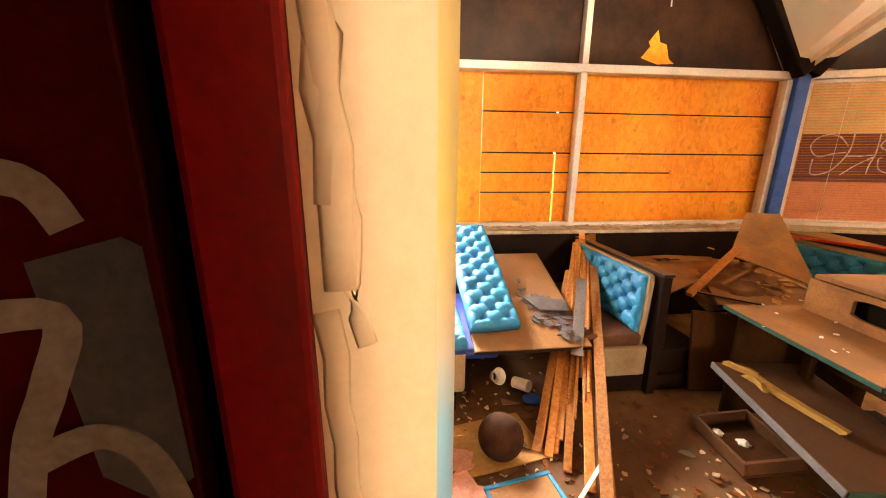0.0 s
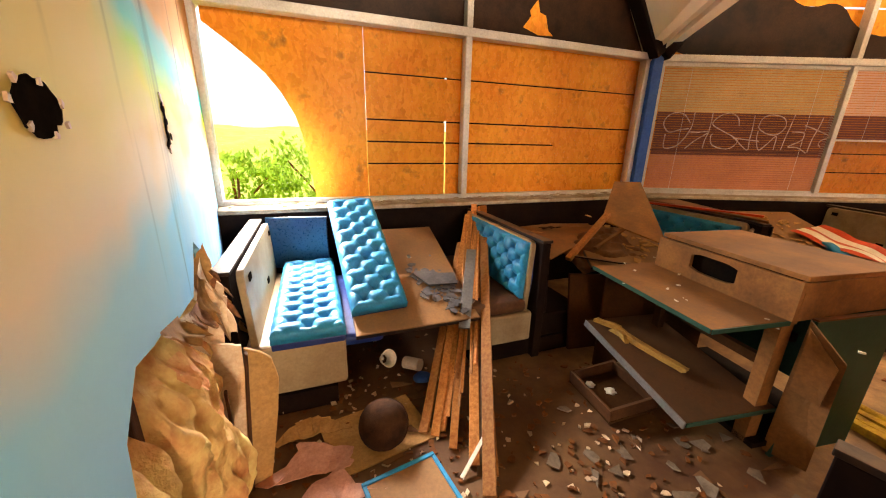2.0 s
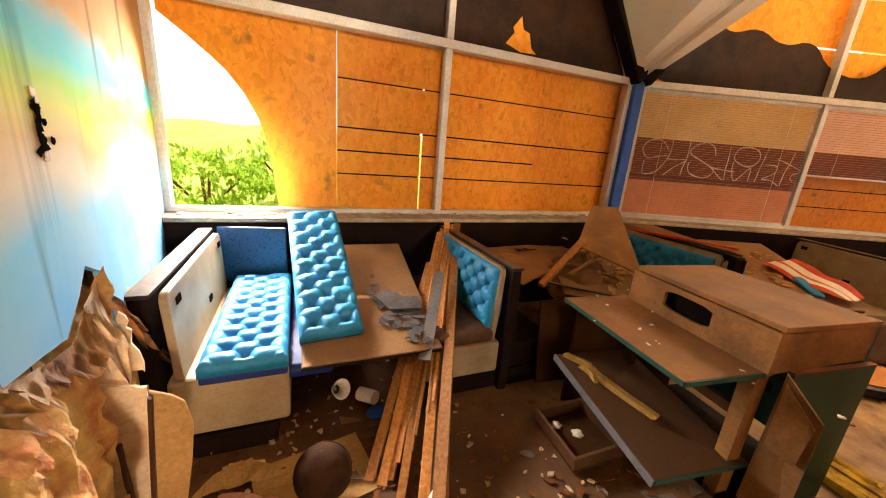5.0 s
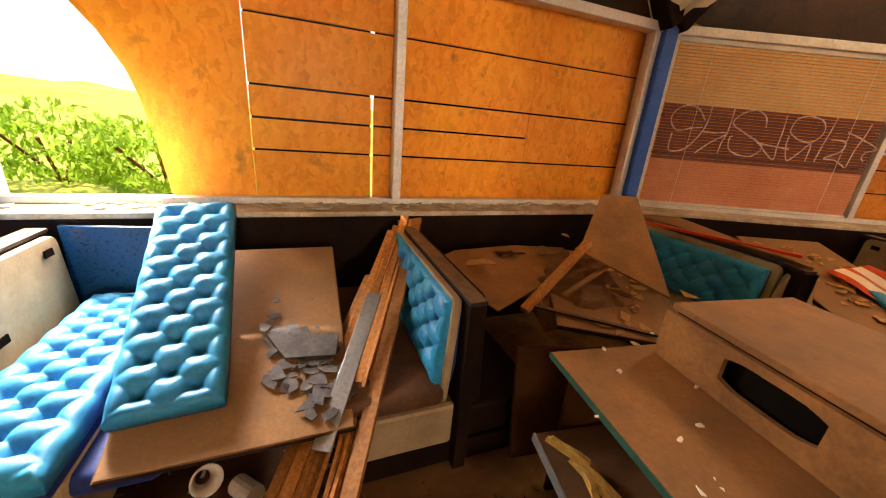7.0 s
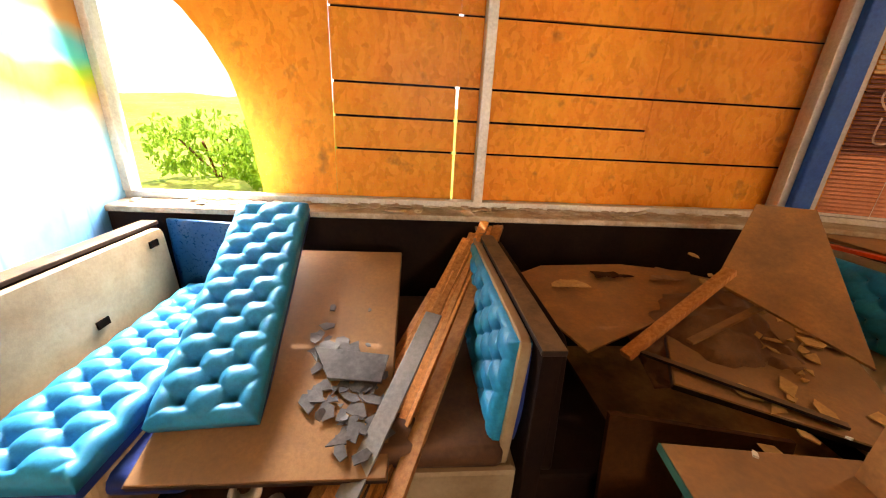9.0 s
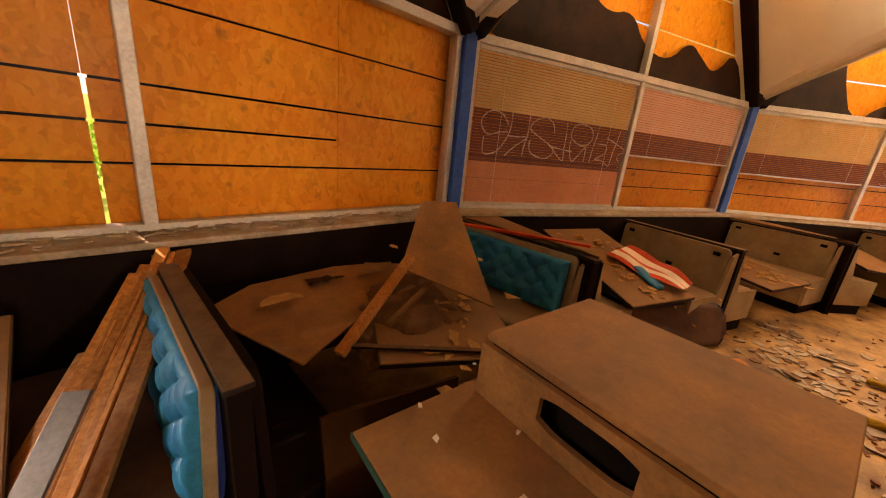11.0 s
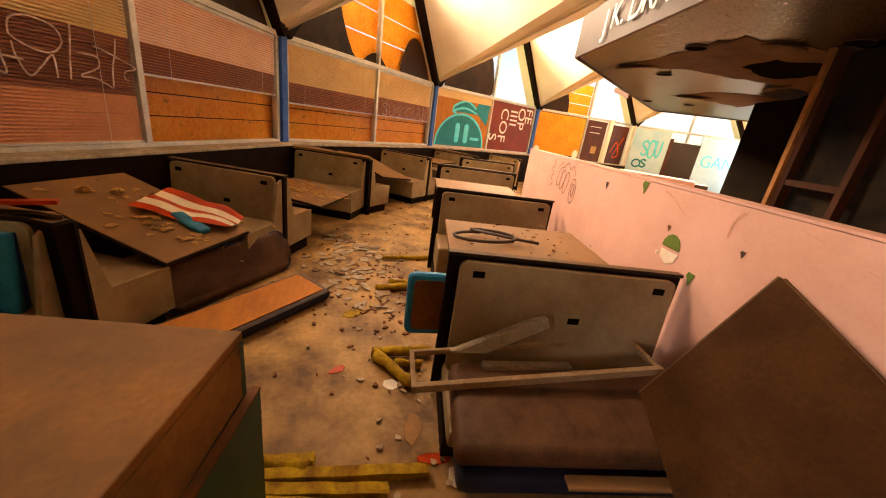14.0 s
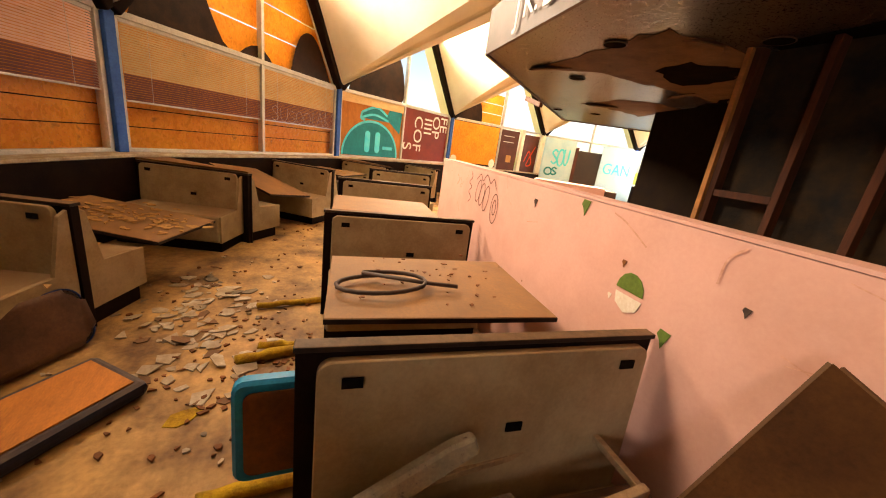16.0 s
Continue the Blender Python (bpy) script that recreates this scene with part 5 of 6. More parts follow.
# wedge tops where two booths meet at a corner
for k in (0, 1, 2):
    a, b2 = at(k, L - 0.04, 0.1, 0.862), at(k + 1, 0.43, 0.1, 0.862)
    c2, d2 = at(k + 1, 0.43, 1.44, 0.862), at(k, L - 0.04, 1.44, 0.862)
    solid("booth_corner_top", slab((a, d2, c2, b2), 0.02), TABLE, "dusty wedge-shaped board between two booth backs", "booth top")

# first booth: bench by the partition, bench B with teal tufted back
bench(proper(0, 0.42, 1, 0.3, 1.2), 1.2, gusset=None, label="pale booth bench by the partition, lit by the broken window")
divider(booth_pose(0, 0.38, -1, 0.3), 1.2, 0.86, 0.07)
bench(proper(0, L / 2 - 0.03, -1, 0.26, LEN - 0.04), LEN - 0.04, seat=0.34, clips=False, gusset=None, label="dusty booth bench with a teal tufted back")
# shell coloured near-black to paint the shade of the hollow booth
bench(proper(0, L / 2 + 0.03, 1, 0.26, LEN - 0.04), LEN - 0.04, 0.3, 0.4, DARKWALL, clips=False, gusset=None, label="gutted booth bench heaped with debris, the hollow's shade painted near-black")
bench(proper(0, L - 0.07, -1, 0.26, LEN - 0.04), LEN - 0.04, clips=False, label="booth bench with a teal tufted back panel")


BUTTON = material("dark_teal_button", (0.006, 0.06, 0.11), (0.01, 0.08, 0.14), 9, 0.5, 0.05)


def tufted(name, label, w, h, m, mat=TEAL, du=0.083, dv=0.066, depth=0.056, back=BLUEVINYL):
    c = thing(name, label, "cushion", m)
    cover = part("cover", sheet(w, h, int(w / 0.006), int(h / 0.006), tufts(w, h, du, dv, depth), 0.02), mat, c, smooth=True)
    top, knob = tufts(w, h, du, dv, depth), None
    for x, y in tuft_points(w, h, du, dv):
        mm = Matrix.Translation((x, y, top(x / w, y / h) + 0.003))
        if knob is None:
            bm = bmesh.new()
            bmesh.ops.create_cone(bm, cap_ends=True, segments=8, radius1=0.008, radius2=0.004, depth=0.006)
            knob = part("button", bm, BUTTON, cover, m=mm)
        else:
            again(knob, cover, mm)
    part("base", box(0.003, w - 0.003, 0.003, h - 0.003, -0.06, -0.021, 0.008), back, c)
    return c


def on_plane(o, xdir, ydir):
    x = (Vector(xdir)).normalized()
    y = Vector(ydir)
    y = (y - y.dot(x) * x).normalized()
    z = x.cross(y)
    m = Matrix(((x.x, y.x, z.x, 0), (x.y, y.y, z.y, 0), (x.z, y.z, z.z, 0), (0, 0, 0, 1)))
    m.translation = Vector(o)
    return m


# leaning tufted cushion, seat cushion, tufted backs
tufted("tufted_cushion", "bright teal button-tufted cushion leaning on the fallen table", 0.34, 1.08, on_plane((-3.45, -1.33, 0.47), (1, 0.05, 0.03), (-0.02, 0.97, 0.5)))
tufted("tufted_seat_cushion", "bright teal button-tufted seat cushion with a navy edge", 0.37, 1.16, on_plane((-3.87, -1.52, 0.475), (1, 0, 0.0), (-0.03, 1, 0.0)))
tufted("tufted_backrest_cushion", "dusty teal tufted backrest cushion on the bench", 1.0, 0.4, on_plane((-2.31, -0.36, 0.43), (0, -1, 0), (0.12, 0, 1)), depth=0.045)
tufted("tufted_backrest_cushion", "dusty teal tufted backrest cushion framed in beige", 0.98, 0.38, on_plane((-0.2, -0.36, 0.43), (0, -1, 0), (0.12, 0, 1)), depth=0.04)
solid("bench_cushion", box(0, 0.46, 0, 1.1, 0, 0.09, 0.03), BROWNVINYL, "worn brown vinyl bench cushion", "cushion", "", pose(-2.75, -1.4, 0.342), smooth=True)
solid("cushion_edge", box(0, 0.44, 0, 1.0, 0, 0.075, 0.03), BLUEVINYL, "navy vinyl cushion on the pale bench seat", "cushion", "", pose(-3.72, -1.45, 0.33), smooth=True)
GLOSSBLUE = material("glossy_blue_vinyl", (0.008, 0.05, 0.12), (0.012, 0.07, 0.17), 5, 0.28, 0.04, spec=0.5)
solid("framed_back", box(-0.012, 0.012, 0, 0.46, 0, 0.42, 0.006), GLOSSBLUE, "glossy blue upholstered panel at the bench corner", "panel", "", pose(-3.98, -0.25, 0.44, 0, 0, -98))


def table(m, w, length, label, mat=TABLE, leg=True):
    t = thing("table", label, "table", m, "booth tables")
    part("tabletop", box(0, w, 0, length, -0.03, 0, 0.003), mat, t)
    part("edge", box(-0.003, w + 0.003, -0.004, -0.0005, -0.028, -0.004), TRIM, t)
    part("edge", box(-0.004, -0.0005, 0, length, -0.028, -0.004), TRIM, t)
    part("edge", box(w + 0.0005, w + 0.004, 0, length, -0.028, -0.004), TRIM, t)
    return t


# table A, fallen at its near end
table(on_plane((-3.44, -1.46, 0.4), (1, 0.0, 0.0), (0, 1.06, 0.34)), 0.76, 1.12, "dusty brown tabletop fallen at one end, with broken tile on it")
table(on_plane((-1.62, -1.24, 0.56), (0.95, -0.5, -0.05), (0.3, 0.9, 0.14)), 0.72, 0.95, "dusty brown tabletop buried under debris")
T1 = on_plane(at(1, 0.9, 1.45, 0.47), along(1), -inward(1) + Vector((0, 0, 0.28)))
table(T1, 0.76, 1.15, "dusty brown tabletop tilted to the aisle")
T2 = on_plane(at(1, 2.76, 1.52, 0.465), along(1), -inward(1) + Vector((0, 0, 0.1)))
table(T2, 0.8, 1.15, "dusty brown tabletop covered in flakes")
table(on_plane(at(2, 0.95, 1.3, 0.55), along(2) + Vector((0, 0, -0.12)), -inward(2) + Vector((0, 0, 0.25))), 0.85, 1.15, "dusty brown tabletop tipped on its side edge")
table(on_plane(at(2, 2.75, 1.3, 0.72), along(2), -inward(2)), 0.85, 1.1, "dusty brown tabletop in the far booth")

# the inner row along the pink wall
def inner_pose(x, y, face):
    m = Matrix.Rotation(math.atan2(0.13, -1) if face < 0 else math.atan2(-0.13, 1), 4, "Z")
    m.translation = (x, y, 0)
    return m


RROW = (((-0.285, -3.3), 1.3), ((1.58, -3.56), 1.24), ((3.72, -3.95), 1.3), ((5.5, -4.75), 1.2))
for (x, y), n in RROW:
    # local y runs towards the pink wall
    m = on_plane((x, y, 0), (-1, 0.13, 0), (-0.11, -1, 0))
    divider(m, n, 0.9, 0.035)
    bench(m @ Matrix.Translation((0.018, 0.02, 0)), n - 0.02, rear=0.865, seat=0.22 if x < 0 else 0.42, gusset=None, label="stripped beige booth bench against the pink wall")
for (x, y), n in RROW[1:3]:
    m = on_plane((x + 0.05 - 0.12, y - n, 0), (1, -0.13, 0), (0.11, 1, 0))
    bench(m, n - 0.04, gusset=None, label="stripped beige booth bench against the pink wall")
T4 = on_plane((0.0, -4.56, 0.725), (0.86, -0.14, 0.0), (0.1, 1.1, -0.01))
table(T4, 0.84, 1.15, "dusty brown tabletop by the pink wall with a cable on it")
table(on_plane((2.2, -4.8, 0.74), (0.86, -0.14, 0), (0.12, 1.1, 0.0)), 0.86, 1.1, "dusty brown tabletop by the pink wall")
cable = [(0.45 + 0.13 * math.cos(a), -3.75 + 0.24 * math.sin(a), 0.745 + 0.0035 * a) for a in [0.35 * i for i in range(20)]]
solid("cable", tube(cable + [(0.42, -3.98, 0.76), (0.36, -4.15, 0.755)], 0.012, 8), FASCIA, "loop of thick dark grey cable lying on the tabletop", "cable", smooth=True)

# bench R1: brown cushion, sash, plastic parts, leaning dark panels
solid("bench_cushion", box(0, 0.5, 0, 1.2, 0, 0.12, 0.04), BROWNVINYL, "worn brown vinyl seat cushion slid forward on the bench", "cushion", "", on_plane((-0.46, -3.34, 0.235), (-1, 0.13, -0.12), (-0.11, -1, 0.03)), smooth=True)
BLACKNAVY = material("black_navy_vinyl", (0.006, 0.007, 0.018), (0.012, 0.012, 0.025), 5, 0.5, 0.1)
under = thing("seat_pad", "navy-edged seat pad jammed under the brown cushion", "cushion", on_plane((-0.47, -3.36, 0.1), (-1, 0.13, -0.06), (-0.11, -1, 0.02)))
part("pad", box(0, 0.52, 0, 1.2, 0, 0.1, 0.03), BLACKNAVY, under, smooth=True)
part("board", box(0.5, 0.56, 0.45, 1.2, 0.104, 0.122, 0.003), TABLE, under, "dusty board edge sticking out")
PALEWOOD = material("greyed_pale_wood", (0.36, 0.25, 0.16), (0.24, 0.15, 0.09), 9, 0.7, 0.2)
sash = thing("loose_wooden_frame", "bare thin wooden frame lying across the bench", "frame", on_plane((-0.66, -3.12, 0.31), (-0.08, -1.25, 0.14), (0.9, -0.1, 0.05)))
part("rail", box(0, 1.28, 0, 0.03, 0, 0.04, 0.003), PALEWOOD, sash)
part("rail", box(0, 1.28, 0.26, 0.28, 0, 0.03, 0.003), PALEWOOD, sash)
part("stile", box(0, 0.025, 0.03, 0.26, 0, 0.03, 0.003), PALEWOOD, sash)
part("stile", box(1.255, 1.28, 0.03, 0.26, 0, 0.03, 0.003), PALEWOOD, sash)
def cloudy(name, colour, share):
    """Milky plastic: part clear, part a dull pale surface."""
    m = material(name, colour, tuple(0.8 * c for c in colour), 8, 0.3, 0.05, spec=0.5)
    n, link = m.node_tree.nodes, m.node_tree.links.new
    clear, both = n.new("ShaderNodeBsdfTransparent"), n.new("ShaderNodeMixShader")
    both.inputs["Fac"].default_value = share
    link(clear.outputs["BSDF"], both.inputs[1])
    link(n["Principled BSDF"].outputs["BSDF"], both.inputs[2])
    link(both.outputs["Shader"], n["Material Output"].inputs["Surface"])
    return m


MILKY = cloudy("milky_plastic", (0.5, 0.42, 0.33), 0.5)
solid("plastic_clip", prism(rounded(0.06, 0.24, 0.025), 0.03, bevel=0.006), MILKY, "upright cloudy plastic clip on the bench", "plastic clip", "", on_plane((-0.42, -3.98, 0.36), (-0.3, -1, 0), (1, -0.3, 0)))
solid("clear_plastic_tray", prism(((0, 0), (0.42, 0.2), (0.5, 0.22), (0.52, 0.16), (0.2, 0.0)), 0.05, bevel=0.01), MILKY, "cloudy curved plastic cover lying on the bench", "plastic cover", "",
      on_plane((-0.5, -3.32, 0.42), (-0.1, -1, 0.0), (1, -0.1, -0.2)))
solid("plastic_channel", box(0, 0.5, 0, 0.06, 0, 0.07, 0.012), MILKY, "cloudy plastic channel lying on the bench", "plastic channel", "", on_plane((-0.5, -3.5, 0.375), (-0.05, -1, 0), (-1, 0.1, 0.1)))
WORNEDGE = material("worn_brown_edge", (0.1, 0.05, 0.024), (0.06, 0.028, 0.014), 6, 0.7, 0.15)
leaning = thing("leaning_panel", "brown hardboard panel leaning against the pink wall", "panel")
part("face", slab(((-0.95, -4.5, 1.11), (-0.82, -4.2, 0.42), (-1.75, -3.95, 0.05), (-2.0, -4.28, 0.72)), 0.02), DARKBOARD, leaning)
bm, m = bar((-0.946, -4.504, 1.106), (-0.816, -4.204, 0.416), 0.012, 0.008)
part("edge_strip", bm, WORNEDGE, leaning, "worn edge", m=m)
bm, m = bar((-1.985, -4.285, 0.722), (-0.965, -4.505, 1.106), 0.012, 0.008)
part("edge_strip", bm, WORNEDGE, leaning, "worn edge", m=m)
stand = thing("dark_panel", "black laminated panel standing on edge near the doorway", "panel", pose(-2.85, -3.06, 0.0, 0, 0, -76))
part("board", box(0, 0.7, 0, 0.03, 0.02, 0.985, 0.003), DARKWALL, stand)
part("edge_strip", box(-0.004, 0.704, -0.003, 0.033, 0.986, 1.0, 0.002), TRIM, stand)
part("foot_rail", box(0.0, 0.7, -0.05, 0.08, 0.0, 0.019), TRIM, stand)
teal = thing("teal_seat_pad", "teal-edged seat pad with a brown underside standing on edge", "cushion", on_plane((-0.16, -3.36, 0.33), (0.05, 1, 0), (-1, 0.05, 0.1)))
part("cover", prism(rounded(0.24, 0.37, 0.04), 0.06, bevel=0.012), TEAL, teal)
part("underside", prism(rounded(0.18, 0.3, 0.03), 0.006), RUST, teal, m=Matrix.Translation((0.025, 0.062, 0.035)))

# serving cabinet, tipped and gutted, with an oval slot
CAB = on_plane((-1.69, -2.5, 0), (0.575, -0.075, 0), (0.07, 0.74, 0))
cab = thing("serving_cabinet", "gutted serving cabinet with dusty top, oval slot, fallen shelves", "cabinet", CAB)
w, dp = 0.58, 0.76
part("top", box(0, w, 0, dp, 0.925, 0.95, 0.004), BOARD, cab, "dusty tan top board")


# board brown darkened to hold the shade under the cabinet
LOWSHELF = material("shaded_dusty_shelf", (0.085, 0.038, 0.02), (0.045, 0.02, 0.011), 4, 0.75, 0.15, dust=0.15, spec=0.1)


def holed(w, z0, z1, cx, cz, rx, rz, thick):
    """A plate in the x-z plane with a long rounded hole through it."""
    bm = bmesh.new()
    n = 32
    inner, outer = [], []
    for i in range(n):
        a = 2 * math.pi * (i + 0.5) / n
        c, d = math.cos(a), math.sin(a)
        inner.append((cx + rx * math.copysign(min(1, abs(c) * 1.3), c), cz + rz * math.copysign(min(1, abs(d) * 1.1), d)))
        k = min((w - cx if c > 0 else cx) / max(abs(c), 1e-6), (z1 - cz if d > 0 else cz - z0) / max(abs(d), 1e-6))
        outer.append((cx + c * k, cz + d * k))
    for i, q in enumerate(((0, z0), (w, z0), (w, z1), (0, z1))):
        j = min(range(n), key=lambda k: (outer[k][0] - q[0]) ** 2 + (outer[k][1] - q[1]) ** 2)
        outer[j] = q
    loops = [[bm.verts.new((x, y, z)) for x, z in ring] for y in (0, thick) for ring in (inner, outer)]
    for i in range(n):
        j = (i + 1) % n
        bm.faces.new((loops[0][i], loops[0][j], loops[1][j], loops[1][i]))
        bm.faces.new((loops[2][i], loops[3][i], loops[3][j], loops[2][j]))
        bm.faces.new((loops[0][i], loops[2][i], loops[2][j], loops[0][j]))
        bm.faces.new((loops[1][i], loops[1][j], loops[3][j], loops[3][i]))
    return bm


part("front_rail", holed(dp, 0.742, 0.923, 0.4, 0.845, 0.13, 0.05, 0.02), BOARD, cab, "tan rail with a long oval slot", m=Matrix.Rotation(radians(90), 4, "Z"))
part("back_panel", box(w - 0.02, w, 0, dp, 0.2, 0.923), GREEN, cab)
part("side_panel", prism(jag([(0.0, 0.742), (w - 0.02, 0.76), (w - 0.02, 0.923), (0.0, 0.923)], 4, 0.006, 6), 0.02), BOARD, cab, "tan side board with a chipped lower edge")
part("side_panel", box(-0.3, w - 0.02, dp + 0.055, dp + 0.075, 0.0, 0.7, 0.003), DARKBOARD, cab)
# no real part: black plate added so the slot looks shaded
part("slot_shade", box(0.03, 0.045, 0.022, dp - 0.002, 0.742, 0.922), DARK, cab, "black plate added to darken the slot")
part("side_panel", box(0.1, w + 0.03, -0.022, -0.002, 0.0, 0.74), GREEN, cab, "dark green side")
part("side_edge", box(0.1, w + 0.03, -0.024, 0.0, 0.742, 0.75), RUST, cab, "worn brown edge of the green side")
part("upper_shelf", box(-0.42, 0.05, 0.02, dp + 0.05, 0.715, 0.738, 0.003), BOARD, cab, "dusty shelf board with a green edge")
part("shelf_edge", box(-0.425, -0.421, 0.02, dp + 0.05, 0.716, 0.737), GREEN, cab)
part("shelf_edge", box(-0.42, 0.0, 0.013, 0.0185, 0.716, 0.737), GREEN, cab)
low = part("lower_shelf", box(-0.42, 0.1, 0.0, dp + 0.03, 0, 0.022, 0.003), LOWSHELF, cab, "fallen dusty lower shelf, shade darkened into its colour", m=Matrix.Translation((0, 0.02, 0.24)) @ Matrix.Rotation(radians(7.5), 4, "X"))
part("metal_edge", box(-0.43, -0.4205, 0.0, dp + 0.03, -0.014, 0.026, 0.002), GREY, low, "dull metal edge strip")
part("green_edge", box(-0.42, 0.1, -0.006, -0.0005, 0.0, 0.022), GREEN, low)
part("upright", box(0.0, 0.07, 0.04, 0.1, 0.05, 0.714), BOARD, cab)
# inner rails and floor darker than the outside boards: painted shade
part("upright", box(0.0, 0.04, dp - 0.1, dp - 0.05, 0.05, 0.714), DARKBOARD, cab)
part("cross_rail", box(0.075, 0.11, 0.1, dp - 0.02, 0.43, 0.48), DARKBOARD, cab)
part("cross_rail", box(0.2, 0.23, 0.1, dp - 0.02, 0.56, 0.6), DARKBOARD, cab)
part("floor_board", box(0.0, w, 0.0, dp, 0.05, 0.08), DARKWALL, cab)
leaf = part("door", slab(((-1.66, -2.535, 0.76), (-1.6, -2.5, 0.02), (-1.54, -2.65, 0.012), (-1.63, -2.67, 0.62)), 0.018), TABLE, cab, "grey-brown door hanging by the front corner", m=CAB.inverted())
part("lining", slab(((-1.662, -2.545, 0.73), (-1.645, -2.54, 0.42), (-1.625, -2.64, 0.4), (-1.646, -2.66, 0.6)), 0.004), BOARD, leaf, "tan patch of lining left on the door", m=Matrix.Translation((-0.008, 0, 0)))
tray = thing("drawer_tray", "shallow open drawer lying on the floor, one side broken", "drawer", on_plane((-2.18, -1.77, 0.02), (-0.03, -0.36, 0.0), (0.3, -0.02, 0.03)))
part("bottom", box(0, 0.36, 0, 0.32, 0, 0.012), DARKBOARD, tray)
# drawer sides share the shade-darkened shelf brown
for a in ((0, 0.36, 0, 0.018), (0, 0.36, 0.302, 0.32), (0, 0.018, 0.019, 0.301), (0.342, 0.36, 0.019, 0.301)):
    part("side", box(*a, 0.0125, 0.085, 0.003), LOWSHELF, tray)
SPLINTER = material("pale_yellow_split_wood", (0.44, 0.27, 0.1), (0.28, 0.15, 0.055), 9, 0.7, 0.4, stretch=(5, 1, 5))
split = thing("splintered_timber", "splintered yellow timber lying on the fallen shelf", "timber", on_plane((-1.97, -1.74, 0.365), (0.11, -0.45, -0.05), (0.45, 0.11, 0.0)))
part("core", prism(jag([(0.05, 0.0), (0.48, 0.0), (0.5, 0.03), (0.1, 0.035)], 6, 0.007, 7), 0.035, bevel=0.002), SPLINTER, split)
part("splinter", prism(jag([(0, 0.0), (0.2, 0.01), (0.16, 0.035), (0.02, 0.03)], 8, 0.01), 0.02), SPLINTER, split, m=Matrix.Translation((-0.04, -0.03, 0.02)) @ Matrix.Rotation(0.3, 4, "Z"))
part("splinter", prism(jag([(0, 0.0), (0.16, 0.0), (0.12, 0.03)], 9, 0.008), 0.025), SPLINTER, split, m=Matrix.Translation((0.05, 0.03, 0.01)) @ Matrix.Rotation(-0.5, 4, "Z"))
def crumpled(x, y, z, size, mat, label, seed, name="crumpled_paper", category="paper"):
    bm = bmesh.new()
    bmesh.ops.create_icosphere(bm, subdivisions=3, radius=size)
    for v in bm.verts:
        q = v.co * (2.2 / size)
        v.co *= 0.75 + 0.5 * abs(noise.noise(q * 0.6 + Vector((seed, 0, 0)))) + 0.25 * noise.noise(q * 1.3 + Vector((0, seed, 0)))
        v.co.z = v.co.z * 0.6 + size * 0.4
    return solid(name, bm, mat, label, category, "", pose(x, y, z))


crumpled(-2.03, -1.95, 0.034, 0.035, CLOTHWHITE, "crumpled white paper lying in the broken drawer", 1)
crumpled(-2.1, -1.86, 0.034, 0.03, CLOTHWHITE, "crumpled white paper lying in the broken drawer", 2)

# triangular board, stick and rag heap in the second booth
solid("broken_board", slab(((-1.28, -0.92, 0.84), (-0.98, -1.34, 0.7), (-0.68, -0.72, 1.13), (-0.9, -0.62, 1.13)), 0.012), BOARD, "torn brown hardboard sheet standing on its point", "board")
bm, m = bar((-1.74, -1.1, 0.58), (-1.2, -0.9, 0.88), 0.05, 0.035)
solid("propping_stick", bm, WOOD, "pale wooden stick propping the broken board", "stick", "", m)
def crumple(u, v):
    return 0.05 * noise.noise((u * 4, v * 4, 2.2)) + 0.03 * noise.noise((u * 11, v * 11, 5.2)) + 0.09 * math.sin(math.pi * u) * math.sin(math.pi * v)


DUSTBROWN = material("dusty_brown_sheeting", (0.16, 0.075, 0.038), (0.09, 0.04, 0.02), 5, 0.7, 0.25, dust=0.3)
solid("fallen_dark_panel", slab(((-1.98, -1.5, 0.05), (-1.4, -1.56, 0.05), (-1.4, -1.5, 0.55), (-1.98, -1.42, 0.6)), 0.02), DARKBOARD, "dark brown panel standing before the buried table", "panel")
solid("torn_hardboard", slab(((-2.13, -0.55, 0.66), (-1.9, -1.1, 0.6), (-1.5, -0.92, 0.63), (-1.27, -0.84, 0.66), (-1.03, -0.5, 0.7), (-1.4, -0.4, 0.7), (-1.88, -0.42, 0.69)), 0.01), BOARD, "large torn tan hardboard sheet lying over the booth table", "board")
for i, (x, y, r) in enumerate(((-1.55, -0.6, 0.12), (-1.82, -0.72, 0.1), (-1.25, -0.62, 0.08))):
    rnd = random.Random(40 + i)
    pts = jag([(r * rnd.uniform(0.7, 1.4) * math.cos(a), r * rnd.uniform(0.5, 1.0) * math.sin(a)) for a in [2 * math.pi * j / 6 for j in range(6)]], i, 0.01, 3)
    bm = bmesh.new()
    bm.faces.new([bm.verts.new((px, pz, 0.012 + 0.02 * abs(noise.noise((px * 12, pz * 12, i))))) for px, pz in [(q[0], q[1]) for q in pts]])
    bmesh.ops.triangulate(bm, faces=bm.faces)
    bmesh.ops.solidify(bm, geom=bm.faces[:], thickness=0.003)
    solid("torn_scrap", bm, (DARKBOARD, CARD, TABLE)[i], "curled torn scrap lying on the hardboard", "scrap", "", pose(x, y, 0.69))
solid("crumpled_sheet", sheet(0.62, 0.5, 30, 26, crumple, 0.01), DUSTBROWN, "crumpled dusty brown sheeting draped under the broken board", "sheeting", "", on_plane((-1.62, -1.16, 0.47), (0.9, -0.1, 0.14), (0.1, 0.9, 0.3)), smooth=True)
bm, m = bar((-1.68, -1.1, 0.6), (-1.16, -1.45, 0.56), 0.03, 0.012)
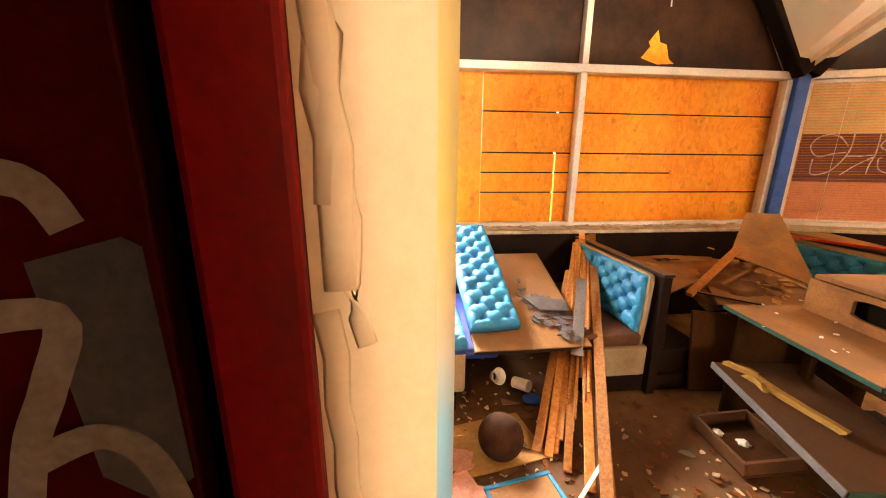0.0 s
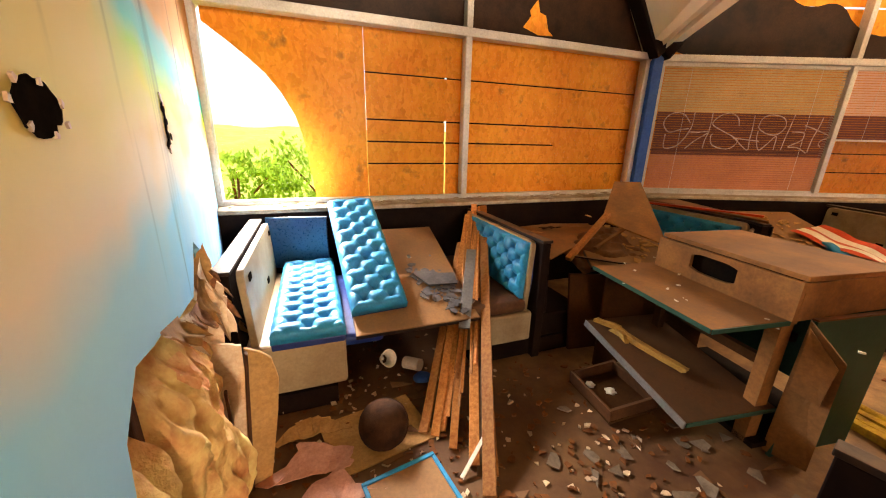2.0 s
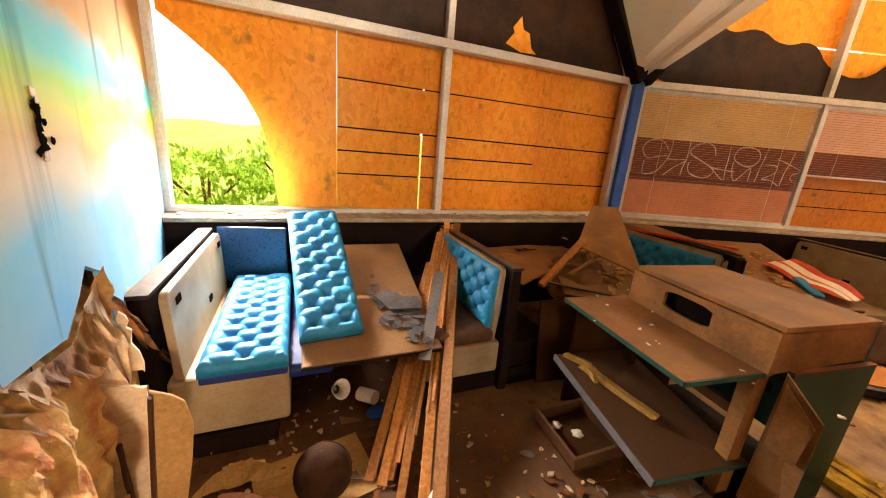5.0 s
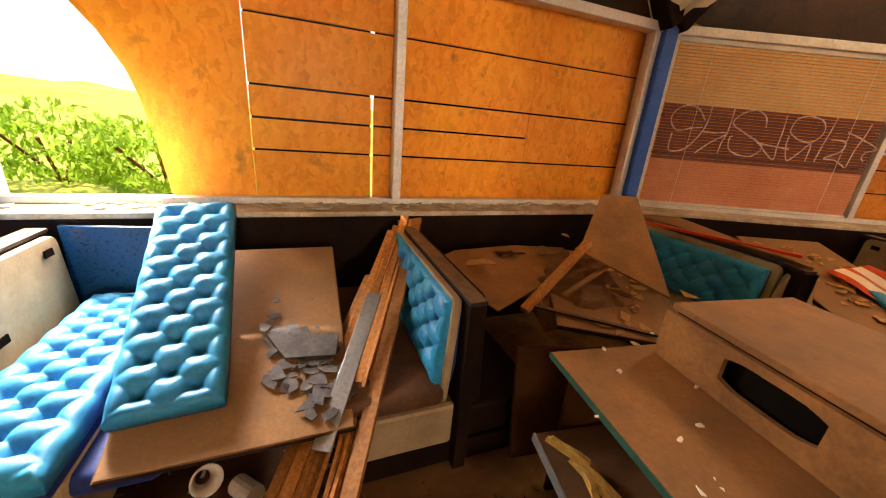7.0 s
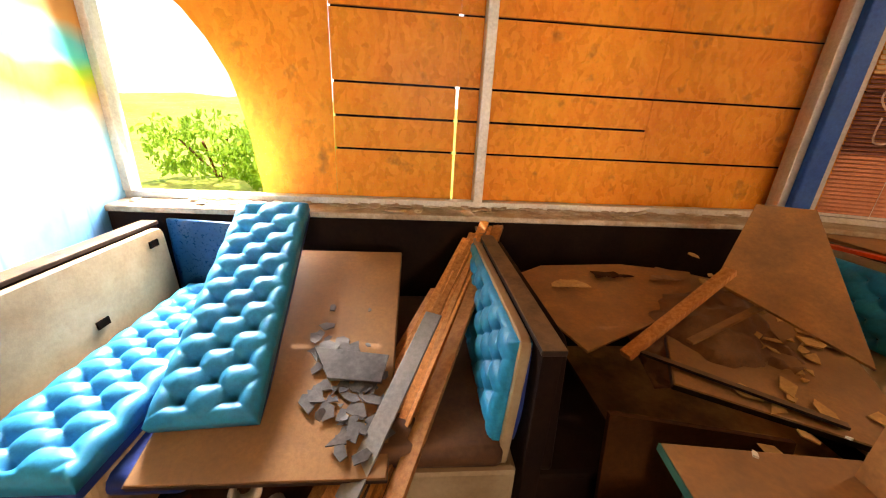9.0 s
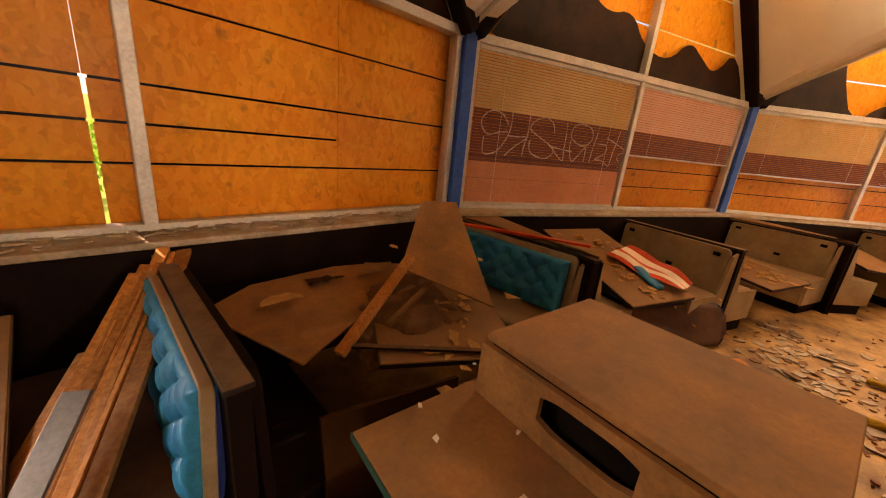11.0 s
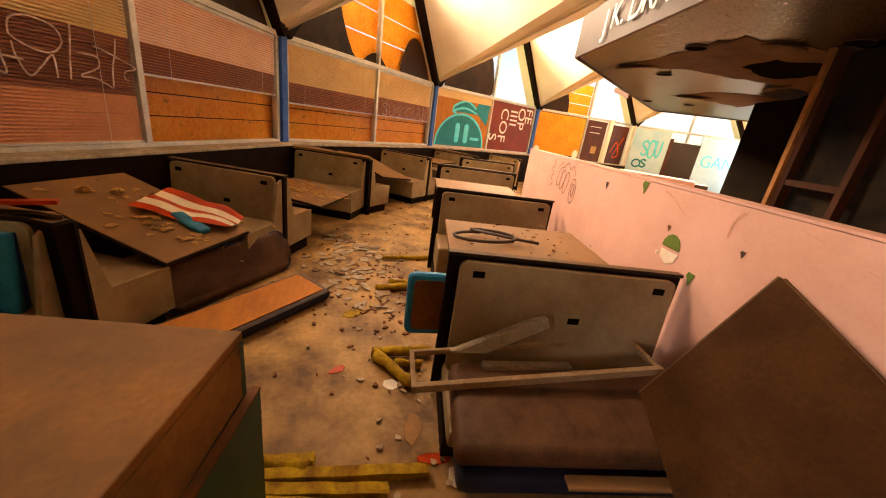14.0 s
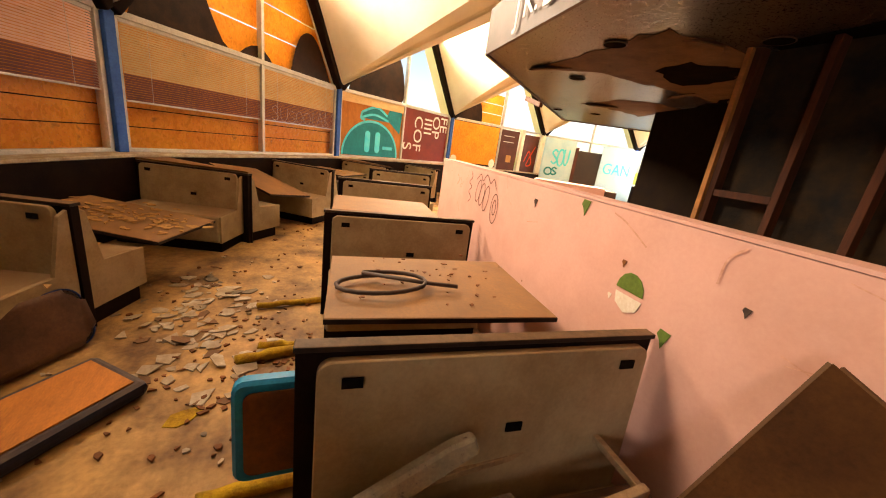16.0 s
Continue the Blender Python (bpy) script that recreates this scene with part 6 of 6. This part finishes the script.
solid("black_strip", bm, TRIM, "black edging strip lying across the debris", "strip", "", m)
bm, m = bar((-1.5, -1.12, 0.66), (-1.1, -1.0, 0.76), 0.03, 0.015)
solid("thin_stick", bm, BOARD, "thin brown stick in the debris", "stick", "", m)
bm, m = bar((-0.3, -0.42, 0.885), (0.12, -1.35, 0.885), 0.05, 0.02)
solid("red_strip", bm, CLOTHRED, "red painted timber strip lying along the divider", "timber strip", "", m)

# bundle of laths leaning on the ledge
rnd = random.Random(3)
LATHS = (((-2.13, -0.33, 0.89), (-3.0, -2.28, 0.012), 0.06, 0.022), ((-2.2, -0.27, 0.895), (-3.0, -2.12, 0.012), 0.05, 0.02), ((-2.17, -0.3, 0.87), (-2.93, -2.2, 0.012), 0.03, 0.02),
         ((-2.32, -0.4, 0.83), (-3.12, -1.9, 0.012), 0.045, 0.02), ((-2.28, -0.36, 0.85), (-3.06, -2.0, 0.012), 0.04, 0.02), ((-2.5, -0.68, 0.66), (-3.17, -1.86, 0.012), 0.05, 0.018),
         ((-2.42, -0.6, 0.72), (-3.08, -1.88, 0.012), 0.05, 0.018), ((-2.36, -0.5, 0.78), (-3.02, -1.92, 0.012), 0.035, 0.018), ((-2.24, -0.4, 0.86), (-2.97, -2.05, 0.012), 0.025, 0.02))
for a, b, ww, hh in LATHS:
    bm, m = bar(b, a, ww, hh, rnd.uniform(-0.4, 0.4))
    solid("lath", bm, WOOD, "split reddish wooden lath leaning in a bundle on the ledge", "lath", "", m, "leaning laths")
for i in range(12):
    f = rnd.random()
    top = Vector((-2.14 - 0.2 * f + rnd.uniform(-0.02, 0.02), -0.31 - 0.2 * f, 0.9 - 0.12 * f))
    foot = Vector((-2.97 - 0.13 * f + rnd.uniform(-0.03, 0.03), -2.15 + 0.25 * f, 0.012))
    cut_off = rnd.uniform(0.0, 0.25)
    bm, m = bar(foot + (top - foot) * cut_off + Vector((0.004 * i - 0.024, 0, 0.012)), top, rnd.uniform(0.01, 0.024), rnd.uniform(0.006, 0.014), rnd.uniform(-0.6, 0.6))
    solid("lath", bm, WOOD, "thin split splinter of reddish lath in the leaning bundle", "lath", "", m, "leaning laths")
a, b = Vector((-2.99, -2.2, 0.01)), Vector((-2.16, -0.3, 0.9))
track = thing("perforated_strip", "dark perforated metal strip leaning with the laths", "metal strip", bar(a, b, 0.03, 0.006)[1])
part("strip", bar(a, b, 0.03, 0.006)[0], TRIM, track, m=Matrix.Translation((0.012, -0.022, 0)))
# raised pale dots stand in for the holes through the strip
pale_dot = part("pale_dot", box(0.004, 0.02, -0.029, -0.0255, 0.0, 0.02, 0.002), CLOTHWHITE, track, m=Matrix.Translation((0, 0, 0.3)))
for i in range(1, 8):
    again(pale_dot, track, Matrix.Translation((0, 0, 0.3 + 0.24 * i)))
bm, m = bar((-3.08, -2.16, 0.012), (-2.88, -2.02, 0.1), 0.018, 0.008)
solid("white_splinter", bm, CLOTHWHITE, "white painted splinter propped on the lath ends", "splinter", "", m)
bm, m = bar((-2.8, -1.5, 0.36), (-2.52, -0.95, 0.68), 0.07, 0.012)
solid("metal_strip", bm, GREY, "grey metal strip among the laths", "metal strip", "", m)

# floor clutter at the first booth
def blob(w, h, d, seed, bm=None):
    bm = bm or bmesh.new()
    bmesh.ops.create_icosphere(bm, subdivisions=3, radius=0.5)
    for v in bm.verts:
        q = v.co * 2
        v.co = Vector((v.co.x * w, v.co.y * d, v.co.z * h)) * (1 + 0.1 * noise.noise(q * 1.7 + Vector((seed, 0, 0))))
    return bm


hat = thing("brown_bowl", "dark brown rounded shade lying on its side on cardboard", "shade", pose(-3.37, -1.84, 0.112, 50, 0, -25))
bm = bmesh.new()
bmesh.ops.create_uvsphere(bm, u_segments=28, v_segments=14, radius=0.12)
bmesh.ops.delete(bm, geom=[v for v in bm.verts if v.co.z < -0.05], context="VERTS")
bmesh.ops.solidify(bm, geom=bm.faces[:], thickness=0.008)
part("dome", bm, BOWL, hat, smooth=True)
part("rim", tube([(0.113 * math.cos(a), 0.113 * math.sin(a), -0.045) for a in [2 * math.pi * i / 28 for i in range(29)]], 0.008, 6), BOWL, hat, smooth=True)
solid("cardboard_sheet", box(0, 0.5, 0, 0.36, 0, 0.008), CARD, "flat brown cardboard sheet on the floor", "cardboard", "", pose(-3.6, -2.0, 0.012, 0, 1, 12))
framed = thing("teal_framed_board", "fallen board edged with teal, dusty brown face up", "board", pose(-3.42, -2.58, 0.02, 0, 0, 10))
part("face", box(0.02, 0.33, 0.02, 0.5, 0, 0.018), TABLE, framed)
for a in ((0, 0.35, 0, 0.018), (0, 0.35, 0.502, 0.52), (0, 0.018, 0.02, 0.5), (0.332, 0.35, 0.02, 0.5)):
    part("edge", box(*a, 0, 0.024, 0.003), TEAL, framed)
cup = thing("broken_wall_lamp", "small broken lamp with a pale glass cup under the table", "lamp", pose(-3.24, -1.24, 0.07, 60, 0, 30))
bm = bmesh.new()
bmesh.ops.create_cone(bm, cap_ends=False, segments=20, radius1=0.03, radius2=0.06, depth=0.07)
bmesh.ops.solidify(bm, geom=bm.faces[:], thickness=0.004)
part("cup", bm, CLOTHWHITE, cup, smooth=True)
part("arm", tube([(0, 0, -0.04), (0.03, 0.02, -0.08), (0.08, 0.03, -0.06)], 0.008, 6), ALU, cup)
solid("paper_cup", tube([(0, 0, 0), (0.0, 0.0, 0.12)], 0.04, 16), CLOTHWHITE, "white tube lying on the floor under the table", "tube", "", pose(-3.12, -1.28, 0.045, 80, 0, 40))
solid("blue_scrap", blob(0.12, 0.05, 0.1, 2), BLUE, "crumpled blue scrap on the floor", "scrap", "", pose(-3.05, -1.45, 0.03))

for i, (x, y, r, mt, lb) in enumerate(((-3.7, -1.72, 0.17, CARD, "crumpled tan paper on the floor"), (-3.68, -1.95, 0.2, PAPERPINK, "torn pink paper on the floor"), (-3.62, -2.12, 0.18, PAPERPINK, "torn pink paper on the floor"), (-3.55, -2.35, 0.21, PAPERPINK, "torn pink paper on the floor"), (-3.75, -2.28, 0.09, CARD, "crumpled tan paper on the floor"))):
    rnd = random.Random(i)
    bm = bmesh.new()
    ringv = [(r * rnd.uniform(0.6, 1.2) * math.cos(a), r * rnd.uniform(0.6, 1.2) * math.sin(a)) for a in [2 * math.pi * j / 9 for j in range(9)]]
    bm.faces.new([bm.verts.new((px, py, 0.03 + 0.025 * noise.noise((px * 16, py * 16, i)))) for px, py in jag(ringv, i, 0.02, 4)])
    bmesh.ops.triangulate(bm, faces=bm.faces)
    bmesh.ops.solidify(bm, geom=bm.faces[:], thickness=0.003)
    solid("torn_paper", bm, mt, lb, "paper", "", pose(x, y, 0.0))

# aisle clutter
roll = thing("brown_bolster", "rounded brown vinyl bench back tipped on its edge in the aisle", "cushion", on_plane((0.42, -1.62, 0.03), (1.0, -0.6, 0.0), (0.5, 0.85, -0.35)))
part("cover", prism(rounded(1.16, 0.36, 0.1, 7), 0.15, bevel=0.035), BROWNVINYL, roll, smooth=True)
for y in (0.03, 0.12):
    part("piping", tube([(x, y, z) for x, z in rounded(1.164, 0.364, 0.1, 7)] + [(1.164, y, 0.264)], 0.006, 6), BLUEVINYL, roll, smooth=True, m=Matrix.Translation((-0.002, 0, -0.002)))
DARKVINYL = material("dark_navy_vinyl", (0.012, 0.014, 0.03), (0.022, 0.02, 0.032), 5, 0.5, 0.1, dust=0.3)
pad = thing("upturned_seat_pad", "upturned seat pad showing its orange plywood base and dark navy rim", "cushion", on_plane((-0.02, -1.92, 0.01), (0.81, -0.66, 0.0), (0.64, 0.76, 0.12)))
part("cover", box(-0.2, 1.07, -0.03, 0.36, 0, 0.085, 0.03), DARKVINYL, pad)
part("base", box(-0.15, 1.02, 0.015, 0.315, 0.086, 0.094), PLY, pad, "orange plywood base")
FLAG = T1 @ Matrix.Translation((0.3, 0.62, 0.02)) @ Matrix.Rotation(radians(-78), 4, "Z")
flag = thing("striped_sheet", "red and white striped plastic sheet lying crumpled on the tilted table", "plastic sheet", FLAG)
for i in range(5):
    bm = bmesh.new()
    rows = []
    for j in range(25):
        u = j / 24
        wide = 0.44 * (1 - 0.45 * u)
        row = []
        for q in (0, 0.5, 1):
            v = (i + q) / 5
            row.append(bm.verts.new((0.62 * u, 0.44 * 0.35 * u + wide * v, 0.03 + 0.02 * math.sin(u * 8 + v * 2) * u + 0.03 * noise.noise((u * 3, v * 3, 0.4)) + 0.06 * max(0, v - 0.6))))
        rows.append(row)
    for a, b in zip(rows, rows[1:]):
        for q in range(2):
            bm.faces.new((a[q], b[q], b[q + 1], a[q + 1]))
    part("stripe", bm, CLOTHWHITE if i % 2 else CLOTHRED, flag, smooth=True)
solid("teal_cushion_scrap", box(0, 0.3, 0, 0.1, 0, 0.04, 0.016), TEAL, "teal cushion scrap poking out under the striped sheet", "cushion", "", T1 @ Matrix.Translation((0.5, 0.12, 0.004)) @ Matrix.Rotation(radians(80), 4, "Z"), smooth=True)
for i, (u, v) in enumerate(((0.45, 0.85), (0.6, 0.7), (0.3, 0.95), (0.65, 0.5))):
    q = T1 @ Vector((u, v, 0.0))
    crumpled(q.x, q.y, q.z, 0.05, (CARD, DUSTBROWN)[i % 2], "crumpled brown paper lying on the tilted table", 5 + i)
for i, (a, b, ww) in enumerate((((0.02, -2.96, 0.04), (0.03, -3.36, 0.045), 0.065), ((-0.01, -2.98, 0.04), (-0.29, -3.2, 0.04), 0.07), ((-0.08, -3.1, 0.035), (-0.1, -3.27, 0.035), 0.05), ((-0.83, -2.5, 0.045), (-0.88, -3.15, 0.05), 0.1), ((-0.7, -2.38, 0.03), (-0.78, -2.68, 0.03), 0.07), ((1.72, -3.08, 0.03), (1.8, -3.66, 0.03), 0.05), ((0.97, -3.0, 0.03), (1.03, -3.39, 0.04), 0.07), ((1.12, -3.12, 0.03), (1.1, -3.4, 0.03), 0.05))):
    d = Vector(b) - Vector(a)
    bm = bmesh.new()
    if ww >= 0.1:
        batts = thing("insulation_batts", "split slabs of yellow insulation lying across the floor", "insulation", on_plane((a[0], a[1], 0.004), d, (-d.y, d.x, 0)))
        for j in range(4):
            long = d.length * (1.0, 0.85, 1.2, 0.5)[j]
            slice_ = prism(jag([(0.0, 0.0), (long, 0.0), (long, 0.045), (0.0, 0.045)], 50 + j, 0.007, 9), 0.05, bevel=0.0)
            part("slab", slice_, YELLOW, batts, m=Matrix.Translation((-0.05 * j + 0.02, -0.11 + 0.056 * j, 0.0)) @ Matrix.Rotation(0.05 * (j - 1.5), 4, "Z"))
        bm.free()
        continue
    tube([Vector(a) + d * j / 6 + Vector((0, 0, 0.012 * noise.noise((j, i, 0.5)))) for j in range(7)], ww / 2, 9, bm)
    for v in bm.verts:
        v.co += 0.012 * noise.noise_vector(v.co * 22)
        v.co.z = max(0.004, v.co.z)
    solid("insulation_roll", bm, YELLOW, "strip of yellow pipe insulation on the floor", "insulation", smooth=True)
for i, (x, y, w2, h2, mt, lb, cat) in enumerate(((-0.57, -3.17, 0.2, 0.08, BOARD, "small pale board scrap on the floor", "scrap"), (-0.25, -3.07, 0.1, 0.09, CLOTHWHITE, "crumpled white foil on the floor", "foil"), (0.57, -2.81, 0.16, 0.1, YELLOW, "piece of yellow insulation on the floor", "insulation"),
                                              (-0.1, -2.75, 0.12, 0.06, CLOTHRED, "orange-red plastic scrap on the floor", "scrap"), (-0.75, -3.25, 0.08, 0.14, CLOTHRED, "orange-red plastic scrap on the floor", "scrap"), (-0.85, -3.35, 0.14, 0.09, CLOTHWHITE, "white broken shard on the floor", "shard"))):
    rnd = random.Random(20 + i)
    pts = [(w2 * 0.5 * rnd.uniform(0.7, 1.2) * math.cos(a), h2 * 0.6 * rnd.uniform(0.7, 1.2) * math.sin(a)) for a in [2 * math.pi * j / 7 for j in range(7)]]
    bm = prism(pts, -0.02, bevel=0.003)
    solid("floor_scrap", bm, mt, lb, cat, "", pose(x, y, 0.004, 0, 0, rnd.uniform(0, 180)) @ Matrix.Rotation(radians(90), 4, "X"))

# scattered debris
DUSTYPALE = material("dusty_pale_plaster", (0.5, 0.38, 0.27), (0.3, 0.2, 0.13), 12, 0.8, 0.2)
solid("flat_shards", shards(90, ((-2.4, -2.45, 0.4, 0.25), (-3.3, -1.7, 0.3, 0.3), (-1.9, -2.75, 0.3, 0.2), (1.5, -2.75, 0.6, 0.25)), 0.055, 0, 33, 0.006), DUSTBROWN, "flat brown broken pieces of board on the floor", "debris", "stuff")
solid("grey_shards", shards(40, ((-2.3, -2.5, 0.3, 0.2), (-1.9, -2.7, 0.25, 0.2), (1.6, -2.65, 0.5, 0.25)), 0.055, 0, 34, 0.006), material("dusty_grey_tile", (0.2, 0.15, 0.11), (0.12, 0.085, 0.06), 10, 0.7, 0.2), "grey broken tile pieces on the floor", "debris", "stuff")
solid("tile_shards", shards(110, ((1.75, -2.62, 0.4, 0.25), (1.9, -2.7, 0.3, 0.2), (1.1, -2.7, 0.3, 0.25)), 0.06, 0, 1, 0.007), LEDGE, "dusty grey broken tile scattered over the aisle floor", "debris", "stuff")
solid("pale_shards", shards(160, ((1.5, -2.7, 0.8, 0.4), (-0.5, -3.1, 0.6, 0.3), (-2.6, -2.3, 0.4, 0.3), (-3.5, -1.9, 0.3, 0.4), (4, -3.6, 1.2, 0.4)), 0.022, 0, 2), DUSTYPALE, "pale crumbs of plaster on the floor", "debris", "stuff")
solid("brown_rubble", shards(760, ((-3.2, -1.6, 0.4, 0.35), (-3.0, -2.3, 0.4, 0.3), (-3.4, -1.8, 0.35, 0.45), (-2.4, -2.0, 0.5, 0.4), (1.3, -2.7, 1.0, 0.4), (4.2, -3.7, 1.4, 0.5), (0.9, -3.2, 0.5, 0.2)), 0.02, 0, 3, 0.01), RUST, "dark crumbs and splinters on the floor", "debris", "stuff")
SLATE = material("grey_tile", (0.09, 0.08, 0.082), (0.2, 0.18, 0.175), 9, 0.45, 0.1, own=0.3)


def on_table(m, seed, count, size, mat, label):
    solid("table_debris", shards(count, ((0.42, 0.5, 0.2, 0.3),), size, 0, seed, 0.006), mat, label, "debris", "stuff", m @ Matrix.Translation((0, 0, 0.004)))


solid("table_debris", shards(95, ((0.36, 0.3, 0.07, 0.09), (0.3, 0.42, 0.08, 0.1), (0.42, 0.2, 0.05, 0.07)), 0.036, 0, 5, 0.006), SLATE, "broken grey tile heaped on the fallen table", "debris", "stuff", on_plane((-3.2, -1.46, 0.402), (1, 0, 0), (0, 1.06, 0.34)) @ Matrix.Translation((0, 0, 0.004)))
on_table(T1, 6, 60, 0.04, CARD, "paper and plaster debris on the tabletop")
on_table(T2, 7, 130, 0.04, CARD, "flakes covering the tabletop")
on_table(on_plane((-1.62, -1.24, 0.56), (0.95, -0.5, -0.05), (0.3, 0.9, 0.14)), 8, 60, 0.045, CARD, "plaster debris on the buried tabletop")
on_table(on_plane((-2.1, -2.45, 0.74), (1, 0, 0), (0, 1, 0)) @ Matrix.Translation((-0.15, -0.1, 0)), 9, 14, 0.011, CLOTHWHITE, "crumbs on the cabinet shelf")
solid("slate_piece", prism(((0, 0), (0.3, 0.04), (0.28, 0.16), (0.08, 0.14)), 0.012, bevel=0.002), SLATE, "large dark broken tile on the fallen table", "tile", "", on_plane((-3.0, -1.02, 0.56), (1, 0, 0), (0, 1.06, 0.34)) @ Matrix.Rotation(radians(90), 4, "X"))
on_table(T4 @ Matrix.Translation((0.05, 0.1, 0.0)), 14, 40, 0.014, RUST, "small crumbs on the tabletop by the pink wall")
on_table(on_plane(at(2, 2.75, 1.3, 0.72), along(2), -inward(2)), 16, 70, 0.03, CARD, "flakes on the far tabletop")
solid("plaster_crumbs", shards(150, ((-3.45, -1.75, 0.25, 0.3), (-3.0, -1.5, 0.3, 0.25), (-2.5, -2.3, 0.3, 0.25)), 0.016, 0, 21, 0.006), PLASTER, "pale plaster and paper crumbs on the dark floor", "debris", "stuff")
solid("ledge_debris", shards(120, ((-3.0, -0.1, 0.7, 0.05), (-1.6, -0.1, 0.7, 0.05)), 0.05, SILL, 12, 0.008), LEDGE, "paint flakes on the window ledge", "debris", "stuff")

# bushes outside the broken window
def bush(x, y, z, w, h, seed, count=1800):
    rnd = random.Random(seed)
    b = thing("bush", "sunlit green bush outside the broken window", "bush", pose(x, y, z))
    bm = bmesh.new()
    for _ in range(count):
        d = Vector((rnd.gauss(0, 1), rnd.gauss(0, 1), rnd.gauss(0, 1))).normalized() * rnd.uniform(0.5, 1) ** 0.5
        q = Vector((d.x * w, d.y * w * 0.6, h * 0.55 + d.z * h * 0.5)) + 0.25 * w * noise.noise_vector(d * 2 + Vector((seed, 0, 0)))
        s = rnd.uniform(0.04, 0.1)
        t = Euler((rnd.uniform(0, 6), rnd.uniform(0, 6), rnd.uniform(0, 6))).to_matrix()
        bm.faces.new([bm.verts.new(q + t @ Vector(v)) for v in ((-s, 0, 0), (0, -s * 0.5, 0.01), (s, 0, 0), (0, s * 0.5, 0.01))])
    part("crown", bm, LEAF, b)
    for i in range(4):
        a = i * 1.6
        part("stem", tube([(0, 0, 0), (0.2 * w * math.cos(a), 0.2 * w * math.sin(a), h * 0.3), (0.5 * w * math.cos(a), 0.4 * w * math.sin(a), h * 0.7)], 0.03, 6), RUST, b)


bm = bmesh.new()
bmesh.ops.create_grid(bm, x_segments=60, y_segments=30, size=1)
for v in bm.verts:
    v.co = Vector((v.co.x * 16, v.co.y * 8, 2.6 * (0.5 + 0.5 * math.sin(v.co.y * 1.5)) + 0.3 * noise.noise(v.co * 6) - 0.3))
solid("grass_bank", bm, GRASS, "sunlit grassy bank outside the broken window", "bank", "structure", pose(-5, 17, -0.15), smooth=True)
bush(-5.2, 5.5, -0.15, 1.4, 1.2, 1)
bush(-7.2, 6.5, -0.15, 1.5, 1.3, 2)
bush(-3.4, 7.0, -0.15, 1.6, 1.5, 3)
